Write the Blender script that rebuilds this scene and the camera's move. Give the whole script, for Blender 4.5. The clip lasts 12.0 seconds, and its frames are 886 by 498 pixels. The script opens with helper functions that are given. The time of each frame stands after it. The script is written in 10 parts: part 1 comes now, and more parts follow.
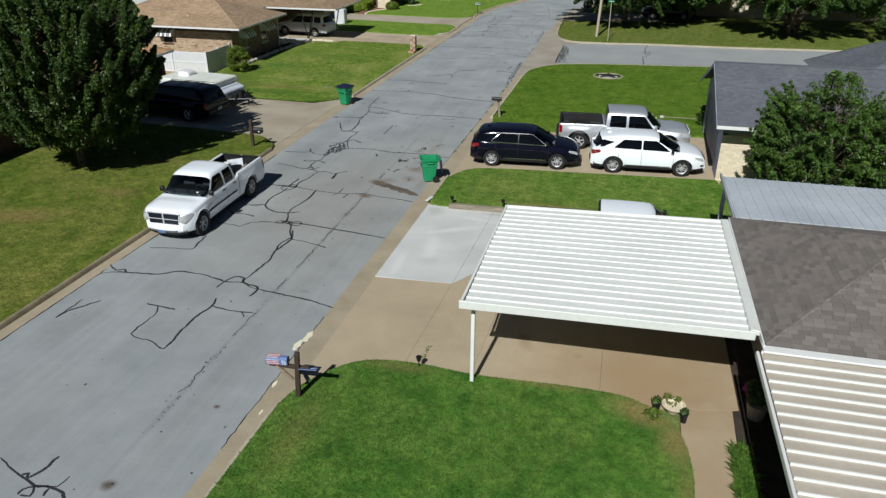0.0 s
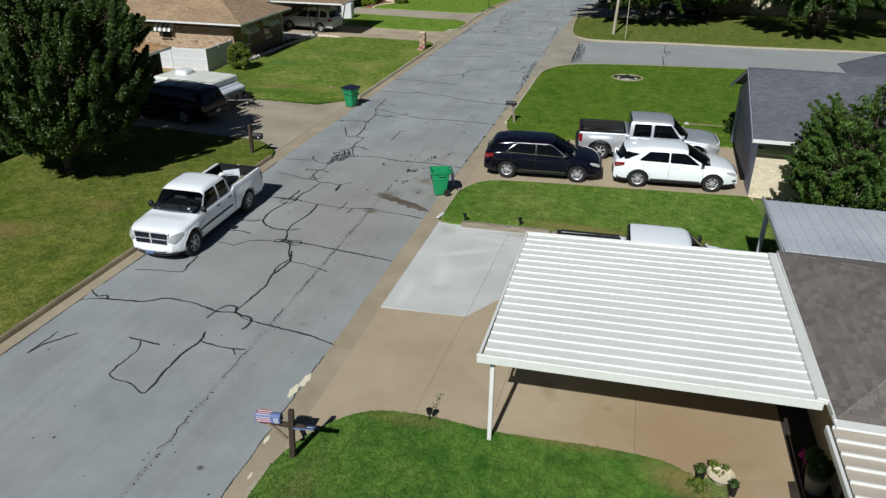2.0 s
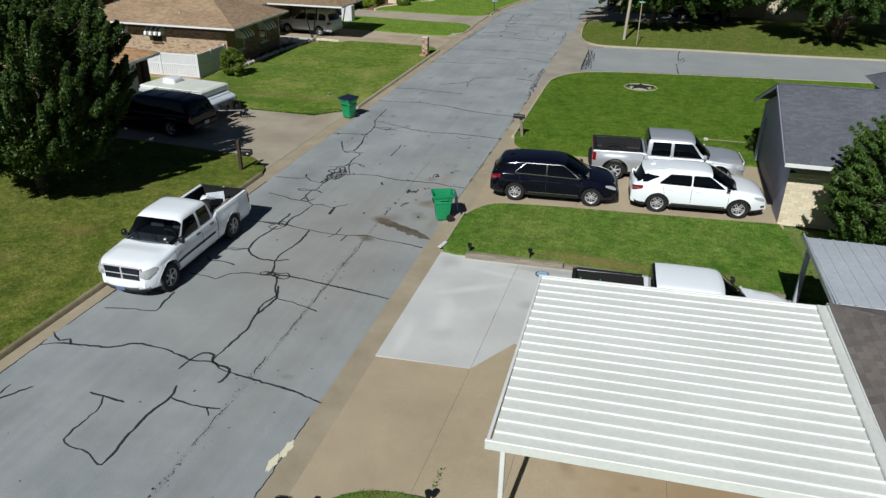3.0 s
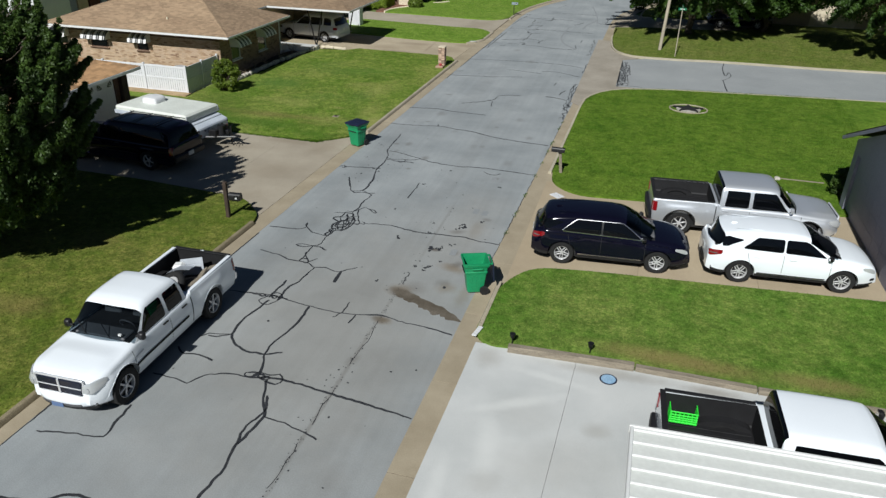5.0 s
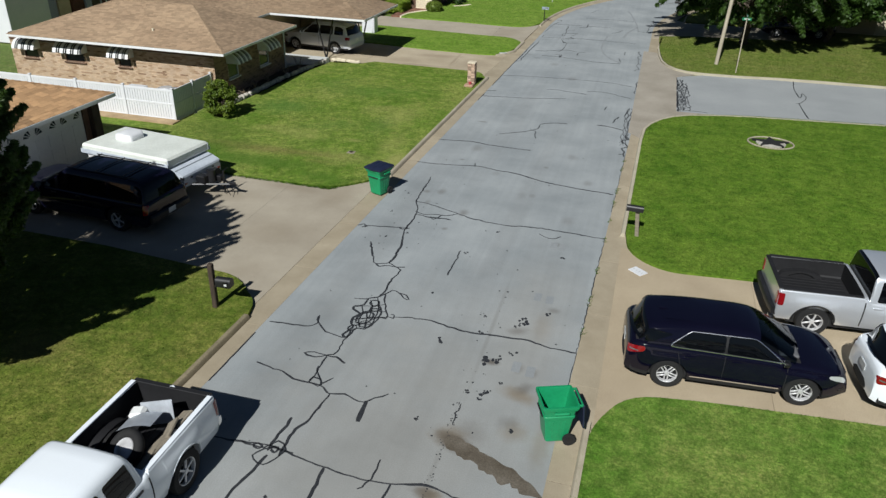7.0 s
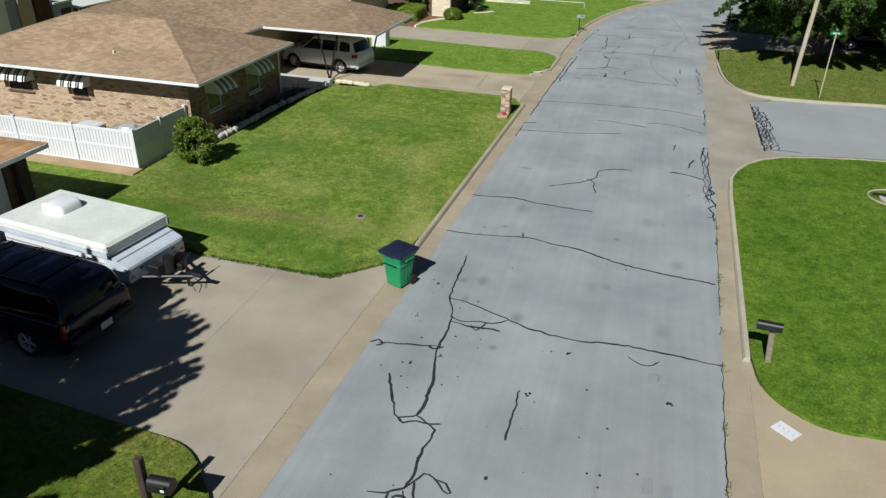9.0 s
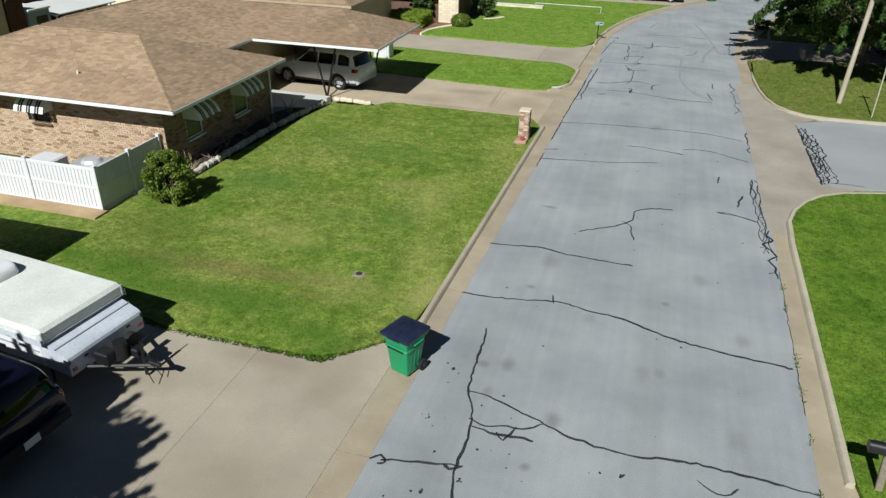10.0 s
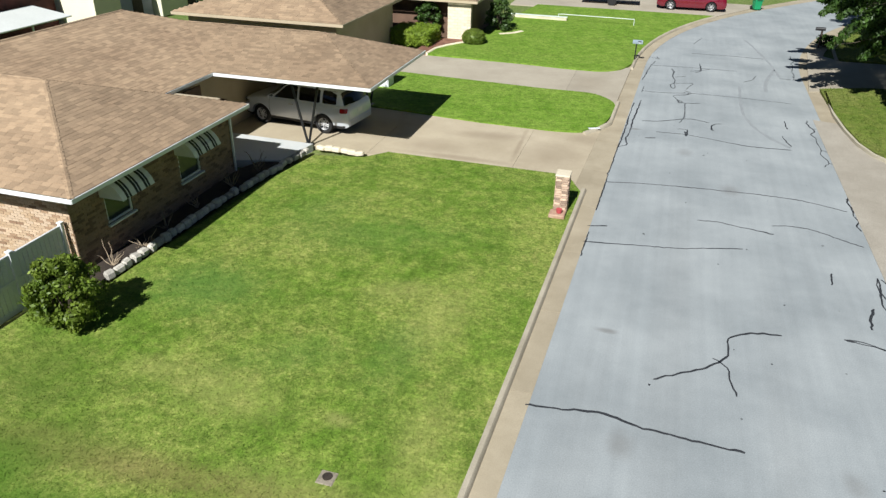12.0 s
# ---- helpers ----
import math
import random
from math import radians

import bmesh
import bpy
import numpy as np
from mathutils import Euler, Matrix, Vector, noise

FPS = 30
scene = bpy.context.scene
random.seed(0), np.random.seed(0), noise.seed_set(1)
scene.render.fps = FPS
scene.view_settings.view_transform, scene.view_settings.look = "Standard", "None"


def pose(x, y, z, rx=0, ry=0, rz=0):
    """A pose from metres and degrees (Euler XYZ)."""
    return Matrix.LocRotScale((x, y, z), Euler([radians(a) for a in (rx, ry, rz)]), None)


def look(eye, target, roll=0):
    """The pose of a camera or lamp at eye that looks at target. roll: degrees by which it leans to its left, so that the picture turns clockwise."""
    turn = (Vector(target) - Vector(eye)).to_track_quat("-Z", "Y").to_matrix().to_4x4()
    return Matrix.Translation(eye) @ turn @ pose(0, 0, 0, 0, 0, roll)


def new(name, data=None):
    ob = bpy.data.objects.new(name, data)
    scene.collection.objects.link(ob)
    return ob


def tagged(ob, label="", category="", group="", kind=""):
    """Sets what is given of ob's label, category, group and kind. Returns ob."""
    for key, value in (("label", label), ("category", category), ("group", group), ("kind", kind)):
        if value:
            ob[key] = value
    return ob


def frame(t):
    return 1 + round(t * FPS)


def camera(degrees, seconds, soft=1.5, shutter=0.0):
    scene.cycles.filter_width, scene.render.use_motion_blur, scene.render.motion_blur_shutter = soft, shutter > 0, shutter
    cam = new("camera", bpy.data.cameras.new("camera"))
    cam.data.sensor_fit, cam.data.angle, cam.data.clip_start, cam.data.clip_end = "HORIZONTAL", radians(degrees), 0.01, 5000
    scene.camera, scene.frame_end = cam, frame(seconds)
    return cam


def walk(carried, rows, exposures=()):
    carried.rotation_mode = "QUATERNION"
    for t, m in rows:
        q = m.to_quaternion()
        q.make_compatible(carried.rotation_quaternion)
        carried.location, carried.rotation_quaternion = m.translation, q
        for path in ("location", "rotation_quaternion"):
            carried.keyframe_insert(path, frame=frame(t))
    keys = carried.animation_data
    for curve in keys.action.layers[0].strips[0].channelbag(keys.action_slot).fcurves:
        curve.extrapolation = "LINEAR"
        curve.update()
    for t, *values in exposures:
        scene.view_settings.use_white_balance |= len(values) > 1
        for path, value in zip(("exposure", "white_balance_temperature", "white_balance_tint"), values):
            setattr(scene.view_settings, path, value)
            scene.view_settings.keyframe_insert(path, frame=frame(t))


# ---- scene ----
cam = camera(63.1, 12.0, 1.4)
PATH = [
    (0, (1.866, -2.374, 10.508), (1.442, -0.629, 9.627), 0.1),
    (0.5, (1.746, -2.266, 10.504), (1.319, -0.527, 9.614), 0.2),
    (1, (1.534, -1.846, 10.499), (1.104, -0.11, 9.604), 0.3),
    (1.5, (1.34, -1.143, 10.503), (0.907, 0.59, 9.603), 0.4),
    (2, (1.115, -0.206, 10.535), (0.679, 1.525, 9.633), 0.5),
    (2.5, (0.889, 0.87, 10.539), (0.449, 2.598, 9.634), 0.6),
    (3, (0.497, 2.143, 10.518), (0.056, 3.871, 9.613), 0.8),
    (5, (-1.687, 7.198, 10.397), (-2.134, 8.917, 9.479), 1.3),
    (5.5, (-2.367, 8.6, 10.338), (-2.816, 10.317, 9.415), 1.4),
    (6, (-3.097, 10.061, 10.262), (-3.549, 11.776, 9.337), 1.4),
    (6.5, (-3.827, 11.538, 10.201), (-4.282, 13.25, 9.273), 1.4),
    (7, (-4.611, 13.049, 10.117), (-5.067, 14.76, 9.186), 1.5),
    (9, (-7.456, 19.815, 9.55), (-7.928, 21.519, 8.615), 1.3),
    (9.5, (-8.114, 21.546, 9.471), (-8.588, 23.247, 8.534), 1.4),
    (10, (-8.793, 23.431, 9.417), (-9.272, 25.13, 8.477), 1.2),
    (10.5, (-9.354, 25.13, 9.378), (-9.837, 26.825, 8.434), 1.1),
    (11, (-9.922, 26.974, 9.307), (-10.409, 28.668, 8.361), 1.1),
    (11.5, (-10.455, 28.716, 9.234), (-10.947, 30.408, 8.287), 1.1),
    (12, (-10.964, 30.423, 9.136), (-11.461, 32.113, 8.188), 1.0),
]
walk(cam, [(t, look(eye, target, roll)) for t, eye, target, roll in PATH],
     [(0, 0.0), (1.5, -0.06), (3, -0.06), (5, 0.02), (7, 0.12), (9, 0.2), (9.5, 0.23), (10, 0.3), (11, 0.52), (12, 0.67)])

# ---- light ----
SUN_DIR = Vector((0.12, 1.12, -1.0)).normalized()      # the way the sunlight travels
ELEV = math.asin(-SUN_DIR.z)
world = bpy.data.worlds.new("world")
scene.world = world
world.use_nodes = True
wn = world.node_tree.nodes
sky = wn.new("ShaderNodeTexSky")
sky.sky_type, sky.sun_disc = "NISHITA", False
sky.sun_elevation = ELEV
sky.sun_rotation = math.atan2(-SUN_DIR.x, -SUN_DIR.y)
sky.air_density, sky.dust_density, sky.ozone_density = 1.0, 0.3, 5.0
wn["Background"].inputs["Strength"].default_value = 0.023
world.node_tree.links.new(sky.outputs["Color"], wn["Background"].inputs["Color"])
sun = new("sun", bpy.data.lights.new("sun", "SUN"))
sun.data.energy, sun.data.angle, sun.data.color = 4.95, radians(0.53), (0.955, 0.965, 0.94)
sun.matrix_world = look((0, 0, 40), Vector((0, 0, 40)) + SUN_DIR)

# ---- materials ----


def rgba(c):
    return (*c, 1.0)


def surf(name, a, b, big=0.8, fine=30.0, rough=0.8, bump=0.2, metal=0.0, spread=0.0, island=0.0, coat=0.0,
         fine_amount=0.35, detail_dist=0.01, stretch=(1, 1, 1), detail=4):
    """A two-scale surface: a slow blend of a to b, fine grain, bump; spread: per-object change; island: per-piece change."""
    m = bpy.data.materials.new(name)
    m.use_nodes = True
    t, n = m.node_tree, m.node_tree.nodes
    p = n["Principled BSDF"]
    co = n.new("ShaderNodeTexCoord")
    mp = n.new("ShaderNodeMapping")
    mp.inputs["Scale"].default_value = stretch
    t.links.new(co.outputs["Object"], mp.inputs["Vector"])
    n1 = n.new("ShaderNodeTexNoise")
    n1.inputs["Scale"].default_value, n1.inputs["Detail"].default_value, n1.inputs["Roughness"].default_value = big, 6, 0.62
    n2 = n.new("ShaderNodeTexNoise")
    n2.inputs["Scale"].default_value, n2.inputs["Detail"].default_value = fine, detail
    for k in (n1, n2):
        t.links.new(mp.outputs["Vector"], k.inputs["Vector"])
    ramp = n.new("ShaderNodeValToRGB")
    ramp.color_ramp.elements[0].position, ramp.color_ramp.elements[1].position = 0.32, 0.68
    ramp.color_ramp.elements[0].color, ramp.color_ramp.elements[1].color = rgba(a), rgba(b)
    t.links.new(n1.outputs["Fac"], ramp.inputs["Fac"])
    # grain: brightness swings by fine_amount
    mr = n.new("ShaderNodeMapRange")
    mr.inputs["From Min"].default_value, mr.inputs["From Max"].default_value = 0.25, 0.75
    mr.inputs["To Min"].default_value, mr.inputs["To Max"].default_value = 1 - fine_amount, 1 + fine_amount
    t.links.new(n2.outputs["Fac"], mr.inputs["Value"])
    val = mr.outputs["Result"]
    for amount, node, socket in ((spread, "ShaderNodeObjectInfo", "Random"), (island, "ShaderNodeNewGeometry", "Random Per Island")):
        if amount:
            g = n.new(node)
            r2 = n.new("ShaderNodeMapRange")
            r2.inputs["To Min"].default_value, r2.inputs["To Max"].default_value = 1 - amount, 1 + amount
            t.links.new(g.outputs[socket], r2.inputs["Value"])
            mu = n.new("ShaderNodeMath")
            mu.operation = "MULTIPLY"
            t.links.new(val, mu.inputs[0])
            t.links.new(r2.outputs["Result"], mu.inputs[1])
            val = mu.outputs["Value"]
    mix = n.new("ShaderNodeVectorMath")
    mix.operation = "SCALE"
    t.links.new(ramp.outputs["Color"], mix.inputs[0])
    t.links.new(val, mix.inputs["Scale"])
    t.links.new(mix.outputs["Vector"], p.inputs["Base Color"])
    p.inputs["Roughness"].default_value, p.inputs["Metallic"].default_value = rough, metal
    if coat:
        p.inputs["Coat Weight"].default_value, p.inputs["Coat Roughness"].default_value = coat, 0.04
    if bump:
        bp = n.new("ShaderNodeBump")
        bp.inputs["Strength"].default_value, bp.inputs["Distance"].default_value = bump, detail_dist
        t.links.new(n2.outputs["Fac"], bp.inputs["Height"])
        t.links.new(bp.outputs["Normal"], p.inputs["Normal"])
    return m


def add_stains(m, spots, colour, edge=2.5):
    """Blotches with soft broken edges on a ground material: spots of (x, y, rx, ry, turn, strength)."""
    t, n = m.node_tree, m.node_tree.nodes
    p = n["Principled BSDF"]
    co = n.new("ShaderNodeTexCoord")
    no = n.new("ShaderNodeTexNoise")
    no.inputs["Scale"].default_value, no.inputs["Detail"].default_value, no.inputs["Roughness"].default_value = edge, 9, 0.72
    t.links.new(co.outputs["Object"], no.inputs["Vector"])
    total = None
    for x, y, rx, ry, turn, k in spots:
        mp = n.new("ShaderNodeMapping")
        mp.vector_type = "TEXTURE"
        mp.inputs["Location"].default_value = (x, y, 0)
        mp.inputs["Rotation"].default_value = (0, 0, radians(turn))
        mp.inputs["Scale"].default_value = (rx, ry, 50)
        t.links.new(co.outputs["Object"], mp.inputs["Vector"])
        le = n.new("ShaderNodeVectorMath")
        le.operation = "LENGTH"
        t.links.new(mp.outputs["Vector"], le.inputs[0])
        ad = n.new("ShaderNodeMath")
        ad.operation = "ADD"
        t.links.new(le.outputs["Value"], ad.inputs[0])
        t.links.new(no.outputs["Fac"], ad.inputs[1])
        mr = n.new("ShaderNodeMapRange")
        mr.interpolation_type = "SMOOTHSTEP"
        mr.inputs["From Min"].default_value, mr.inputs["From Max"].default_value = 0.6, 1.75
        mr.inputs["To Min"].default_value, mr.inputs["To Max"].default_value = k, 0.0
        t.links.new(ad.outputs["Value"], mr.inputs["Value"])
        if total is None:
            total = mr.outputs["Result"]
        else:
            mx = n.new("ShaderNodeMath")
            mx.operation = "MAXIMUM"
            t.links.new(total, mx.inputs[0])
            t.links.new(mr.outputs["Result"], mx.inputs[1])
            total = mx.outputs["Value"]
    old = p.inputs["Base Color"].links[0].from_socket
    mix = n.new("ShaderNodeMix")
    mix.data_type = "RGBA"
    t.links.new(total, mix.inputs["Factor"])
    t.links.new(old, mix.inputs["A"])
    mix.inputs["B"].default_value = rgba(colour)
    t.links.new(mix.outputs["Result"], p.inputs["Base Color"])
    return m


def simple(name, c, rough=0.5, metal=0.0, coat=0.0, trans=0.0):
    m = bpy.data.materials.new(name)
    m.use_nodes = True
    p = m.node_tree.nodes["Principled BSDF"]
    p.inputs["Base Color"].default_value = rgba(c)
    p.inputs["Roughness"].default_value, p.inputs["Metallic"].default_value = rough, metal
    p.inputs["Coat Weight"].default_value, p.inputs["Coat Roughness"].default_value = coat, 0.03
    p.inputs["Transmission Weight"].default_value = trans
    return m


M_ASPHALT = surf("asphalt", (0.222, 0.243, 0.252), (0.312, 0.333, 0.34), 0.4, 40, 0.9, 0.3, fine_amount=0.15, detail_dist=0.005, detail=8)


def add_streaks(m, amount, across=5.0, along=0.12):
    """Long faint streaks along y, worn by traffic."""
    t, n = m.node_tree, m.node_tree.nodes
    p = n["Principled BSDF"]
    co, mp, no = n.new("ShaderNodeTexCoord"), n.new("ShaderNodeMapping"), n.new("ShaderNodeTexNoise")
    mp.inputs["Scale"].default_value = (across, along, 1.0)
    no.inputs["Scale"].default_value, no.inputs["Detail"].default_value = 1.0, 5
    mr, sc = n.new("ShaderNodeMapRange"), n.new("ShaderNodeVectorMath")
    mr.inputs["From Min"].default_value, mr.inputs["From Max"].default_value = 0.3, 0.7
    mr.inputs["To Min"].default_value, mr.inputs["To Max"].default_value = 1 - amount, 1 + amount
    sc.operation = "SCALE"
    old = p.inputs["Base Color"].links[0].from_socket
    t.links.new(co.outputs["Object"], mp.inputs["Vector"])
    t.links.new(mp.outputs["Vector"], no.inputs["Vector"])
    t.links.new(no.outputs["Fac"], mr.inputs["Value"])
    t.links.new(old, sc.inputs[0])
    t.links.new(mr.outputs["Result"], sc.inputs["Scale"])
    t.links.new(sc.outputs["Vector"], p.inputs["Base Color"])


add_streaks(M_ASPHALT, 0.045)
M_ASPHALT2 = surf("side_asphalt", (0.25, 0.265, 0.27), (0.30, 0.315, 0.318), 0.3, 80, 0.9, 0.3, fine_amount=0.2)
M_TAR = surf("tar_seal", (0.018, 0.02, 0.024), (0.03, 0.032, 0.036), 3, 40, 0.65, 0.3, fine_amount=0.3)
M_KERBOLD = surf("weathered_kerb", (0.15, 0.125, 0.075), (0.27, 0.225, 0.145), 1.6, 40, 0.95, 0.5, fine_amount=0.35)
M_GUTTER = surf("gutter_concrete", (0.285, 0.238, 0.165), (0.37, 0.315, 0.228), 0.9, 60, 0.9, 0.25, fine_amount=0.2, spread=0.05)
M_KERB = surf("kerb_concrete", (0.31, 0.27, 0.20), (0.42, 0.37, 0.285), 1.2, 50, 0.9, 0.3, fine_amount=0.25, spread=0.08)
M_APRON = surf("apron_concrete", (0.265, 0.235, 0.19), (0.345, 0.31, 0.258), 0.6, 40, 0.9, 0.25, fine_amount=0.22, detail=8)
M_KERBPALE = surf("pale_kerb", (0.35, 0.315, 0.235), (0.46, 0.415, 0.315), 1.0, 40, 0.9, 0.3, fine_amount=0.2)
M_TAN = surf("tan_concrete", (0.345, 0.278, 0.190), (0.42, 0.345, 0.240), 0.5, 70, 0.9, 0.2, fine_amount=0.16, spread=0.04)
M_CARDRIVE = surf("carport_drive_concrete", (0.335, 0.278, 0.195), (0.425, 0.36, 0.262), 0.45, 60, 0.9, 0.2, fine_amount=0.18, spread=0.06)
M_GREYCON = surf("grey_concrete", (0.305, 0.265, 0.205), (0.385, 0.34, 0.268), 0.5, 60, 0.9, 0.2, fine_amount=0.16, spread=0.05)
M_PAD = surf("new_concrete", (0.46, 0.475, 0.47), (0.56, 0.57, 0.56), 0.45, 50, 0.85, 0.15, fine_amount=0.12, spread=0.03)
M_MUD = surf("damp_mud", (0.075, 0.06, 0.042), (0.14, 0.12, 0.095), 2.2, 30, 0.7, 0.2, fine_amount=0.3)
M_DIRT = surf("bare_dirt", (0.31, 0.22, 0.12), (0.43, 0.31, 0.18), 1.5, 40, 1.0, 0.5, fine_amount=0.3)
M_REDMULCH = surf("red_brown_mulch", (0.12, 0.05, 0.032), (0.24, 0.115, 0.075), 3, 35, 1.0, 0.6, fine_amount=0.4)
M_MULCH = surf("dark_mulch", (0.02, 0.015, 0.012), (0.05, 0.035, 0.025), 3, 35, 1.0, 0.8, fine_amount=0.5)


def lawn_mat(name, dark, light, dry, dry_amount, patch=0.28):
    """Mown grass: slow patches, clumps, fine flecks of straw, blade-sized grain; blades let light through."""
    m = bpy.data.materials.new(name)
    m.use_nodes = True
    t, n = m.node_tree, m.node_tree.nodes
    p = n["Principled BSDF"]
    co = n.new("ShaderNodeTexCoord")

    def cloud(scale, detail, lo, hi, to0, to1, rough=0.6):
        no, mr = n.new("ShaderNodeTexNoise"), n.new("ShaderNodeMapRange")
        no.inputs["Scale"].default_value, no.inputs["Detail"].default_value, no.inputs["Roughness"].default_value = scale, detail, rough
        mr.inputs["From Min"].default_value, mr.inputs["From Max"].default_value = lo, hi
        mr.inputs["To Min"].default_value, mr.inputs["To Max"].default_value = to0, to1
        t.links.new(co.outputs["Object"], no.inputs["Vector"])
        t.links.new(no.outputs["Fac"], mr.inputs["Value"])
        return mr.outputs["Result"], no.outputs["Fac"]

    def calc(op, a, b):
        k = n.new("ShaderNodeMath")
        k.operation = op
        for i, q in enumerate((a, b)):
            if isinstance(q, float):
                k.inputs[i].default_value = q
            else:
                t.links.new(q, k.inputs[i])
        return k.outputs["Value"]

    def blend(fac, a, b):
        k = n.new("ShaderNodeMix")
        k.data_type = "RGBA"
        t.links.new(fac, k.inputs["Factor"])
        for q, key in ((a, "A"), (b, "B")):
            if isinstance(q, tuple):
                k.inputs[key].default_value = rgba(q)
            else:
                t.links.new(q, k.inputs[key])
        return k.outputs["Result"]
    clump, _ = cloud(1.1, 8, 0.34, 0.66, 0.0, 1.0, 0.72)
    base = blend(clump, dark, light)
    big, _ = cloud(patch, 5, 0.42, 0.68, 0.0, 1.0)
    mid, _ = cloud(2.2, 7, 0.45, 0.72, 0.0, 1.0, 0.7)
    fleck, height = cloud(11.0, 9, 0.44, 0.68, 0.0, 1.0, 0.75)
    straw = calc("MULTIPLY", calc("ADD", calc("MULTIPLY", big, 0.55), calc("MULTIPLY", mid, 0.55)), calc("ADD", calc("MULTIPLY", fleck, 0.75), 0.3))
    base = blend(calc("MINIMUM", calc("MULTIPLY", straw, dry_amount * 1.6), 0.95), base, dry)
    grain, _ = cloud(24.0, 8, 0.3, 0.7, 0.52, 1.48, 0.75)
    if "blade" in name:
        g, r2 = n.new("ShaderNodeNewGeometry"), n.new("ShaderNodeMapRange")
        r2.inputs["To Min"].default_value, r2.inputs["To Max"].default_value = 0.75, 1.3
        t.links.new(g.outputs["Random Per Island"], r2.inputs["Value"])
        grain = r2.outputs["Result"]
    mottle, _ = cloud(5.5, 6, 0.36, 0.64, 0.74, 1.24, 0.7)
    grain = calc("MULTIPLY", grain, mottle)
    sc = n.new("ShaderNodeVectorMath")
    sc.operation = "SCALE"
    t.links.new(base, sc.inputs[0])
    t.links.new(grain, sc.inputs["Scale"])
    t.links.new(sc.outputs["Vector"], p.inputs["Base Color"])
    p.inputs["Roughness"].default_value, p.inputs["Specular IOR Level"].default_value = 1.0, 0.15
    bp = n.new("ShaderNodeBump")
    bp.inputs["Strength"].default_value, bp.inputs["Distance"].default_value = 0.5, 0.03
    t.links.new(height, bp.inputs["Height"])
    if "blade" in name:
        tr, mx = n.new("ShaderNodeBsdfTranslucent"), n.new("ShaderNodeMixShader")
        mx.inputs["Fac"].default_value = 0.45
        t.links.new(sc.outputs["Vector"], tr.inputs["Color"])
        t.links.new(p.outputs["BSDF"], mx.inputs[1])
        t.links.new(tr.outputs["BSDF"], mx.inputs[2])
        t.links.new(mx.outputs["Shader"], n["Material Output"].inputs["Surface"])
    else:
        t.links.new(bp.outputs["Normal"], p.inputs["Normal"])
    return m


M_LAWN_G = lawn_mat("lawn_green", (0.034, 0.107, 0.013), (0.083, 0.188, 0.028), (0.20, 0.23, 0.06), 0.48)
M_LAWN_C = lawn_mat("lawn_corner", (0.055, 0.122, 0.009), (0.11, 0.19, 0.020), (0.17, 0.225, 0.035), 0.5)
M_LAWN_W = lawn_mat("lawn_far", (0.095, 0.185, 0.016), (0.155, 0.255, 0.034), (0.22, 0.275, 0.06), 0.6)
M_BLADE_W = lawn_mat("far_grass_blade", (0.115, 0.21, 0.022), (0.175, 0.28, 0.042), (0.25, 0.30, 0.075), 0.6)
M_LAWN_S = lawn_mat("lawn_between_drives", (0.058, 0.135, 0.014), (0.115, 0.215, 0.03), (0.27, 0.27, 0.085), 0.65)
M_LAWN_A = lawn_mat("lawn_brick_house", (0.080, 0.150, 0.016), (0.145, 0.225, 0.031), (0.31, 0.305, 0.095), 0.78)
M_LAWN_N = lawn_mat("lawn_shady", (0.085, 0.130, 0.018), (0.135, 0.175, 0.032), (0.21, 0.19, 0.07), 0.7)
M_LAWN_L = lawn_mat("lawn_dry", (0.058, 0.099, 0.011), (0.12, 0.162, 0.021), (0.24, 0.21, 0.066), 0.8)
M_FAR = lawn_mat("far_ground", (0.09, 0.15, 0.03), (0.13, 0.18, 0.05), (0.22, 0.19, 0.09), 0.6)

M_WHITE = surf("white_paint", (0.66, 0.67, 0.66), (0.75, 0.76, 0.75), 1.0, 25, 0.45, 0.05, fine_amount=0.05)
M_WHITEMETAL = surf("white_roof_metal", (0.62, 0.64, 0.61), (0.68, 0.70, 0.67), 0.6, 12, 0.45, 0.03, fine_amount=0.06)
M_TANMETAL = surf("cream_roof_metal", (0.395, 0.35, 0.29), (0.465, 0.415, 0.35), 0.8, 14, 0.45, 0.04, fine_amount=0.06)
M_GREYMETAL = surf("grey_roof_metal", (0.36, 0.39, 0.43), (0.46, 0.49, 0.53), 0.5, 9, 0.38, 0.05, metal=0.25, fine_amount=0.1)
M_VINYL = surf("white_vinyl", (0.62, 0.635, 0.66), (0.69, 0.70, 0.715), 1.0, 20, 0.4, 0.04, fine_amount=0.05)
M_BRICK = surf("blond_brick", (0.43, 0.32, 0.225), (0.54, 0.415, 0.30), 0.9, 40, 0.9, 0.3, fine_amount=0.2)


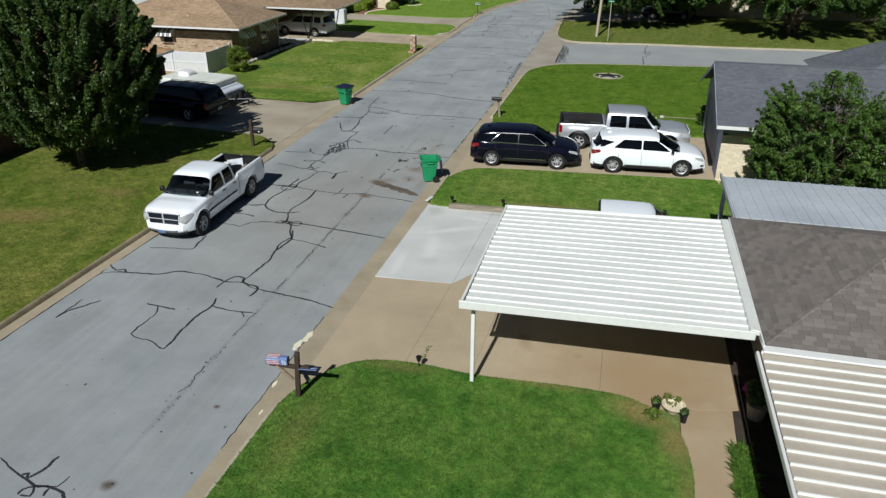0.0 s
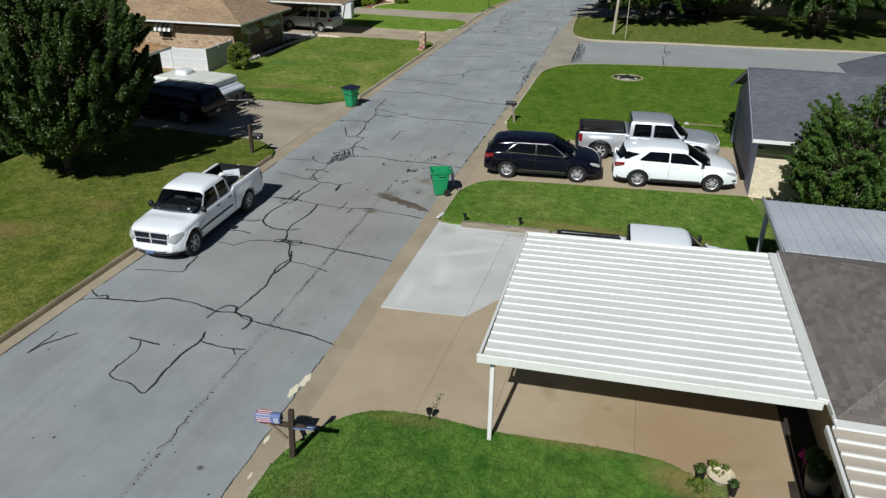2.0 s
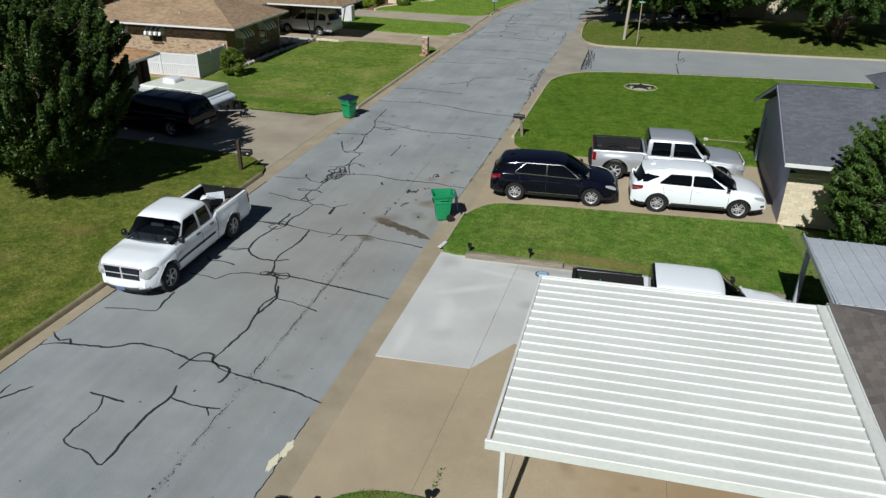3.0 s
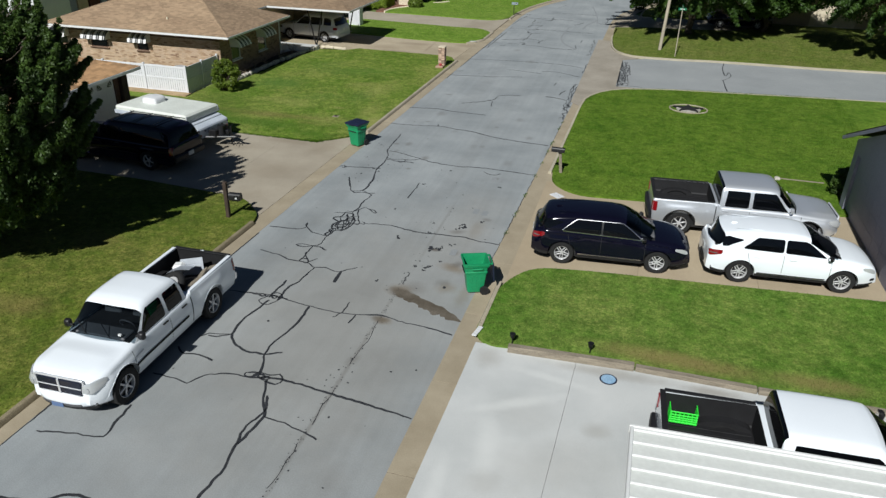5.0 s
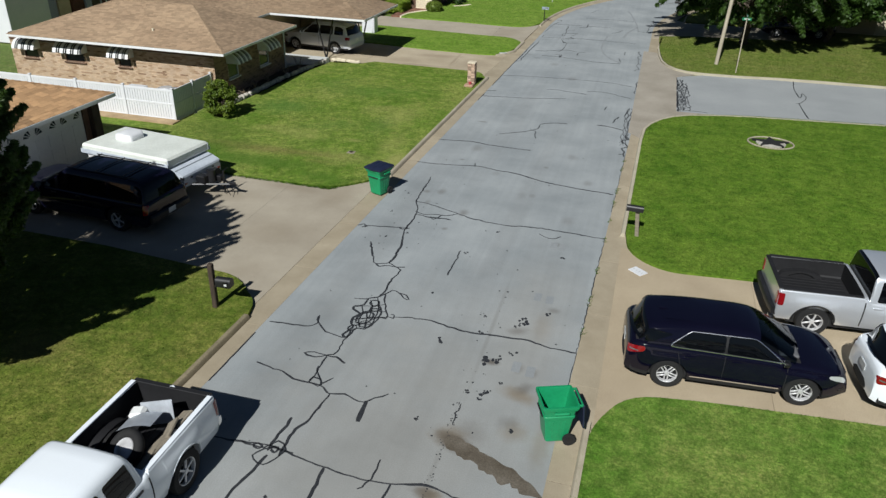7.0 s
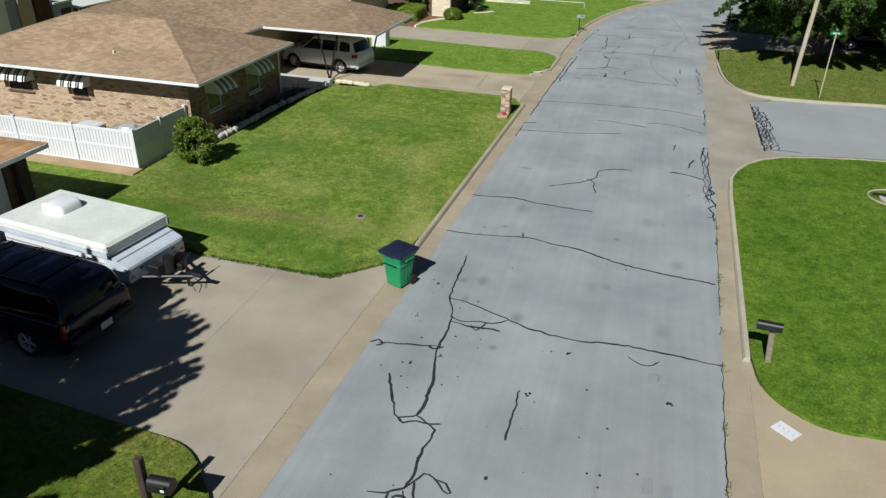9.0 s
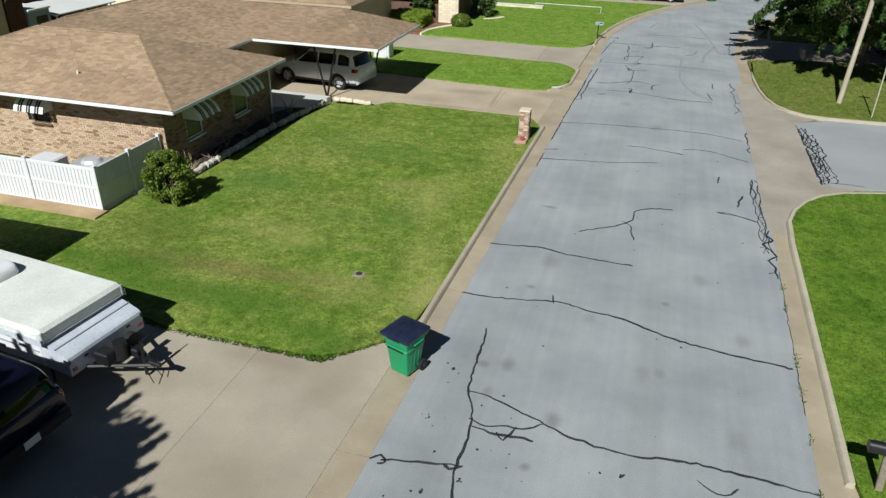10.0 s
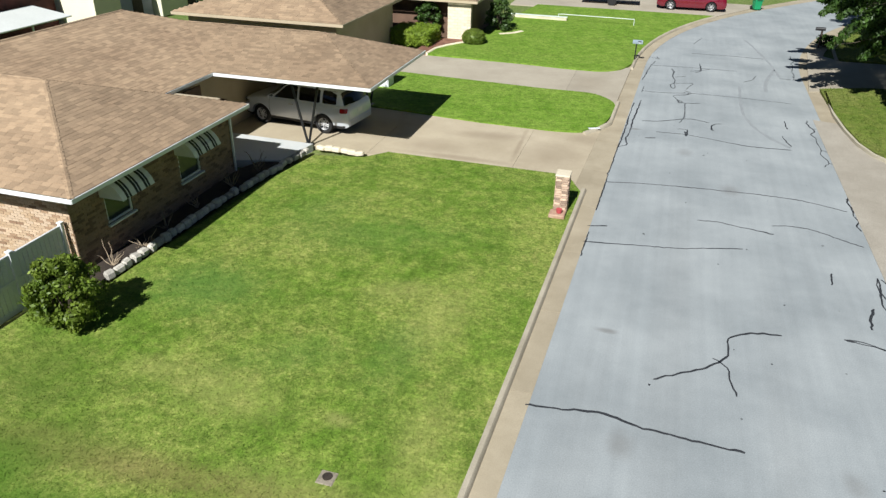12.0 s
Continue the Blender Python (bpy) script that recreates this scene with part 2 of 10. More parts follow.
def brick_mix(m, stops):
    """Bricks of several firings: each brick takes one tone."""
    t, n = m.node_tree, m.node_tree.nodes
    p = n["Principled BSDF"]
    old = p.inputs["Base Color"].links[0].from_socket
    oi, ge, ad, fr, ramp = n.new("ShaderNodeObjectInfo"), n.new("ShaderNodeNewGeometry"), n.new("ShaderNodeMath"), n.new("ShaderNodeMath"), n.new("ShaderNodeValToRGB")
    fr.operation = "FRACT"
    t.links.new(oi.outputs["Random"], ad.inputs[0])
    t.links.new(ge.outputs["Random Per Island"], ad.inputs[1])
    t.links.new(ad.outputs["Value"], fr.inputs[0])
    t.links.new(fr.outputs["Value"], ramp.inputs["Fac"])
    ramp.color_ramp.interpolation = "CONSTANT"
    el = ramp.color_ramp.elements
    el[0].position, el[0].color = stops[0][0], rgba(stops[0][1])
    el[1].position, el[1].color = stops[1][0], rgba(stops[1][1])
    for at, c in stops[2:]:
        el.new(at).color = rgba(c)
    mx = n.new("ShaderNodeMix")
    mx.data_type, mx.blend_type = "RGBA", "MULTIPLY"
    mx.inputs["Factor"].default_value = 1.0
    t.links.new(old, mx.inputs["A"])
    t.links.new(ramp.outputs["Color"], mx.inputs["B"])
    t.links.new(mx.outputs["Result"], p.inputs["Base Color"])


brick_mix(M_BRICK, [(0.0, (1.0, 1.0, 1.0)), (0.3, (1.08, 1.06, 1.03)), (0.52, (0.92, 0.88, 0.82)), (0.72, (0.84, 0.78, 0.70)), (0.87, (0.66, 0.57, 0.50)), (0.95, (0.5, 0.41, 0.36))])
# brick and mortar of the east front, darkened: that side's shade is in the colour
M_BRICK_SHADE = surf("brown_brick", (0.235, 0.155, 0.105), (0.31, 0.215, 0.15), 0.9, 40, 0.9, 0.3, fine_amount=0.2)
brick_mix(M_BRICK_SHADE, [(0.0, (1.0, 1.0, 1.0)), (0.3, (1.12, 1.08, 1.02)), (0.6, (0.85, 0.82, 0.8)), (0.82, (0.6, 0.55, 0.52))])
M_MORTAR_SHADE = surf("shaded_brown_mortar", (0.21, 0.15, 0.11), (0.27, 0.2, 0.15), 2, 60, 0.95, 0.3, fine_amount=0.15)
M_MORTAR = surf("mortar", (0.41, 0.32, 0.235), (0.49, 0.385, 0.285), 2, 60, 0.95, 0.3, fine_amount=0.15)
M_REDBRICK = surf("red_brick", (0.36, 0.17, 0.10), (0.55, 0.40, 0.30), 3, 40, 0.9, 0.3, spread=0.3, fine_amount=0.2)
M_STONE = surf("cream_stone", (0.60, 0.52, 0.38), (0.72, 0.64, 0.49), 2.5, 30, 0.9, 0.3, spread=0.1, island=0.12, fine_amount=0.15)
M_EDGESTONE = surf("edging_stone", (0.36, 0.33, 0.29), (0.55, 0.52, 0.46), 3, 30, 0.95, 0.5, spread=0.25, fine_amount=0.25)
M_SH_BROWN = surf("brown_shingle", (0.25, 0.172, 0.108), (0.33, 0.234, 0.148), 0.6, 60, 0.95, 0.3, spread=0.19, island=0.19, fine_amount=0.2)
M_SH_GARAGE = surf("orange_brown_shingle", (0.40, 0.235, 0.115), (0.49, 0.30, 0.155), 0.6, 60, 0.95, 0.3, spread=0.25, island=0.28, fine_amount=0.2)
M_SH_GREY = surf("grey_brown_shingle", (0.13, 0.115, 0.105), (0.17, 0.15, 0.138), 0.7, 70, 0.95, 0.35, spread=0.2, island=0.2, fine_amount=0.2)
M_SH_SLATE = surf("slate_shingle", (0.088, 0.094, 0.115), (0.115, 0.121, 0.142), 0.6, 60, 0.9, 0.3, spread=0.12, island=0.14, fine_amount=0.2)
M_UNDER = surf("roof_underlay", (0.15, 0.105, 0.065), (0.20, 0.14, 0.09), 2, 30, 0.95, 0.1)
M_UNDERGREY = surf("roof_underlay_grey", (0.06, 0.055, 0.05), (0.08, 0.075, 0.07), 2, 30, 0.95, 0.1)
M_DARKWOOD = surf("dark_wood", (0.035, 0.024, 0.017), (0.075, 0.05, 0.035), 3, 30, 0.85, 0.4, spread=0.2, fine_amount=0.3, stretch=(6, 6, 1))
M_WOOD = surf("weathered_wood", (0.20, 0.15, 0.10), (0.33, 0.26, 0.185), 2, 30, 0.9, 0.4, spread=0.2, fine_amount=0.3, stretch=(1, 8, 8))
M_TANWALL = surf("tan_wall_paint", (0.38, 0.31, 0.21), (0.44, 0.36, 0.25), 0.8, 25, 0.8, 0.1, fine_amount=0.08)
M_GREYWALL = surf("blue_grey_siding", (0.27, 0.275, 0.36), (0.31, 0.315, 0.405), 0.7, 20, 0.7, 0.1, fine_amount=0.1)
M_CREAM = surf("cream_paint", (0.66, 0.62, 0.46), (0.74, 0.70, 0.54), 0.8, 20, 0.7, 0.1, fine_amount=0.08)
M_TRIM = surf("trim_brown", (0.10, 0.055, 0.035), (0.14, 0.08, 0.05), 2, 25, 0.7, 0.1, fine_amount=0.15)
M_BLACK = surf("black_metal", (0.007, 0.007, 0.008), (0.014, 0.014, 0.016), 3, 30, 0.45, 0.05, fine_amount=0.2)
M_RUBBER = surf("tyre_rubber", (0.007, 0.007, 0.008), (0.013, 0.013, 0.013), 4, 60, 0.85, 0.3, fine_amount=0.25)
M_LINER = surf("bed_liner", (0.005, 0.005, 0.006), (0.010, 0.010, 0.012), 4, 70, 0.7, 0.3, fine_amount=0.3)
M_ALLOY = surf("alloy", (0.56, 0.56, 0.57), (0.66, 0.66, 0.67), 6, 30, 0.35, 0.05, metal=0.35, fine_amount=0.08)
M_CHROME = simple("chrome", (0.86, 0.86, 0.87), 0.18, 0.95)
M_GLASS = simple("tinted_glass", (0.0025, 0.003, 0.004), 0.03, 0.0, 0.0)
M_GLASS.node_tree.nodes["Principled BSDF"].inputs["Specular IOR Level"].default_value = 0.4
M_SCREEN = bpy.data.materials.new("windscreen_glass")
M_SCREEN.use_nodes = True
sn, sl = M_SCREEN.node_tree.nodes, M_SCREEN.node_tree.links
see, glint, fres, blend = sn.new("ShaderNodeBsdfTransparent"), sn.new("ShaderNodeBsdfGlossy"), sn.new("ShaderNodeFresnel"), sn.new("ShaderNodeMixShader")
see.inputs["Color"].default_value = (0.46, 0.51, 0.54, 1)
glint.inputs["Roughness"].default_value = 0.03
fres.inputs["IOR"].default_value = 1.4
sl.new(fres.outputs["Fac"], blend.inputs["Fac"])
sl.new(see.outputs["BSDF"], blend.inputs[1])
sl.new(glint.outputs["BSDF"], blend.inputs[2])
sl.new(blend.outputs["Shader"], sn["Material Output"].inputs["Surface"])
M_SEAT = surf("seat_cloth", (0.075, 0.077, 0.085), (0.115, 0.117, 0.125), 3, 40, 0.9, 0.3, fine_amount=0.2)
M_WINDOW = simple("window_glass", (0.03, 0.038, 0.042), 0.04, 0.0, 0.0)
M_BRIGHT = simple("bright_trim", (0.82, 0.83, 0.85), 0.3, 0.5)
M_GRILLE = simple("dark_blue_black_plastic", (0.008, 0.011, 0.024), 0.25, 0.0, 0.4)
M_LAMP_PALE = simple("pale_headlamp", (0.55, 0.57, 0.58), 0.12, 0.3, 0.6)
M_LAMP = simple("headlamp_glass", (0.22, 0.23, 0.24), 0.1, 0.6, 0.8)
M_RED = simple("tail_lamp", (0.20, 0.005, 0.008), 0.12, 0.0, 0.8)
M_PLATE = simple("plate_white", (0.6, 0.62, 0.62), 0.4)
M_GREENBIN = surf("green_plastic", (0.006, 0.22, 0.085), (0.009, 0.27, 0.11), 1.5, 18, 0.42, 0.05, fine_amount=0.1)
M_BINLID = surf("dark_lid_plastic", (0.008, 0.012, 0.03), (0.016, 0.022, 0.05), 2, 20, 0.4, 0.1, fine_amount=0.3)
M_LIME = simple("lime_plastic", (0.03, 0.75, 0.05), 0.4)
M_PAINT_WHITE = surf("white_car_paint", (0.82, 0.87, 0.92), (0.85, 0.90, 0.95), 0.5, 60, 0.25, 0.0, coat=0.8, fine_amount=0.02)
M_PAINT_BLACK = surf("black_car_paint", (0.003, 0.003, 0.009), (0.004, 0.004, 0.012), 0.5, 60, 0.07, 0.0, coat=0.0, fine_amount=0.05)
M_PAINT_NAVY = surf("dark_navy_car_paint", (0.004, 0.004, 0.012), (0.006, 0.006, 0.018), 0.5, 60, 0.08, 0.0, coat=0.0, fine_amount=0.1)
for k in (M_PAINT_BLACK, M_PAINT_NAVY):
    k.node_tree.nodes["Principled BSDF"].inputs["Specular IOR Level"].default_value = 0.4
M_PAINT_SILVER = surf("silver_car_paint", (0.76, 0.795, 0.84), (0.80, 0.835, 0.88), 0.5, 60, 0.3, 0.0, metal=0.65, coat=0.6, fine_amount=0.04)
M_PAINT_GREY = surf("pale_grey_car_paint", (0.50, 0.54, 0.60), (0.55, 0.59, 0.65), 0.5, 60, 0.35, 0.0, metal=0.3, coat=0.8, fine_amount=0.04)
M_PAINT_RED = surf("red_car_paint", (0.12, 0.004, 0.016), (0.15, 0.005, 0.02), 0.5, 60, 0.25, 0.0, coat=1.0, fine_amount=0.05)
M_BARK = surf("bark", (0.06, 0.045, 0.033), (0.13, 0.10, 0.075), 5, 30, 0.95, 0.8, fine_amount=0.35, detail_dist=0.03)
M_SLEEPER = surf("grey_sleeper", (0.17, 0.145, 0.11), (0.29, 0.25, 0.19), 2, 25, 0.95, 0.5, fine_amount=0.35, stretch=(1, 6, 6))
M_POLE = surf("weathered_pole", (0.33, 0.29, 0.22), (0.45, 0.40, 0.31), 2, 25, 0.9, 0.3, fine_amount=0.2, stretch=(6, 6, 0.6))


def leaf_mat(name, a, b):
    m = surf(name, a, b, 1.5, 9, 0.5, 0.0, island=0.45, fine_amount=0.25)
    p = m.node_tree.nodes["Principled BSDF"]
    p.inputs["Specular IOR Level"].default_value = 0.35
    t, n = m.node_tree, m.node_tree.nodes
    tr = n.new("ShaderNodeBsdfTranslucent")
    tr.inputs["Color"].default_value = rgba((b[0] * 1.6, b[1] * 1.7, b[2]))
    mx = n.new("ShaderNodeMixShader")
    mx.inputs["Fac"].default_value = 0.25
    t.links.new(p.outputs["BSDF"], mx.inputs[1])
    t.links.new(tr.outputs["BSDF"], mx.inputs[2])
    t.links.new(mx.outputs["Shader"], n["Material Output"].inputs["Surface"])
    return m


M_LEAF_DARK = leaf_mat("pear_leaf", (0.026, 0.055, 0.014), (0.066, 0.115, 0.022))
M_LEAF = leaf_mat("tree_leaf", (0.026, 0.062, 0.011), (0.055, 0.105, 0.018))
M_HEDGE = leaf_mat("hedge_leaf", (0.075, 0.125, 0.014), (0.15, 0.20, 0.028))
M_HEDGE_Y = leaf_mat("box_hedge_leaf", (0.12, 0.19, 0.016), (0.23, 0.31, 0.035))
M_LEAF_Y = leaf_mat("sunny_leaf", (0.036, 0.082, 0.016), (0.10, 0.175, 0.032))
M_BLADE = lawn_mat("grass_blade", (0.047, 0.134, 0.017), (0.104, 0.222, 0.034), (0.24, 0.275, 0.075), 0.48)
M_BLADE_C = lawn_mat("corner_grass_blade", (0.066, 0.142, 0.011), (0.125, 0.215, 0.023), (0.19, 0.255, 0.04), 0.5)
M_BLADE_S = lawn_mat("strip_grass_blade", (0.07, 0.16, 0.018), (0.135, 0.245, 0.036), (0.31, 0.31, 0.10), 0.65)
M_BLADE_A = lawn_mat("brick_house_grass_blade", (0.096, 0.175, 0.02), (0.168, 0.255, 0.038), (0.35, 0.34, 0.11), 0.78)
M_BLADE_N = lawn_mat("shady_grass_blade", (0.095, 0.145, 0.02), (0.15, 0.195, 0.036), (0.23, 0.21, 0.08), 0.7)
M_BLADE_L = lawn_mat("dry_grass_blade", (0.074, 0.124, 0.014), (0.143, 0.19, 0.026), (0.265, 0.235, 0.076), 0.8)
for k in (M_LAWN_A, M_BLADE_A):
    add_stains(k, [(-20.5, 42.9, 1.8, 1.4, 10, 0.6), (-17.2, 41.2, 1.6, 0.8, 30, 0.3), (-15.3, 41.8, 0.8, 1.6, 0, 0.35), (-17.5, 46.8, 3.0, 1.2, 15, 0.35), (-19.8, 47.5, 1.2, 1.6, 0, 0.3)], (0.075, 0.165, 0.03), 2.2)
    add_stains(k, [(-18.0, 39.7, 1.7, 0.8, -12, 0.32), (-19.6, 39.9, 0.9, 0.5, 0, 0.25), (-15.6, 39.6, 0.35, 0.25, 0, 0.5), (-14.8, 43.4, 0.9, 2.0, 0, 0.25), (-14.0, 39.5, 0.6, 1.8, 0, 0.25), (-15.3, 37.6, 1.8, 0.9, -8, 0.3), (-13.3, 37.9, 0.5, 1.2, 0, 0.7), (-16.0, 44.2, 1.2, 0.6, 20, 0.3)], (0.33, 0.32, 0.11), 5.0)
    add_stains(k, [(-18.2, 37.5, 3.6, 0.5, 3, 0.45), (-20.6, 37.6, 1.2, 0.4, 8, 0.4), (-15.9, 36.9, 0.9, 0.3, 0, 0.3)], (0.19, 0.135, 0.06), 6.0)
    add_stains(k, [(-18.8, 36.2, 4.2, 0.75, 3, 0.8), (-21.3, 36.8, 2.0, 0.8, 0, 0.7), (-15.2, 35.5, 1.4, 0.6, -10, 0.65)], (0.068, 0.145, 0.016), 4.5)
    add_stains(k, [(-21.8, 39.0, 1.7, 1.3, -35, 0.55), (-20.3, 37.6, 1.8, 0.9, 0, 0.45)], (0.075, 0.125, 0.018), 5.0)
for k in (M_LAWN_G, M_BLADE, M_LAWN_S, M_BLADE_S):
    add_stains(k, [(-4.1, 8.6, 0.5, 1.8, 0, 0.25), (3.2, 11.2, 1.1, 0.55, -20, 0.85), (3.9, 10.4, 0.5, 0.9, 0, 0.8), (-2.6, 11.6, 1.2, 0.3, 0, 0.4), (0.6, 11.75, 1.6, 0.22, -4, 0.5), (4.05, 8.4, 0.3, 1.8, 0, 0.5), (0.2, 22.5, 2.6, 0.42, -3, 0.75), (3.4, 22.5, 1.4, 0.4, 0, 0.7)], (0.24, 0.19, 0.075), 2.2)
for k in (M_LAWN_L, M_BLADE_L):
    add_stains(k, [(-18.6, 17.2, 1.8, 0.9, 10, 0.6), (-16.5, 20.0, 1.2, 0.6, 0, 0.4), (-17.2, 23.8, 1.0, 0.8, 0, 0.35)], (0.24, 0.17, 0.07), 2.0)
M_WEED = lawn_mat("edge_weed_blade", (0.05, 0.12, 0.012), (0.10, 0.19, 0.02), (0.16, 0.19, 0.04), 0.4)

# ---- mesh tools ----


class Build:
    """Collects vertices and faces of one mesh."""

    def __init__(self):
        self.v, self.f = [], []

    def add(self, verts, faces, m=None):
        k = len(self.v)
        self.v += [tuple(m @ Vector(p)) for p in verts] if m else [tuple(p) for p in verts]
        self.f += [tuple(i + k for i in q) for q in faces]
        return self

    def box(self, c, s, m=None):
        x, y, z = (h / 2 for h in s)
        vs = [(c[0] + a * x, c[1] + b * y, c[2] + d * z) for a in (-1, 1) for b in (-1, 1) for d in (-1, 1)]
        return self.add(vs, [(0, 1, 3, 2), (4, 6, 7, 5), (0, 4, 5, 1), (2, 3, 7, 6), (0, 2, 6, 4), (1, 5, 7, 3)], m)

    def cbox(self, c, s, b=0.02, m=None):
        """A box with chamfered edges."""
        h = [q / 2 for q in s]
        b = min(b, *(q * 0.49 for q in h))
        vs, idx = [], {}
        for sx in (-1, 1):
            for sy in (-1, 1):
                for sz in (-1, 1):
                    for ax in range(3):
                        p = [sx * (h[0] - b), sy * (h[1] - b), sz * (h[2] - b)]
                        p[ax] += (sx, sy, sz)[ax] * b
                        idx[sx, sy, sz, ax] = len(vs)
                        vs.append([c[i] + p[i] for i in range(3)])
        fs = []
        for ax in range(3):
            o = [i for i in range(3) if i != ax]
            for s1 in (-1, 1):
                ring = []
                for a, d in ((-1, -1), (1, -1), (1, 1), (-1, 1)):
                    k = [0, 0, 0]
                    k[ax], k[o[0]], k[o[1]] = s1, a, d
                    ring.append(idx[(*k, ax)])
                fs.append(ring)
            for a in (-1, 1):
                for d in (-1, 1):
                    k1, k2 = [0, 0, 0], [0, 0, 0]
                    k1[ax], k2[ax] = -1, 1
                    for k in (k1, k2):
                        k[o[0]], k[o[1]] = a, d
                    fs.append([idx[(*k1, o[0])], idx[(*k2, o[0])], idx[(*k2, o[1])], idx[(*k1, o[1])]])
        for sx in (-1, 1):
            for sy in (-1, 1):
                for sz in (-1, 1):
                    fs.append([idx[sx, sy, sz, i] for i in range(3)])
        return self.add(vs, fs, m)

    def tube(self, p, q, r, r2=None, n=10, m=None):
        r2 = r if r2 is None else r2
        p, q = Vector(p), Vector(q)
        t = (q - p).to_track_quat("Z", "Y").to_matrix()
        vs = []
        for c, rr in ((p, r), (q, r2)):
            vs += [c + t @ Vector((rr * math.cos(6.28318 * i / n), rr * math.sin(6.28318 * i / n), 0)) for i in range(n)]
        fs = [(i, (i + 1) % n, n + (i + 1) % n, n + i) for i in range(n)] + [tuple(range(n - 1, -1, -1)), tuple(range(n, 2 * n))]
        return self.add(vs, fs, m)

    def prism(self, outline, z0, z1):
        """Upright prism over an outline; z1 may be a function of (x, y)."""
        n = len(outline)
        top = z1 if callable(z1) else (lambda x, y: z1)
        vs = [(x, y, z0) for x, y in outline] + [(x, y, top(x, y)) for x, y in outline]
        fs = [(i, (i + 1) % n, n + (i + 1) % n, n + i) for i in range(n)] + [tuple(range(n - 1, -1, -1)), tuple(range(n, 2 * n))]
        return self.add(vs, fs)

    def loft(self, rings, caps=True, closed=True):
        n = len(rings[0])
        vs = [p for r in rings for p in r]
        fs = []
        for j in range(len(rings) - 1):
            for i in range(n if closed else n - 1):
                a, b = j * n + i, j * n + (i + 1) % n
                fs.append((a, b, b + n, a + n))
        if caps:
            fs += [tuple(range(n - 1, -1, -1)), tuple(range((len(rings) - 1) * n, len(rings) * n))]
        return self.add(vs, fs)

    def mesh(self, name, material, smooth=0, clean=True):
        me = bpy.data.meshes.new(name)
        me.from_pydata(self.v, [], self.f)
        if clean:
            bm = bmesh.new()
            bm.from_mesh(me)
            bmesh.ops.recalc_face_normals(bm, faces=bm.faces)
            bm.to_mesh(me)
            bm.free()
        me.materials.append(material)
        if smooth:
            me.shade_smooth()
            me.set_sharp_from_angle(angle=radians(smooth))
        return me


def thing(name, label, category, m=None, group=""):
    ob = new(name)
    ob.empty_display_size = 0.3
    if m is not None:
        ob.matrix_world = m
    return tagged(ob, label, category, group)


def part(name, b, material, parent, label="", smooth=0, kind="", clean=True):
    ob = new(name, b.mesh(name, material, smooth, clean))
    ob.parent = parent
    return tagged(ob, label, kind=kind)


def piece(name, mesh, parent, m):
    ob = new(name, mesh)
    ob.parent = parent
    ob.matrix_local = m
    return ob


def solo(name, b, material, label, category, kind="", smooth=0, group=""):
    return tagged(new(name, b.mesh(name, material, smooth)), label, category, group, kind)


def rounded(points, r=0.0, n=5):
    """An outline whose marked corners (x, y, radius) are rounded."""
    out, k = [], len(points)
    for i, p in enumerate(points):
        rad = p[2] if len(p) > 2 else r
        a, c, b = Vector(points[i - 1][:2]), Vector(p[:2]), Vector(points[(i + 1) % k][:2])
        if rad <= 0:
            out.append(tuple(c))
            continue
        u, w = (a - c), (b - c)
        d = min(rad, u.length * 0.49, w.length * 0.49)
        s, e = c + u.normalized() * d, c + w.normalized() * d
        for j in range(n + 1):
            t = j / n
            out.append(tuple(s * (1 - t) ** 2 + c * 2 * t * (1 - t) + e * t * t))
    return out


def inside(xs, ys, poly):
    hit = np.zeros(len(xs), bool)
    n = len(poly)
    for i in range(n):
        (x1, y1), (x2, y2) = poly[i - 1], poly[i]
        if y1 != y2:
            c = ((ys < y1) != (ys < y2)) & (xs < (x2 - x1) * (ys - y1) / (y2 - y1) + x1)
            hit ^= c
    return hit


def grass(name, poly, per_m2, height, material, label, ground, rng, grow=0.04, limit=60000):
    """Blades of grass over an outline, as one mesh."""
    px, py = [p[0] for p in poly], [p[1] for p in poly]
    area = (max(px) - min(px)) * (max(py) - min(py))
    n = min(int(area * per_m2), limit)
    xs, ys = rng.uniform(min(px) - grow, max(px) + grow, n), rng.uniform(min(py) - grow, max(py) + grow, n)
    keep = inside(xs, ys, poly)
    xs, ys = xs[keep], ys[keep]
    n = len(xs)
    h = height * rng.uniform(0.35, 1.0, n)
    a = rng.uniform(0, 6.283, n)
    w = height * rng.uniform(0.12, 0.3, n)
    lean = rng.uniform(0.5, 1.9, n) * h
    la = rng.uniform(0, 6.283, n)
    z = np.array([ground(x, y) for x, y in zip(xs, ys)])
    co = np.empty((n, 3, 3))
    co[:, 0] = np.stack([xs - np.cos(a) * w, ys - np.sin(a) * w, z - 0.005], 1)
    co[:, 1] = np.stack([xs + np.cos(a) * w, ys + np.sin(a) * w, z - 0.005], 1)
    co[:, 2] = np.stack([xs + np.cos(la) * lean, ys + np.sin(la) * lean, z + h], 1)
    me = bpy.data.meshes.new(name)
    me.vertices.add(n * 3)
    me.vertices.foreach_set("co", co.ravel())
    me.loops.add(n * 3)
    me.loops.foreach_set("vertex_index", np.arange(n * 3))
    me.polygons.add(n)
    me.polygons.foreach_set("loop_start", np.arange(0, n * 3, 3))
    me.update()
    me.materials.append(material)
    return tagged(new(name, me), label, "grass", kind="stuff")

# ---- ground, street, drives ----


def lerp(a, b, t):
    return a + (b - a) * t


RNG = np.random.default_rng(7)


def bend(y):
    return 0.017 * max(0.0, y - 69.0) ** 2 if y < 90 else 7.5 + (y - 90) * 0.714


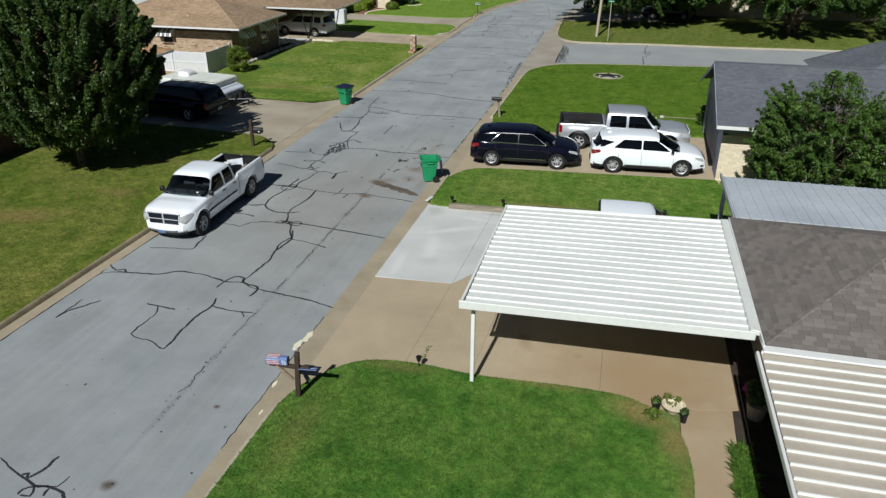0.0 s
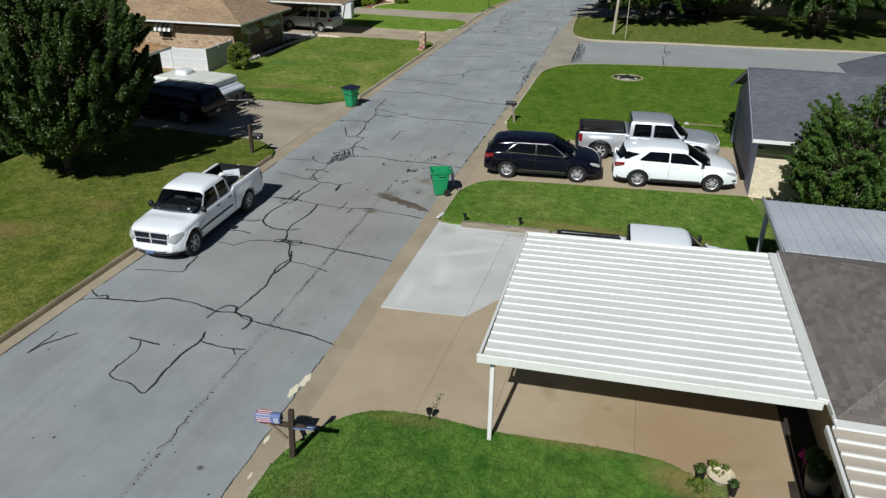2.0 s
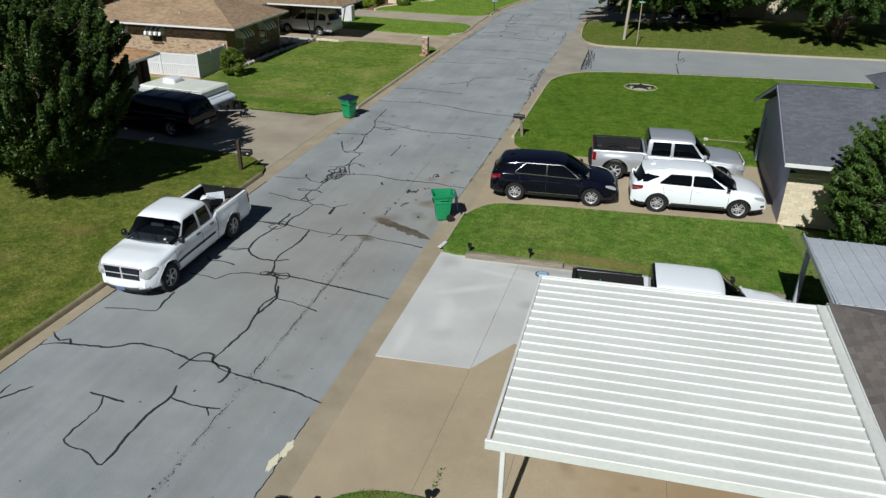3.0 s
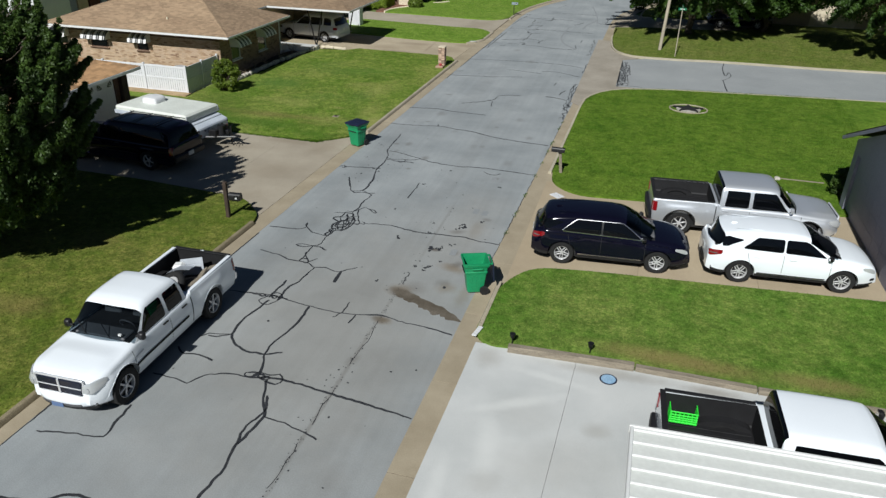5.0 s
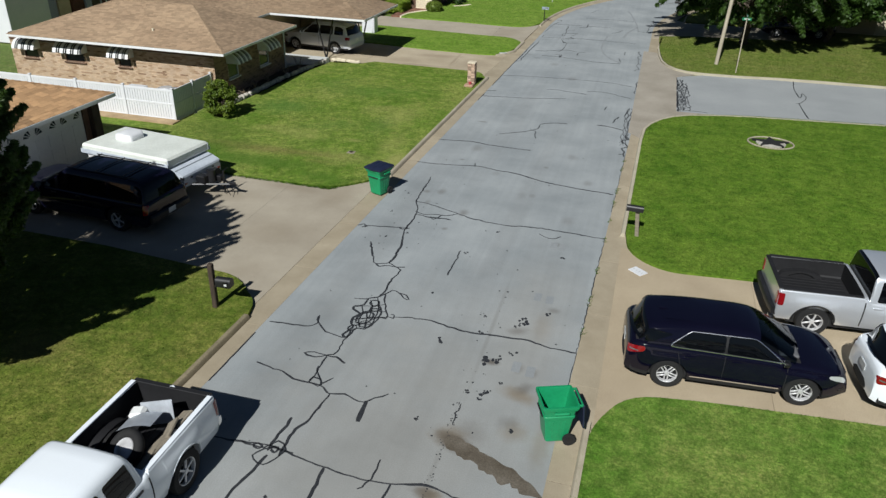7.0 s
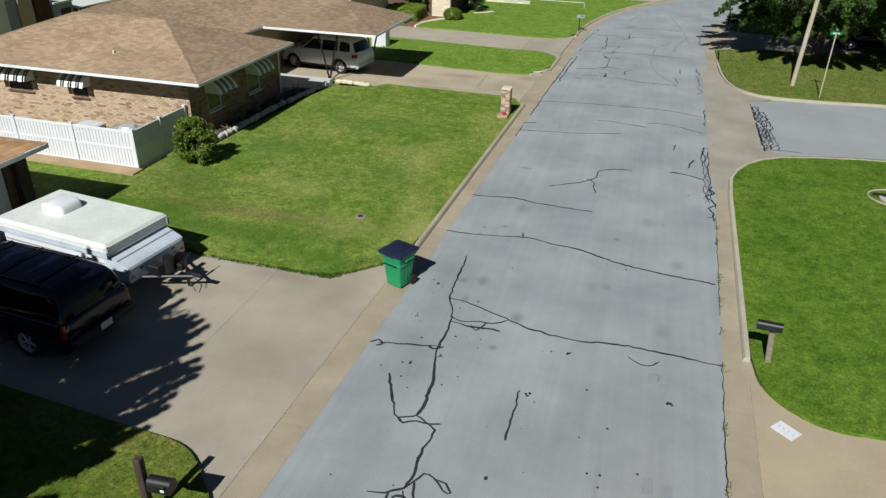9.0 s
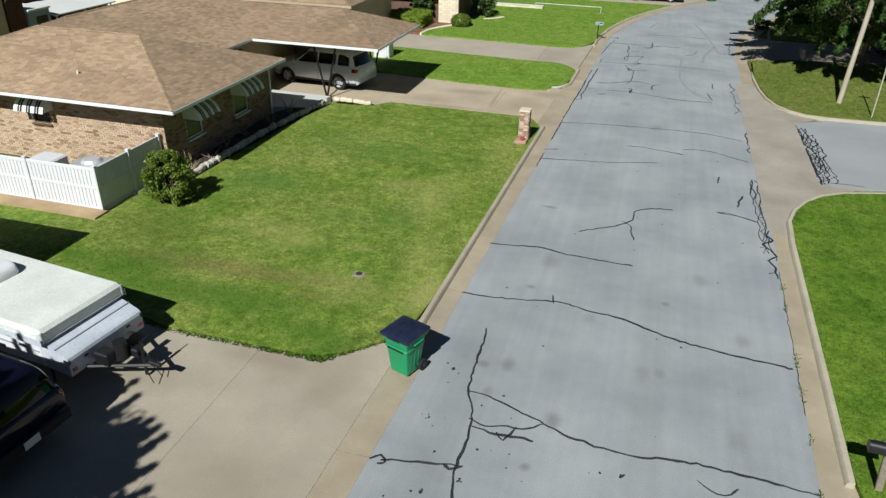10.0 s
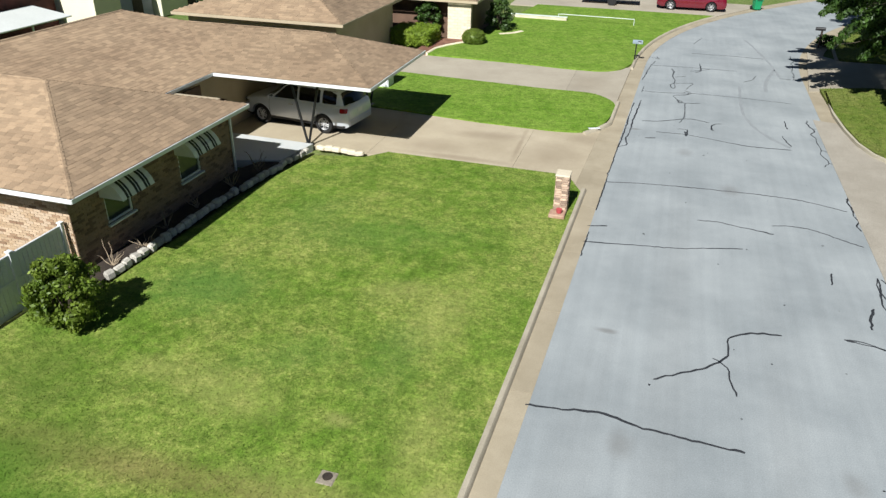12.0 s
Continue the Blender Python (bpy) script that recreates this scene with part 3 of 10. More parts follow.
def asphalt_r(y):
    return -5.6 + 0.017 * y + 0.0105 * max(0.0, min(y, 46) - 24) + bend(y)


def asphalt_l(y):
    return -13.45 + 0.026 * y + bend(y)


def kerb_r(y):
    return -5.1 + 0.022 * y + 0.001 * max(0.0, min(y, 46) - 33) + bend(y)


def kerb_l(y):
    return -13.95 + 0.024 * y + bend(y)


def strip(left, right, y0, y1, z0, z1, step=2.0, zl=None, zr=None):
    """A paved strip between two edge lines; zl, zr: heights of its edges."""
    n = max(2, int((y1 - y0) / step) + 1)
    ys = [y0 + (y1 - y0) * i / (n - 1) for i in range(n)]
    zl, zr = z1 if zl is None else zl, z1 if zr is None else zr
    return Build().loft([[(left(y), y, z0), (left(y), y, zl), (right(y), y, zr), (right(y), y, z0)] for y in ys])


g = Build().add([(-700, -700, -0.06), (700, -700, -0.06), (700, 900, -0.06), (-700, 900, -0.06)], [(0, 1, 2, 3)])
solo("ground", g, M_FAR, "grassy suburban ground reaching to the horizon", "ground", "structure")

STAINS = [(-7.15, 23.75, 0.5, 0.3, -20, 0.9), (-6.9, 24.1, 0.5, 0.4, -20, 0.3), (-7.3, 22.3, 0.35, 0.2, -15, 0.6), (-7.0, 26.55, 0.26, 0.14, 0, 0.8),
          (-6.06, 25.8, 0.3, 0.2, 40, 0.5), (-6.2, 24.6, 0.3, 0.25, 30, 0.3), (-6.33, 26.5, 0.16, 0.25, 0, 0.4), (-5.96, 26.4, 0.14, 0.22, 0, 0.35),
          (-6.6, 28.0, 0.3, 0.22, 30, 0.45), (-5.9, 29.2, 0.2, 0.16, 0, 0.4), (-7.3, 20.4, 0.3, 0.16, 70, 0.35),
          (-6.27, 9.25, 0.1, 0.08, 0, 1.0), (-6.5, 14.7, 0.22, 0.16, 0, 0.35), (-7.11, 6.52, 0.2, 0.18, 0, 1.0)]
STAINS += [(-10.79, 35.85, 0.20, 0.32, 0, 0.40), (-9.61, 34.34, 0.20, 0.32, 0, 0.45), (-7.66, 36.50, 0.16, 0.26, 0, 0.30), (-11.02, 34.82, 0.15, 0.24, 0, 0.30), (-10.61, 40.67, 0.30, 0.48, 0, 0.30), (-6.75, 40.85, 0.25, 0.40, 0, 0.25), (-9.30, 38.19, 0.20, 0.32, 0, 0.20), (-5.89, 38.28, 0.20, 0.32, 0, 0.30)]
STAINS += [(-11.2, 44.2, 0.3, 0.12, 0, 0.45), (-9.9, 33.0, 0.12, 0.12, 0, 0.4), (-6.3, 33.0, 0.12, 0.16, 0, 0.4), (-11.3, 35.7, 0.18, 0.16, 0, 0.45),
           (-6.2, 34.8, 0.25, 0.4, 0, 0.25), (-8.0, 36.4, 0.25, 0.5, 0, 0.2), (-10.9, 39.2, 0.14, 0.1, 0, 0.4), (-9.6, 56.5, 0.3, 0.5, 0, 0.25),
           (-11.5, 58.6, 0.3, 0.12, 0, 0.4), (-8.2, 53.4, 0.35, 0.5, 0, 0.3), (-7.6, 39.4, 0.14, 0.14, 0, 0.4), (-7.34, 9.0, 0.1, 5.5, 0.3, 0.16), (-7.3, 19.0, 0.07, 6.0, 0.3, 0.3), (-7.26, 28.0, 0.07, 3.0, 0.3, 0.2), (-10.6, 8.0, 1.8, 2.2, 0, 0.16), (-12.0, 11.5, 0.8, 1.5, 0, 0.2), (-9.2, 12.0, 1.2, 0.9, 30, 0.12), (-6.3, 16.6, 0.5, 0.9, 0, 0.16), (-11.6, 30, 0.7, 16, -1, 0.10), (-7.9, 34, 0.5, 14, -1, 0.10), (-6.7, 12, 0.5, 10, -1, 0.12), (-9.8, 46, 0.6, 10, -1, 0.08)]
add_stains(M_ASPHALT, [(-8.2, 21.5, 4.6, 9.0, 0, 0.4), (-6.4, 27.0, 1.6, 6.0, 0, 0.35)], (0.262, 0.238, 0.20), 0.7)
add_stains(M_ASPHALT, [(-6.15, 25.55, 0.5, 0.28, -20, 0.7), (-6.03, 24.36, 0.35, 0.35, 0, 0.5), (-7.2, 22.27, 0.32, 0.2, -15, 0.8), (-7.25, 23.85, 0.42, 0.36, 0, 0.8), (-6.05, 28.3, 0.3, 0.9, 0, 0.3), (-5.45, 24.2, 0.25, 0.8, 0, 0.4)], (0.19, 0.15, 0.10), 3.0)
add_stains(M_ASPHALT, STAINS, (0.085, 0.07, 0.055), 3.0)
add_stains(M_TAN, [(0.9, 10.9, 0.2, 0.2, 0, 0.5), (1.6, 13.2, 0.15, 0.12, 0, 0.4), (4.3, 12.1, 0.5, 0.2, 10, 0.25), (-1.5, 13.5, 1.2, 1.2, 0, 0.15), (0.2, 13.6, 0.2, 0.5, 20, 0.3), (1.9, 28.2, 1.0, 0.5, 0, 0.3), (-3.0, 29.5, 0.9, 0.6, 0, 0.2)],
           (0.16, 0.11, 0.06), 2.0)

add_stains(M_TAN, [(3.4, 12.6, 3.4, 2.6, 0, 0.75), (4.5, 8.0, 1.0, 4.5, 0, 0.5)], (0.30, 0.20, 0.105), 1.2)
add_stains(M_PAD, [(-0.2, 20.4, 0.12, 0.12, 0, 0.5), (-3.4, 17.4, 0.5, 0.4, 30, 0.2), (-1.2, 21.6, 1.6, 0.25, 0, 0.4), (1.0, 21.55, 0.8, 0.2, 0, 0.6), (-3.0, 19.6, 0.9, 0.8, 0, 0.12), (-1.44, 19.46, 0.35, 0.3, 20, 0.3), (-4.2, 21.4, 0.4, 0.5, 0, 0.35), (-2.2, 18.2, 1.6, 0.9, 25, 0.15)], (0.24, 0.21, 0.17), 3.0)
add_stains(M_PAD, [(-3.2, 19.9, 1.3, 0.2, 28, 0.4), (-3.6, 18.5, 0.3, 1.2, 8, 0.3), (-2.6, 21.0, 1.1, 0.16, -10, 0.3), (-4.3, 17.0, 0.2, 1.1, 0, 0.3)], (0.70, 0.71, 0.69), 2.6)
add_stains(M_GREYCON, [(-15.0, 31.0, 1.6, 1.0, 20, 0.28), (-17.6, 33.2, 1.3, 0.8, 0, 0.3), (-14.1, 34.4, 0.8, 1.2, 0, 0.4), (-18.4, 29.6, 2.0, 0.6, 0, 0.25), (-16.0, 34.4, 1.8, 0.4, -5, 0.4), (-19.0, 32.0, 1.2, 1.4, 0, 0.3), (-14.6, 28.6, 0.9, 0.7, 40, 0.25), (-14.0, 64.5, 1.0, 1.6, 0, 0.3)], (0.22, 0.175, 0.12), 1.8)
add_stains(M_CARDRIVE, [(-14.0, 54.6, 1.3, 1.6, 0, 0.4), (-16.6, 55.8, 1.8, 0.5, 8, 0.45), (-18.5, 54.0, 1.5, 0.9, 0, 0.4), (-17.2, 53.2, 2.6, 0.25, 0, 0.5), (-20.5, 55.0, 1.4, 1.4, 0, 0.45), (-13.2, 56.6, 0.8, 0.7, 0, 0.4), (-15.4, 55.2, 0.12, 2.4, 2, 0.5)], (0.215, 0.165, 0.11), 1.6)
road = solo("road", strip(asphalt_l, asphalt_r, -40, 112, -0.05, 0.0), M_ASPHALT, "weathered grey asphalt street with tar-sealed cracks", "road", "structure")
side_lo = [(-2.66, 48.95), (10.45, 50.35), (40, 53.5)]
side_hi = [(40, 59.9), (9.65, 57.45), (2.9, 57.25), (-1.1, 56.95), (-2.62, 56.0)]
solo("side_street", Build().prism(side_lo + side_hi, -0.05, 0.0), M_ASPHALT2, "pale grey asphalt side street", "road", "structure")
# concrete gutters and the valley across the side street's mouth
def gutter(name, section):
    """A concrete gutter cast in bays about three metres long: the bays are its pieces."""
    base = solo(name, Build().loft([[(x, y, z - 0.012) for x, z in section(y)] for y in np.linspace(-40, 112, 77)]), M_MULCH, "tan concrete gutter along the street", "gutter", "structure")
    y = -40.0
    while y < 111:
        y2 = y + (3.05 if y > -4 else 12.0)
        ob = new("bay", Build().loft([[(x, q, z) for x, z in section(q)] for q in np.linspace(y + 0.008, y2 - 0.008, 4)]).mesh("bay", M_GUTTER))
        ob.parent = base
        y = y2


gutter("gutter_east", lambda y: [(asphalt_r(y), -0.05), (asphalt_r(y), 0.004), (kerb_r(y) - 0.13, -0.004), (kerb_r(y) + 0.45, 0.0), (kerb_r(y) + 0.45, -0.05)])
gutter("gutter_west", lambda y: [(kerb_l(y) - 0.45, -0.05), (kerb_l(y) - 0.45, 0.0), (kerb_l(y) + 0.13, -0.004), (asphalt_l(y), 0.004), (asphalt_l(y), -0.05)])
apron = [(-4.75, 44.9), (-4.22, 44.2), (-3.5, 46.8), (-2.2, 48.2), (0.0, 49.0), (-2.66, 48.95), (-2.6, 55.9), (-1.6, 56.95), (-2.5, 57.35),
         (-3.35, 59.0), (-3.75, 62.0), (-4.6, 62.2)]
solo("valley_gutter", Build().prism(apron, -0.05, 0.008), M_APRON, "tan concrete valley gutter at the junction", "gutter", "structure")


def kerb(pts, label="tan concrete kerb with worn edge", w=0.15, h=0.12, mat=None):
    """A kerb along a line, its back at the line's left-hand side offset; cut in lengths of about three metres."""
    pts = [Vector((*p, 0)) for p in pts]
    rings = []
    for i, p in enumerate(pts):
        d = (pts[min(i + 1, len(pts) - 1)] - pts[max(i - 1, 0)]).normalized()
        s = Vector((-d.y, d.x, 0))
        f, b = p - s * w * 0.5, p + s * w * 0.5
        rings.append([(f.x, f.y, -0.05), (f.x + s.x * 0.02, f.y + s.y * 0.02, h - 0.035), (f.x + s.x * 0.055, f.y + s.y * 0.055, h), (b.x, b.y, h), (b.x, b.y, -0.05)])
    return solo("kerb", Build().loft(rings), mat or M_KERB, label, "kerb", "structure", 40)


def along(fn, y0, y1, off=0.0, n=None):
    n = n or max(3, int(abs(y1 - y0) / 1.5))
    return [(fn(y) + off, y) for y in np.linspace(y0, y1, n)]


def flat(z):
    return lambda x, y: z


def slope_w(x, y):
    """The west yards rise gently from the kerb to the houses."""
    return 0.10 + 0.004 * max(0.0, -12.9 - x)


LAWNS = [
    ("lawn_near", rounded([(-5.72, -30), (-4.97, 7), (-4.86, 10.2, 1.6), (-3.7, 11.72, 1.0), (-2.2, 11.85, 0.6), (-0.8, 11.68, 0.6), (1.6, 11.80, 0.6), (3.0, 11.72, 0.6), (3.95, 10.9, 0.9), (4.18, 9.6, 0.6), (3.98, 6), (3.9, -30)]),
     flat(0.125), M_LAWN_G, M_BLADE, 1100, 0.045, "lush green front lawn", (-5.2, 3.0, 4.3, 12.2)),
    ("lawn_strip", rounded([(-4.75, 22.3, 0.5), (-4.52, 24.9, 0.4), (-3.9, 26.15, 0.8), (-2.2, 26.42, 0.8), (6.15, 27.1), (6.6, 24.0), (6.6, 21.9), (3.6, 21.88), (-0.8, 22.02), (-3.75, 21.9), (-4.3, 21.85, 0.4)]),
     flat(0.10), M_LAWN_S, M_BLADE_S, 900, 0.04, "green lawn strip between two driveways", (-5, 21, 7, 28)),
    ("lawn_corner", rounded([(-4.32, 34.4), (-4.2, 33.1, 0.7), (-3.2, 32.2, 0.8), (-0.5, 32.4), (6.3, 33.2), (6.3, 36.2), (40, 38), (40, 53.1), (10.4, 50.15), (0.4, 49.05, 0.9), (-2.15, 48.35, 1.0), (-3.35, 47.15, 0.7), (-3.98, 45.75, 0.8), (-4.13, 43.6)]),
     flat(0.10), M_LAWN_C, M_BLADE_C, 420, 0.05, "thick bright green corner lawn", (-5, 32, 9, 51)),
    ("lawn_northeast", rounded([(-3.7, 67.0), (-3.66, 63.0), (-3.52, 61.0), (-3.34, 59.4), (-3.0, 58.35), (-2.5, 57.65), (-1.95, 57.22), (-1.1, 57.08), (0.8, 57.15), (2.9, 57.45), (5.5, 57.6), (9.65, 57.63), (40, 60.1), (40, 90), (18, 90), (5.5, 69.0), (-1.5, 67.9)]),
     flat(0.12), M_LAWN_N, M_BLADE_N, 120, 0.07, "mown olive-green lawn under shade trees", (-5, 57, 19, 71)),
    ("lawn_far_east", rounded([(-1.9, 73.6, 0.8), (5, 74), (30, 92), (30, 125), (24, 125), (2.4, 86.5), (0.0, 81.0), (-1.6, 76.5)]),
     flat(0.12), M_LAWN_N, M_BLADE_N, 60, 0.08, "mown lawn beside the bend", (-3, 73, 9, 92)),
    ("lawn_west_near", rounded([(-40, -30), (-13.95, -30), (kerb_l(12), 12), (kerb_l(24), 24), (kerb_l(26.3) + 0.12, 26.4, 0.3), (-13.4, 27.15, 0.3), (-14.5, 28.2, 0.5), (-15.9, 28.3, 0.4), (-19.0, 28.55), (-24.5, 28.6), (-26, 26), (-40, 26)]),
     slope_w, M_LAWN_L, M_BLADE_L, 460, 0.042, "patchy green and straw-coloured lawn", (-27, 8, -13, 29)),
    ("lawn_west_brick_house", rounded([(-13.2, 36.2, 0.7), (kerb_l(38), 38), (kerb_l(44), 44), (kerb_l(51.5), 51.5), (-13.3, 52.75, 0.5), (-19.6, 52.75), (-20.2, 52.0), (-21.9, 51.6), (-22.3, 49), (-22.65, 44), (-22.75, 41.9), (-23.6, 41.7), (-23.62, 39.2), (-36, 39.3), (-36, 36.0), (-24.3, 36.0), (-18.4, 34.75), (-14.5, 34.75, 0.8)]),
     slope_w, M_LAWN_A, M_BLADE_A, 640, 0.038, "sunlit yellow-green front lawn", (-25, 34, -12, 54)),
    ("lawn_west_strip", rounded([(-13.3, 57.35, 0.6), (-12.75, 58.2, 0.6), (kerb_l(59.8), 59.8), (kerb_l(61.6), 61.6, 0.7), (-13.5, 62.75, 0.6), (-16.0, 62.7), (-24.2, 63.2), (-24.2, 57.8), (-17.4, 57.1), (-14.6, 57.05, 0.6)]),
     slope_w, M_LAWN_W, M_BLADE_W, 110, 0.05, "green lawn strip between driveways", (-25, 56, -12, 64)),
    ("lawn_west_far", rounded([(-13.6, 66.75, 0.8), (-12.7, 67.5, 0.6), (kerb_l(69), 69), (kerb_l(73), 73), (kerb_l(77), 77), (kerb_l(81), 81), (kerb_l(84.5), 84.5), (-20, 84.3), (-21, 76), (-21.4, 70.7), (-22.4, 69.3), (-22.8, 68.3), (-22.8, 67.05), (-18.0, 66.95), (-15.2, 66.72)]),
     slope_w, M_LAWN_W, M_BLADE_W, 80, 0.05, "green far front lawn", (-23, 67, -7, 86)),
]
for nm, poly, top, mat, blade, dens, hgt, label, win in LAWNS:
    b = Build().prism(poly, -0.055, top)
    me = b.mesh(nm, mat)
    bm = bmesh.new()
    bm.from_mesh(me)
    bmesh.ops.triangulate(bm, faces=[f for f in bm.faces if len(f.verts) > 4])
    bm.to_mesh(me)
    bm.free()
    tagged(new(nm, me), label, "lawn", kind="structure")
    clip = [p for p in poly]
    xs = [(max(win[0], min(win[2], x)), max(win[1], min(win[3], y))) for x, y in clip]
    grass("grass", xs, dens, hgt, blade, "short mown grass blades of the lawn", top, RNG, limit=130000)

# kerbs
kerb(list(reversed(along(kerb_r, -30, 9.6, -0.07))))
kerb(list(reversed(along(kerb_r, 22.3, 25.0, -0.07, 4))))
kerb(list(reversed(along(kerb_r, 34.2, 43.8, -0.07) + [(-4.1, 45.3), (-3.85, 46.2), (-3.4, 47.05), (-2.85, 47.7), (-2.1, 48.2), (-0.8, 48.62), (0.6, 48.92), (10.4, 50.05), (40, 53.1)])), "pale cream rolled kerb", mat=M_KERBPALE)
kerb([(40, 59.98), (9.65, 57.53), (5.5, 57.5), (2.9, 57.35), (0.8, 57.05), (-1.1, 56.98), (-2.0, 57.12), (-2.6, 57.55), (-3.1, 58.3), (-3.42, 59.4), (-3.6, 61.0), (-3.68, 63.0), (-3.5, 66.6)], "pale cream rolled kerb", mat=M_KERBPALE)
kerb([(-1.9, 73.6), (-1.65, 76.5), (0.0, 81.0), (2.4, 86.5), (8, 97)])
kerb(along(kerb_l, -30, 26.5, 0.07), "weathered mossy concrete kerb", mat=M_KERBOLD)
kerb(along(kerb_l, 36.6, 51.8, 0.07))
kerb([(-13.3, 57.2), (-12.85, 57.9)] + along(kerb_l, 58.8, 61.8, 0.07, 4))
kerb(along(kerb_l, 68.0, 84.5, 0.07))


def slabs(name, label, material, quads, z=0.03):
    """A drive cast in panels with open joints: the panels are its pieces."""
    base = solo(name, Build().add([(x, y, -0.04) for q in quads[:1] for x, y in q], [tuple(range(len(quads[0])))]), material, label, "driveway", "structure")
    for q in quads:
        c = Vector((sum(p[0] for p in q) / len(q), sum(p[1] for p in q) / len(q)))
        q2 = [tuple(c + (Vector(p) - c) * (1 - 0.006 / max(0.4, (Vector(p) - c).length))) for p in q]
        ob = new("panel", Build().prism(q2, -0.05, z).mesh("panel", material))
        ob.parent = base
    return base


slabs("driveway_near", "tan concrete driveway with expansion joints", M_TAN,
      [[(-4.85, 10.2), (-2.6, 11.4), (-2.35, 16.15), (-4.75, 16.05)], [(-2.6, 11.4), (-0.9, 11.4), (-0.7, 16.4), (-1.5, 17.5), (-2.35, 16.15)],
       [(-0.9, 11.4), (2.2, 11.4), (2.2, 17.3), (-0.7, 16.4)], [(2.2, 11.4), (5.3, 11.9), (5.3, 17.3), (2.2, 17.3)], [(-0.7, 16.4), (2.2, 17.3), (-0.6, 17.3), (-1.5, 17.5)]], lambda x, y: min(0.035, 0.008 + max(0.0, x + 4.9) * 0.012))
slabs("driveway_pad", "pale new concrete driveway slab", M_PAD,
      [[(-4.75, 16.05), (-2.35, 16.15), (-2.1, 21.9), (-4.62, 21.95)], [(-2.35, 16.15), (-1.5, 17.5), (-0.6, 17.3), (5.9, 17.3), (5.9, 21.8), (-2.1, 21.9)]], 0.04)
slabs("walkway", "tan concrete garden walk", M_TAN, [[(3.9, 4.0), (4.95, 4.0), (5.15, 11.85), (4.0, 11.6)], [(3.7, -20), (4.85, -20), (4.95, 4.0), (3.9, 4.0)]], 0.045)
slabs("driveway_east", "tan concrete driveway under parked cars", M_TAN,
      [[(-4.5, 24.9), (-0.8, 26.2), (-0.75, 32.6), (-4.4, 33.4)], [(-0.8, 26.2), (2.6, 26.6), (2.6, 33.0), (-0.75, 32.6)], [(2.6, 26.6), (6.3, 26.95), (6.3, 33.3), (2.6, 33.0)]], lambda x, y: min(0.035, 0.008 + max(0.0, x + 4.55) * 0.012))
slabs("driveway_west", "worn grey-tan concrete driveway", M_GREYCON,
      [[(-13.4, 26.6), (-16.05, 28.3), (-16.05, 34.9), (-13.15, 36.0)], [(-16.05, 28.3), (-20.2, 28.4), (-20.2, 36.1), (-16.05, 34.9)], [(-20.2, 28.4), (-24.1, 28.5), (-24.1, 36.1), (-20.2, 36.1)]], lambda x, y: min(0.06, 0.006 + max(0.0, -13.2 - x) * 0.02))
slabs("driveway_brick_house", "stained grey-tan concrete carport driveway", M_CARDRIVE,
      [[(-13.0, 51.6), (-15.2, 52.7), (-15.2, 57.3), (-12.75, 58.0)], [(-15.2, 52.7), (-20.3, 52.5), (-20.3, 57.5), (-15.2, 57.3)], [(-20.3, 52.5), (-26.5, 52.6), (-26.5, 57.6), (-20.3, 57.5)]], lambda x, y: min(0.07, 0.006 + max(0.0, -12.8 - x) * 0.02))
slabs("porch_walk", "pale concrete porch walk beside the carport", M_PAD, [[(-26.2, 49.4), (-22.6, 50.6), (-22.3, 52.4), (-26.2, 52.5)]], 0.22)
slabs("driveway_west_far", "grey concrete driveway", M_GREYCON,
      [[(-12.5, 61.4), (-14.85, 62.8), (-14.85, 66.9), (-12.3, 68.2)], [(-14.85, 62.8), (-19.5, 62.8), (-25, 63.1), (-25, 67.2), (-19.5, 67.1), (-14.85, 66.9)]], 0.05)
slabs("driveway_northeast", "shaded concrete driveway", M_GREYCON, [[(-4.2, 66.6), (-1.6, 67.8), (12, 69.3), (12, 73.8), (-1.7, 73.5), (-3.2, 75.2)]], 0.05)
slabs("driveway_bend", "grey concrete driveway at the bend", M_GREYCON, [[(-8.0, 84.2), (-22, 84.2), (-22, 90.5), (-4.2, 90.5)]], 0.05)


def crack(*pts, w=0.05, jog=0.02):
    """A tar-sealed crack: a low ribbon that wanders along its line, with blunt ends."""
    P = [Vector((*p, 0)) for p in pts]
    path = []
    for i in range(len(P) - 1):
        a, b, c, d = P[max(i - 1, 0)], P[i], P[i + 1], P[min(i + 2, len(P) - 1)]
        n = max(2, int((c - b).length / 0.11))
        for j in range(n):
            t = j / n
            q = 0.5 * (2 * b + (c - a) * t + (2 * a - 5 * b + 4 * c - d) * t * t + (3 * b - a - 3 * c + d) * t ** 3)
            q = b.lerp(c, t).lerp(q, 0.75)
            path.append(q + Vector((RNG.normal(0, jog), RNG.normal(0, jog), 0)) * (j > 0) * 0.6)
    path.append(P[-1])
    rings = []
    fat = 1.0
    for i, p in enumerate(path):
        d = path[min(i + 1, len(path) - 1)] - path[max(i - 1, 0)]
        d = d.normalized() if d.length > 1e-6 else Vector((1, 0, 0))
        fat = min(1.5, max(0.7, fat + RNG.normal(0, 0.16)))
        s = Vector((-d.y, d.x, 0)) * (w / 2) * fat * (0.7 if i in (0, len(path) - 1) else 1)
        rings.append([(p.x + s.x, p.y + s.y, 0.001), (p.x + s.x * 0.6, p.y + s.y * 0.6, 0.006), (p.x - s.x * 0.6, p.y - s.y * 0.6, 0.006), (p.x - s.x, p.y - s.y, 0.001)])
    ob = new("crack_seal", Build().loft(rings, caps=False, closed=False).mesh("crack_seal", M_TAR))
    ob.parent = road
    return ob


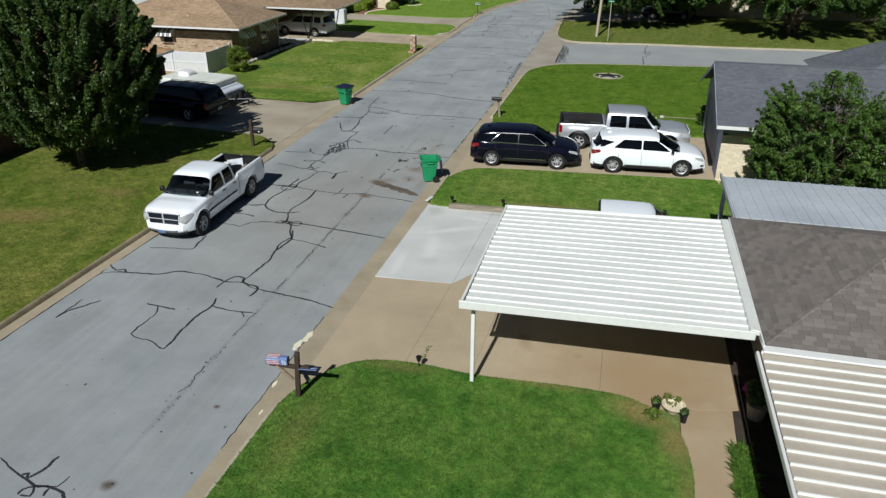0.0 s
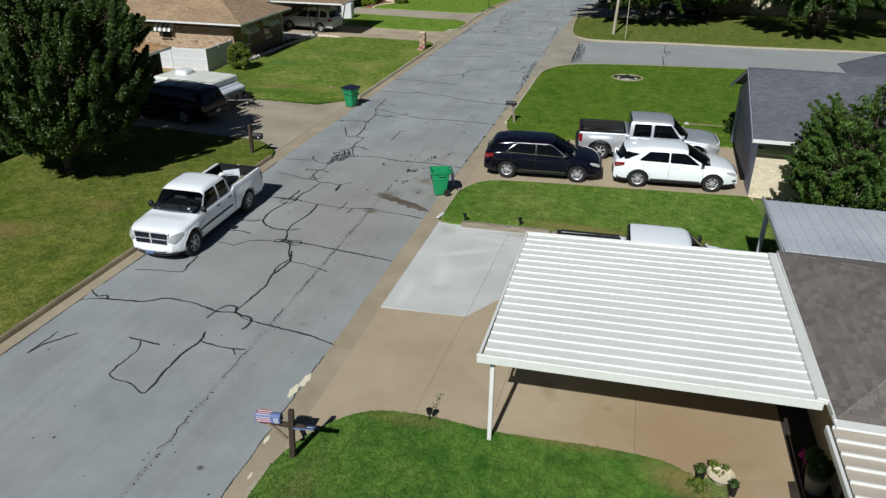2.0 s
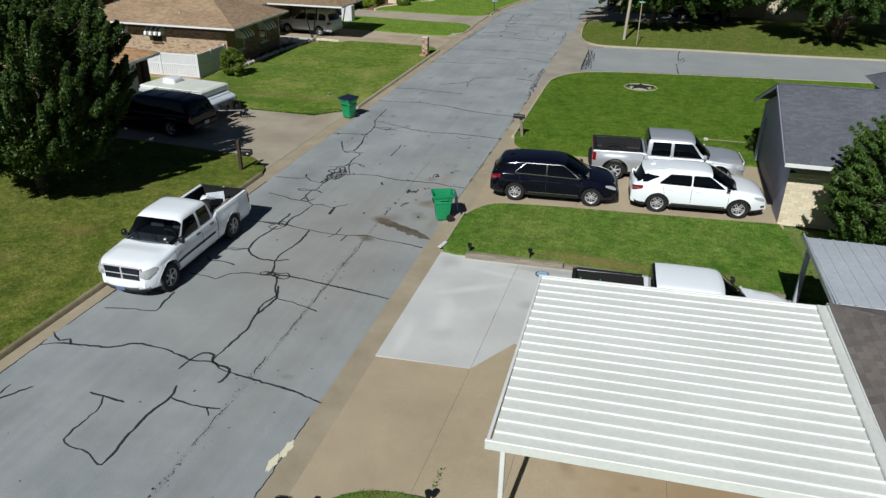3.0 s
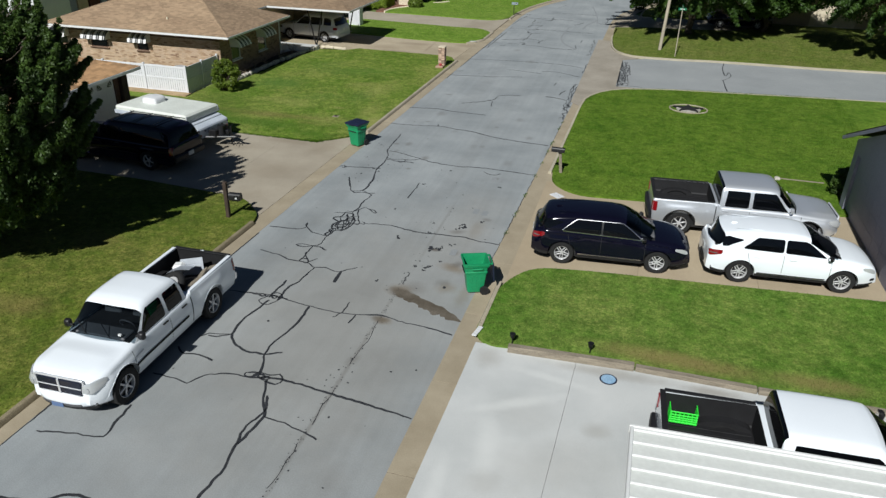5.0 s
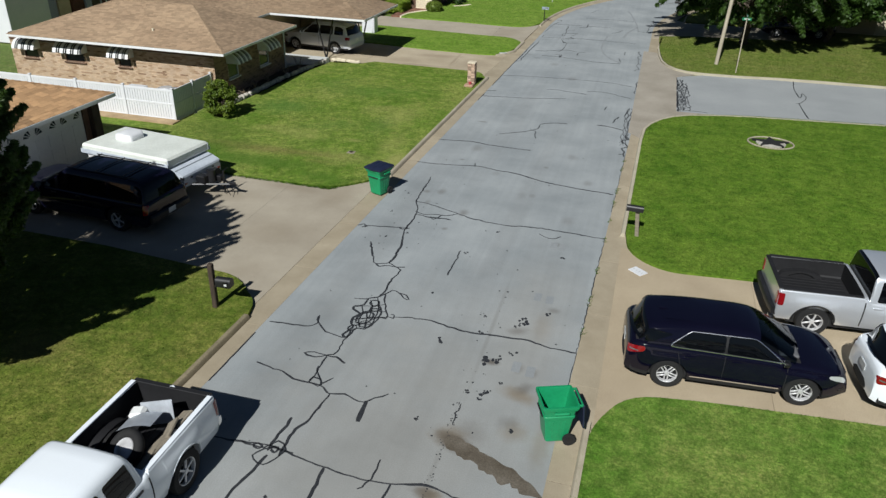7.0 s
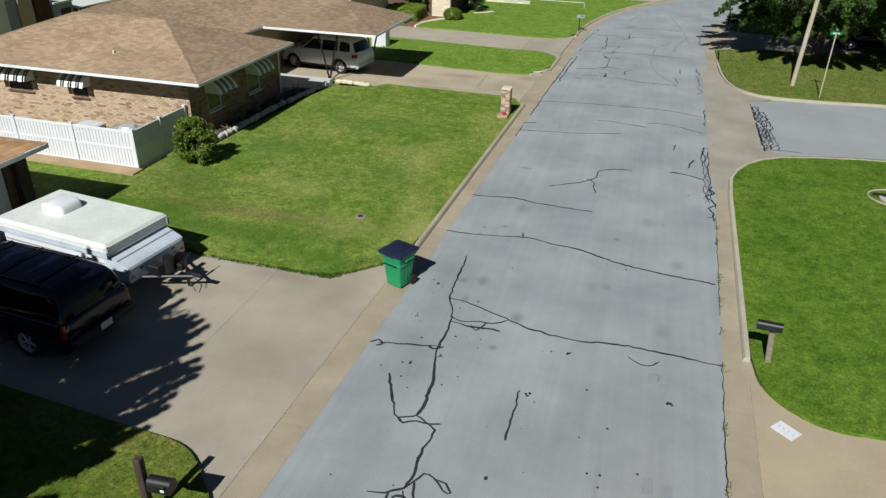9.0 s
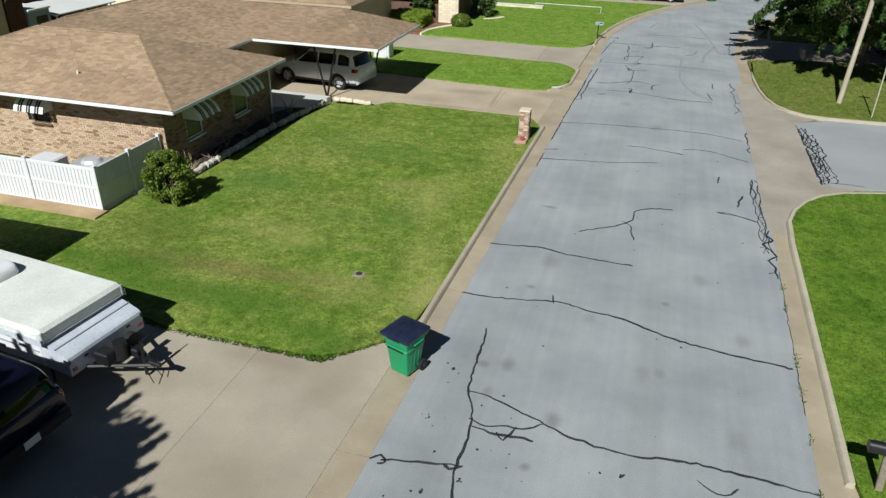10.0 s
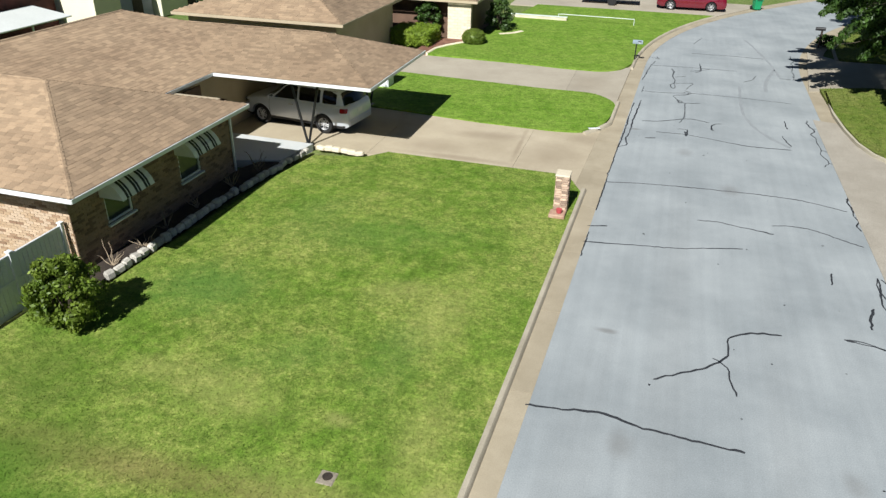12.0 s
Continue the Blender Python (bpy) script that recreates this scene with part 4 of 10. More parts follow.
def pl(x, pts):
    """Piecewise-linear profile."""
    return float(np.interp(x, [p[0] for p in pts], [p[1] for p in pts]))


# muddy run-off across the wheel path
wet = []
for side in (1, -1):
    run = np.linspace(0, 1, 26)
    for t in (run if side > 0 else run[::-1]):
        half = pl(t, [(0, 0.07), (0.05, 0.17), (0.15, 0.19), (0.4, 0.18), (0.65, 0.21), (0.85, 0.15), (1, 0.02)]) * (1 + (0.06 if side > 0 else 0.2) * math.sin(t * 31) + RNG.normal(0, 0.05 if side > 0 else 0.14))
        wet.append((lerp(-7.3, -5.22, t) + side * half * 0.42, lerp(23.8, 22.78, t) + side * half * 0.9))
mud = new("mud_streak", Build().prism(wet, -0.03, 0.004).mesh("mud_streak", M_MUD))
mud.parent = road
crack((-13.05, 14.23), (-12.73, 14.42), (-11.29, 14.63), (-10.81, 14.94), (-9.92, 14.93), (-9.07, 14.69), (-8.50, 14.76), (-8.04, 14.52), (-6.28, 14.27), (-5.31, 14.02))
crack((-13.14, 14.83), (-12.72, 14.54), (-12.51, 14.67), (-12.32, 14.45))
crack((-9.13, 14.28), (-9.07, 14.69), (-8.93, 15.03), (-8.61, 15.03), (-8.50, 14.76), (-7.96, 14.61), (-7.88, 14.28), (-7.95, 14.05))
crack((-8.54, 14.82), (-8.46, 15.72), (-8.39, 16.21), (-8.43, 16.53), (-8.51, 16.94), (-8.59, 17.58), (-8.44, 18.07), (-8.64, 18.60))
crack((-10.57, 12.97), (-10.19, 12.93), (-9.60, 12.86))
crack((-10.19, 12.93), (-10.01, 12.53), (-10.04, 11.92), (-10.05, 11.48), (-9.81, 11.34), (-9.36, 11.29), (-8.80, 11.05), (-8.84, 11.87), (-8.82, 12.73), (-8.71, 13.30), (-8.81, 13.71))
crack((-8.71, 13.30), (-8.21, 13.20), (-7.73, 13.19), (-7.41, 13.24))
crack((-7.73, 13.19), (-7.53, 12.96))
crack((-12.52, 12.72), (-12.56, 11.68), (-12.48, 12.08), (-11.96, 12.79))
crack((-9.78, 6.67), (-9.31, 6.45), (-8.82, 6.28), (-8.52, 6.16), (-8.16, 6.20), (-7.85, 6.14), (-7.72, 6.02))
crack((-8.99, 6.36), (-8.88, 6.42), (-8.81, 6.31), (-8.67, 6.57), (-8.63, 6.99))
crack((-8.52, 6.16), (-8.07, 6.25), (-8.02, 6.55))
crack((-8.67, 5.89), (-8.67, 6.03), (-8.50, 6.13), (-8.41, 5.91), (-8.61, 5.89))
crack((-8.19, 6.16), (-8.16, 5.97))
crack((-12.66, 16.22), (-11.91, 16.36), (-11.23, 16.45), (-11.26, 16.78), (-11.32, 17.48))
crack((-11.55, 18.60), (-10.83, 18.54), (-10.59, 18.48), (-10.36, 18.86), (-9.82, 19.08), (-9.29, 19.09), (-8.95, 19.20), (-8.43, 19.20), (-7.48, 19.09), (-6.69, 18.98), (-5.93, 18.87), (-5.31, 18.77))
crack((-9.29, 19.09), (-9.22, 19.34), (-8.93, 19.29), (-8.72, 19.39), (-8.56, 19.22), (-8.65, 19.01), (-8.94, 19.05))
crack((-8.90, 19.11), (-8.63, 18.40), (-8.37, 17.95), (-8.42, 17.50), (-8.50, 17.01))
crack((-8.37, 17.95), (-7.76, 17.85), (-7.36, 17.74), (-7.00, 17.60))
crack((-9.43, 19.99), (-9.29, 19.67), (-9.16, 19.23))
crack((-9.43, 19.99), (-9.92, 19.99), (-10.37, 20.22), (-10.62, 20.55), (-10.69, 21.23), (-10.59, 21.76), (-10.50, 22.32))
crack((-11.35, 20.21), (-11.19, 20.42), (-10.91, 20.46), (-10.62, 20.55), (-10.92, 20.34), (-11.16, 20.34))
crack((-11.60, 19.70), (-11.31, 19.47), (-10.92, 19.53), (-10.49, 19.41))
crack((-9.43, 19.99), (-9.05, 20.19))
crack((-9.43, 19.99), (-9.46, 20.45), (-9.33, 21.05), (-9.27, 21.54), (-9.32, 22.33))
crack((-11.79, 22.47), (-11.16, 22.52), (-10.55, 22.57), (-10.02, 22.46), (-9.35, 22.35), (-8.55, 22.26), (-7.97, 22.31), (-7.29, 22.47), (-6.67, 22.34), (-5.93, 22.25), (-5.27, 22.11))
crack((-11.16, 22.52), (-10.66, 22.48), (-10.47, 22.74), (-10.21, 22.54), (-10.45, 22.07), (-10.77, 22.23), (-10.53, 22.53), (-10.04, 22.51))
crack((-10.56, 22.43), (-10.56, 22.91), (-10.53, 23.44))
crack((-8.52, 22.02), (-8.35, 22.32), (-8.36, 22.84))
crack((-8.01, 21.86), (-7.97, 22.31))
crack((-12.50, 38.39), (-11.76, 38.40), (-11.00, 38.52), (-10.10, 38.69), (-9.31, 38.49), (-8.56, 38.40), (-7.97, 38.14), (-7.25, 37.86), (-6.57, 37.75), (-6.03, 37.66), (-4.91, 37.55))
crack((-10.30, 38.95), (-10.23, 38.58))
crack((-12.44, 41.20), (-11.74, 41.27), (-11.07, 41.41), (-10.35, 41.24), (-9.49, 41.17), (-8.48, 41.12))
crack((-10.13, 42.75), (-9.66, 43.09), (-9.10, 43.47), (-8.64, 44.07), (-8.61, 44.72), (-8.12, 45.11), (-7.47, 45.21))
crack((-8.96, 43.86), (-8.68, 43.61), (-8.62, 43.09), (-8.54, 42.70))
crack((-6.13, 45.45), (-5.58, 45.39), (-4.97, 45.11))
crack((-5.95, 48.58), (-6.04, 47.96))
crack((-5.27, 47.06), (-5.43, 46.58), (-5.49, 46.08))
crack((-6.17, 45.47), (-5.77, 45.49), (-5.39, 45.29))
crack((-12.23, 48.34), (-11.37, 48.49), (-10.48, 48.65), (-9.74, 48.76), (-8.86, 49.05), (-8.05, 49.28))
crack((-12.24, 49.36), (-11.70, 49.54))
crack((-12.02, 52.83), (-10.69, 53.09), (-8.94, 53.26), (-7.57, 53.34), (-6.17, 53.27), (-4.88, 52.84))
crack((-9.21, 50.77), (-8.66, 50.84), (-8.20, 50.72), (-7.16, 50.50))
crack((-7.15, 51.07), (-6.64, 51.21), (-6.05, 51.14), (-5.38, 50.74), (-4.86, 50.45))
crack((3.77, 57.40), (3.55, 55.48), (3.59, 53.78), (3.87, 54.72), (3.90, 53.76), (3.44, 52.64), (3.25, 52.57))
crack((3.40, 52.63), (3.38, 51.34), (3.43, 49.90))


crack((-11.55, 37.03), (-11.48, 36.52), (-11.46, 35.49), (-11.38, 34.73), (-11.15, 34.17), (-11.09, 33.73), (-11.05, 33.05), (-11.06, 32.72), (-11.05, 32.39), (-10.84, 31.54), (-10.78, 30.75), (-10.83, 30.32))
crack((-10.83, 30.32), (-11.16, 30.16), (-11.34, 30.43), (-11.80, 31.43))
crack((-11.16, 30.16), (-11.02, 30.04), (-10.78, 30.17), (-10.50, 30.16), (-10.30, 30.22))
crack((-10.83, 30.32), (-10.59, 30.18), (-10.36, 30.02), (-10.40, 29.62), (-10.44, 29.23), (-10.39, 28.82), (-10.45, 28.47))
crack((-12.60, 32.37), (-12.44, 32.52), (-12.31, 32.37), (-12.43, 32.30))
crack((-12.40, 32.40), (-11.86, 32.52), (-11.32, 32.63), (-10.95, 32.69))
crack((-10.97, 32.68), (-11.17, 32.55), (-11.29, 32.64))
crack((-11.38, 34.73), (-10.93, 34.69), (-10.42, 34.49), (-9.75, 34.21), (-9.10, 33.97), (-8.15, 33.85), (-7.40, 33.96), (-6.71, 33.99), (-5.88, 33.94), (-4.91, 33.85))
crack((-11.16, 33.95), (-10.82, 33.82), (-10.55, 33.91), (-10.12, 33.95), (-9.75, 34.21))
crack((-11.06, 33.74), (-10.55, 33.66), (-10.06, 33.72), (-9.87, 33.68))
crack((-10.57, 33.72), (-10.41, 33.54), (-10.24, 33.97))
crack((-6.95, 33.59), (-6.73, 33.41), (-6.51, 33.36), (-6.27, 33.59), w=0.03)
crack((-9.03, 31.69), (-9.01, 31.13), (-9.03, 30.71), (-9.01, 30.15))
crack((-10.45, 28.47), (-10.34, 28.67), (-10.23, 28.89), (-10.03, 28.84), (-9.80, 28.61), (-9.65, 28.59), (-9.79, 28.78), (-10.00, 28.82))
crack((-11.05, 28.21), (-10.73, 28.27), (-10.45, 28.47))
crack((-10.68, 28.28), (-10.69, 27.99), (-10.88, 27.86), (-10.88, 27.71), (-10.64, 27.57), (-10.73, 27.34), (-10.70, 27.14), (-10.58, 26.97), (-10.60, 26.83), (-10.69, 26.55), (-10.56, 26.49), (-10.51, 26.80))
crack((-10.34, 28.67), (-10.21, 28.25), (-10.09, 27.96), (-9.93, 27.69), (-9.93, 27.53), (-10.10, 27.53), (-10.17, 27.10), (-10.28, 26.93), (-10.44, 26.92), (-10.56, 26.78))
crack((-10.86, 27.83), (-10.61, 27.95), (-10.39, 27.98), (-10.18, 28.15), w=0.04)
crack((-10.64, 27.57), (-10.47, 27.73), (-10.26, 27.80), (-10.02, 27.84), w=0.04)
crack((-10.72, 27.23), (-10.50, 27.35), (-10.31, 27.47), (-9.95, 27.58), w=0.04)
crack((-10.58, 26.97), (-10.41, 27.13), (-10.19, 27.16), w=0.04)
crack((-10.60, 28.24), (-10.44, 27.96), (-10.38, 27.66), (-10.38, 27.34), (-10.29, 26.97), w=0.04)
crack((-10.46, 28.40), (-10.32, 28.11), (-10.24, 27.81), (-10.21, 27.50), (-10.18, 27.20), w=0.04)
crack((-10.72, 27.92), (-10.56, 27.60), (-10.56, 27.29), (-10.41, 26.97), w=0.04)
crack((-9.94, 27.63), (-9.74, 27.59), (-9.77, 27.74), (-9.87, 27.76))
crack((-9.78, 27.64), (-9.32, 27.78), (-8.82, 27.80), (-8.45, 27.71), (-8.03, 27.60), (-7.59, 27.58), (-7.06, 27.64), (-6.74, 27.64), (-6.32, 27.68), (-5.88, 27.55), (-5.51, 27.52), (-5.12, 27.50), w=0.042)
crack((-12.65, 26.54), (-12.32, 26.58), (-12.02, 26.58), (-11.64, 26.64), (-11.48, 26.83), (-11.58, 27.17), (-11.56, 26.97), (-11.34, 26.73), (-11.14, 26.54), (-10.82, 26.47), (-10.54, 26.46))
crack((-10.59, 26.79), (-10.54, 26.46), (-10.58, 26.29), (-10.54, 25.85), (-10.70, 25.67), (-10.95, 25.51), (-11.25, 25.59), (-11.04, 25.69), (-10.64, 25.64), (-10.48, 25.66), (-10.19, 25.49))
crack((-10.70, 25.67), (-10.69, 25.28), (-10.66, 24.87), (-10.69, 24.62), (-10.44, 24.54), (-10.43, 24.70), (-10.68, 25.03), (-10.72, 25.22))
crack((-10.69, 24.62), (-10.67, 24.81), (-10.46, 24.77))
crack((-12.14, 24.94), (-11.77, 24.86), (-11.42, 24.80), (-11.07, 24.62), (-10.75, 24.60), (-10.43, 24.59), (-10.22, 24.46), (-10.09, 24.38))
crack((-10.43, 24.59), (-10.23, 24.91))
crack((-10.09, 24.38), (-9.78, 24.47), (-9.53, 24.37), (-9.28, 24.34), (-9.11, 24.54), (-8.87, 24.75))
crack((-9.24, 24.38), (-9.22, 24.10), (-9.18, 23.72), w=0.11)
crack((-10.09, 24.38), (-10.12, 23.89), (-10.18, 23.39), (-10.30, 23.15), (-10.31, 22.82), (-10.29, 22.64), (-10.27, 22.36))
crack((-10.32, 68.90), (-10.20, 68.27), (-10.25, 67.44), (-10.13, 66.70), (-10.16, 66.04), (-10.34, 65.73), (-10.18, 65.11), (-10.09, 65.48), (-10.20, 66.08), w=0.042)
crack((-10.14, 67.22), (-9.64, 67.61), w=0.042)
crack((-10.20, 66.08), (-9.34, 66.34), (-9.43, 65.87), (-9.61, 65.18), w=0.042)
crack((-9.66, 64.93), (-9.37, 64.57), (-9.60, 64.26), (-10.01, 64.03), (-10.15, 63.84), (-9.94, 63.27), (-9.76, 63.03), (-9.87, 62.82), (-9.99, 63.25), w=0.042)
crack((-9.78, 64.43), (-9.55, 64.74), (-9.49, 64.44), (-9.72, 64.13), w=0.042)
crack((-9.93, 62.97), (-9.65, 62.86), (-9.01, 63.09), w=0.042)
crack((-9.65, 62.86), (-9.64, 61.93), (-9.66, 60.77), (-9.84, 59.98), w=0.042)
crack((-11.29, 59.72), (-10.52, 59.99), (-9.69, 60.54), (-9.27, 60.62), (-8.70, 60.38), w=0.042)
crack((-8.21, 60.38), (-8.45, 60.30), (-8.61, 59.96), (-8.62, 59.54), (-8.52, 59.41), w=0.06)
crack((-10.69, 58.51), (-9.67, 58.57), (-8.60, 58.31), (-7.38, 57.97), (-5.88, 58.05), w=0.042)
crack((-9.93, 59.15), (-9.53, 59.16), (-9.57, 58.38), (-9.62, 58.92), w=0.042)
crack((-11.05, 57.67), (-10.69, 57.80), w=0.1)
crack((-11.51, 62.70), (-11.54, 61.65), (-11.60, 60.46), (-11.65, 59.52), (-11.67, 58.30), (-11.75, 57.30), (-11.67, 56.71), (-11.96, 56.31), w=0.042)
crack((-11.77, 62.18), (-11.83, 60.37), (-11.87, 58.23), (-11.96, 56.31), (-12.02, 54.34), (-12.07, 53.43), w=0.042)
crack((-11.54, 64.24), (-10.65, 64.24), (-9.49, 64.53), (-8.33, 64.59), (-6.97, 64.55), (-5.19, 64.34), w=0.035)
crack((-11.53, 64.02), (-11.52, 64.96), (-11.45, 64.98), w=0.042)
crack((-11.65, 66.15), (-11.57, 66.96), (-11.40, 68.96), (-11.19, 70.23), w=0.042)
crack((-11.43, 71.08), (-11.00, 70.80), (-11.16, 71.31), w=0.042)
crack((-11.35, 69.27), (-9.50, 69.50), (-7.17, 69.51), w=0.025)
crack((-8.96, 70.46), (-8.91, 69.03), (-9.17, 68.54), w=0.042)
crack((-9.43, 68.67), (-8.39, 69.51), w=0.042)
crack((-9.36, 72.84), (-8.52, 72.82), (-7.13, 72.89), (-5.64, 72.81), w=0.042)
crack((-8.74, 77.30), (-9.03, 76.18), (-9.21, 75.36), w=0.042)
crack((-6.02, 59.63), (-5.97, 59.17), (-5.83, 58.45), w=0.042)
crack((-5.74, 61.61), (-5.75, 60.56), w=0.042)
crack((-6.32, 68.89), (-6.53, 68.02), (-6.97, 67.46), w=0.042)
crack((-5.23, 68.76), (-4.71, 68.69), w=0.042)


def mesh_of_cracks(x0, y0, x1, y1, wide, n, w=0.042):
    """Alligator cracking sealed in small round loops along a line."""
    for k in range(n):
        t = k / n
        cx, cy = x0 + (x1 - x0) * t + RNG.normal(0, wide * 0.3), y0 + (y1 - y0) * t
        r, long = RNG.uniform(0.5, 1.0) * wide * 0.55, RNG.uniform(1.0, 1.9)
        a0, tilt = RNG.uniform(0, 6.28), math.atan2(y1 - y0, x1 - x0) + RNG.normal(0, 0.4)
        loop = []
        for a in np.linspace(0, 6.2832, 9):
            u, v = long * r * math.cos(a0 + a) * RNG.uniform(0.85, 1.12), r * math.sin(a0 + a) * RNG.uniform(0.85, 1.12)
            loop.append((cx + u * math.cos(tilt) - v * math.sin(tilt), cy + u * math.sin(tilt) + v * math.cos(tilt)))
        crack(*loop, w=w, jog=0.008)


def zigzag(x0, y0, x1, y1, amp, n, w=0.035):
    """A ragged edge crack with short side spurs."""
    pts = [(lerp(x0, x1, i / n) + RNG.normal(0, amp), lerp(y0, y1, i / n)) for i in range(n + 1)]
    crack(*pts, w=w)
    for p in pts[1::3]:
        crack(p, (p[0] + RNG.normal(0, amp * 2.2), p[1] + RNG.normal(0, 0.25)), w=w * 0.8)


def net(x0, y0, x1, y1, wide, n, w=0.04):
    """A web of edge cracks: wandering strands with short ties between them."""
    strands = []
    for k in (-1, 0, 1):
        pts = [(lerp(x0, x1, i / n) + k * wide * 0.36 + RNG.normal(0, wide * 0.13), lerp(y0, y1, i / n) + RNG.normal(0, 0.05)) for i in range(n + 1)]
        strands.append(pts)
        cut = int(RNG.uniform(0, n * 0.25)) if k else 0
        crack(*pts[cut:len(pts) - (cut // 2)], w=w, jog=0.012)
    for i in range(n):
        a, b = strands[int(RNG.uniform(0, 2))], strands[1 + int(RNG.uniform(0, 2))]
        if a is not b:
            crack(a[i], b[min(n, i + int(RNG.uniform(0, 2.9)))], w=w * 0.85, jog=0.01)


mesh_of_cracks(-10.6, 26.9, -10.1, 28.4, 0.34, 6)
mesh_of_cracks(-9.3, 19.2, -8.6, 19.15, 0.2, 3)
mesh_of_cracks(-10.7, 22.5, -10.2, 22.5, 0.18, 2)
zigzag(-4.85, 41.6, -4.72, 44.6, 0.05, 9, 0.045)
zigzag(-4.85, 56.6, -4.8, 62.0, 0.07, 12)
zigzag(-4.72, 51.5, -4.66, 54.3, 0.05, 8)
zigzag(-4.6, 68.6, -4.15, 74.0, 0.06, 9)
net(-2.45, 49.1, -2.42, 55.4, 0.34, 30)
net(-2.25, 49.3, -2.2, 54.6, 0.4, 20)
crack((-2.3, 49.25), (-1.7, 49.3), (-1.2, 49.25))
net(-4.9, 43.0, -4.88, 48.7, 0.3, 16, 0.03)
zigzag(-2.6, 49.0, -2.56, 55.8, 0.04, 22, 0.09)
for y0, y1 in ((5, 14.5), (15.2, 17.5), (24, 26), (47.5, 49), (50.5, 53.5)):
    crack(*[(asphalt_l(y) + 0.02, y) for y in np.linspace(y0, y1, 9)], w=0.035)
for y0, y1 in ((8, 13.5), (26, 34), (36, 42)):
    crack(*[(asphalt_r(y) - 0.01, y) for y in np.linspace(y0, y1, 9)], w=0.022)
# the thin seam along the wheel path, open only here and there
for y0, y1 in ((9.5, 10.6), (12.0, 13.4), (14.6, 15.3), (16.1, 17.4), (18.0, 19.3), (20.2, 22.2), (24.2, 24.9)):
    crack(*[(-7.42 + 0.006 * y + RNG.normal(0, 0.02), y) for y in np.linspace(y0, y1, 6)], w=0.02)


def specks(n, x0, x1, y0, y1, r0, r1, label):
    """Tar drips and grit on the asphalt, as one scatter."""
    b = Build()
    for _ in range(n):
        x, y, r = RNG.uniform(x0, x1), RNG.uniform(y0, y1), RNG.uniform(r0, r1) * RNG.uniform(0.4, 1)
        b.add([(x + r * RNG.uniform(0.6, 1.3) * math.cos(t), y + r * RNG.uniform(0.6, 1.5) * math.sin(t), 0.003) for t in (0, 1.05, 2.1, 3.15, 4.2, 5.25)], [(0, 1, 2, 3, 4, 5)])
    ob = new("tar_specks", b.mesh("tar_specks", M_TAR))
    ob.parent = road
    tagged(ob, label, kind="stuff")


specks(420, -7.385, -7.255, 8, 25, 0.006, 0.024, "dark grit along the seam")
specks(90, -7.7, -7.0, 3, 30, 0.008, 0.04, "dark tar specks along the seam")
specks(130, -12.2, -5.4, 4, 60, 0.01, 0.045, "scattered dark tar specks")
for x, y, r in ((-7.04, 26.56, 0.16), (-7.14, 26.56, 0.07), (-6.88, 26.64, 0.06), (-6.80, 26.71, 0.06), (-6.58, 28.55, 0.09), (-6.53, 28.40, 0.09), (-6.61, 28.27, 0.06), (-6.70, 28.16, 0.05), (-6.95, 25.17, 0.05), (-6.89, 25.42, 0.07), (-6.82, 25.47, 0.05), (-6.94, 25.32, 0.05), (-7.25, 25.33, 0.05), (-6.59, 27.00, 0.05), (-6.48, 27.07, 0.05), (-6.03, 28.98, 0.07), (-6.04, 32.18, 0.06), (-8.24, 33.26, 0.05), (-8.35, 27.00, 0.07), (-7.48, 27.66, 0.07), (-7.53, 28.42, 0.04), (-8.03, 24.19, 0.05), (-6.07, 24.38, 0.05), (-6.61, 25.83, 0.05), (-8.85, 31.60, 0.05), (-10.93, 32.34, 0.04), (-11.50, 31.93, 0.04), (-11.92, 33.74, 0.04)):
    blot = Build()
    for k in range(5):
        u, v, q = x + RNG.normal(0, r * 0.5), y + RNG.normal(0, r * 0.6), r * RNG.uniform(0.3, 0.62)
        blot.prism([(u + q * RNG.uniform(0.7, 1.25) * math.cos(t), v + q * RNG.uniform(0.8, 1.5) * math.sin(t)) for t in np.linspace(0, 5.6, 9)], -0.02, 0.003 + 0.0004 * k)
    spot = new("oil_spot", blot.mesh("oil_spot", M_TAR))
    spot.parent = road
specks(22, -12.3, -10.2, 31, 36, 0.015, 0.06, "dark oil drips near the kerb")
M_MARK = surf("tyre_mark", (0.215, 0.23, 0.24), (0.25, 0.265, 0.272), 2, 40, 0.9, 0.1, fine_amount=0.2)
for pts in (((-7.2, 66.5), (-7.3, 64.0), (-7.3, 62.2), (-7.0, 60.4), (-6.5, 59.2), (-5.9, 58.3)), ((-6.3, 77.5), (-5.94, 75.5), (-5.4, 71.6), (-5.2, 68.7)), ((-5.3, 70.5), (-5.9, 68.0), (-6.1, 66.0))):
    mk = crack(*pts, w=0.12)
    mk.data.materials[0] = M_MARK
    mk.name = "tyre_mark"
# damp prints left by a parked wheel
for x, y in ((-6.39, 29.77), (-6.06, 29.70), (-6.38, 26.54), (-6.04, 26.45), (-6.39, 32.91), (-6.13, 32.87)):
    mk = new("tyre_print", Build().prism(rounded([(x - 0.1, y - 0.2), (x + 0.1, y - 0.2), (x + 0.1, y + 0.2), (x - 0.1, y + 0.2)], 0.04), -0.02, 0.0025).mesh("tyre_print", M_MARK))
    mk.parent = road

# ---- houses ----


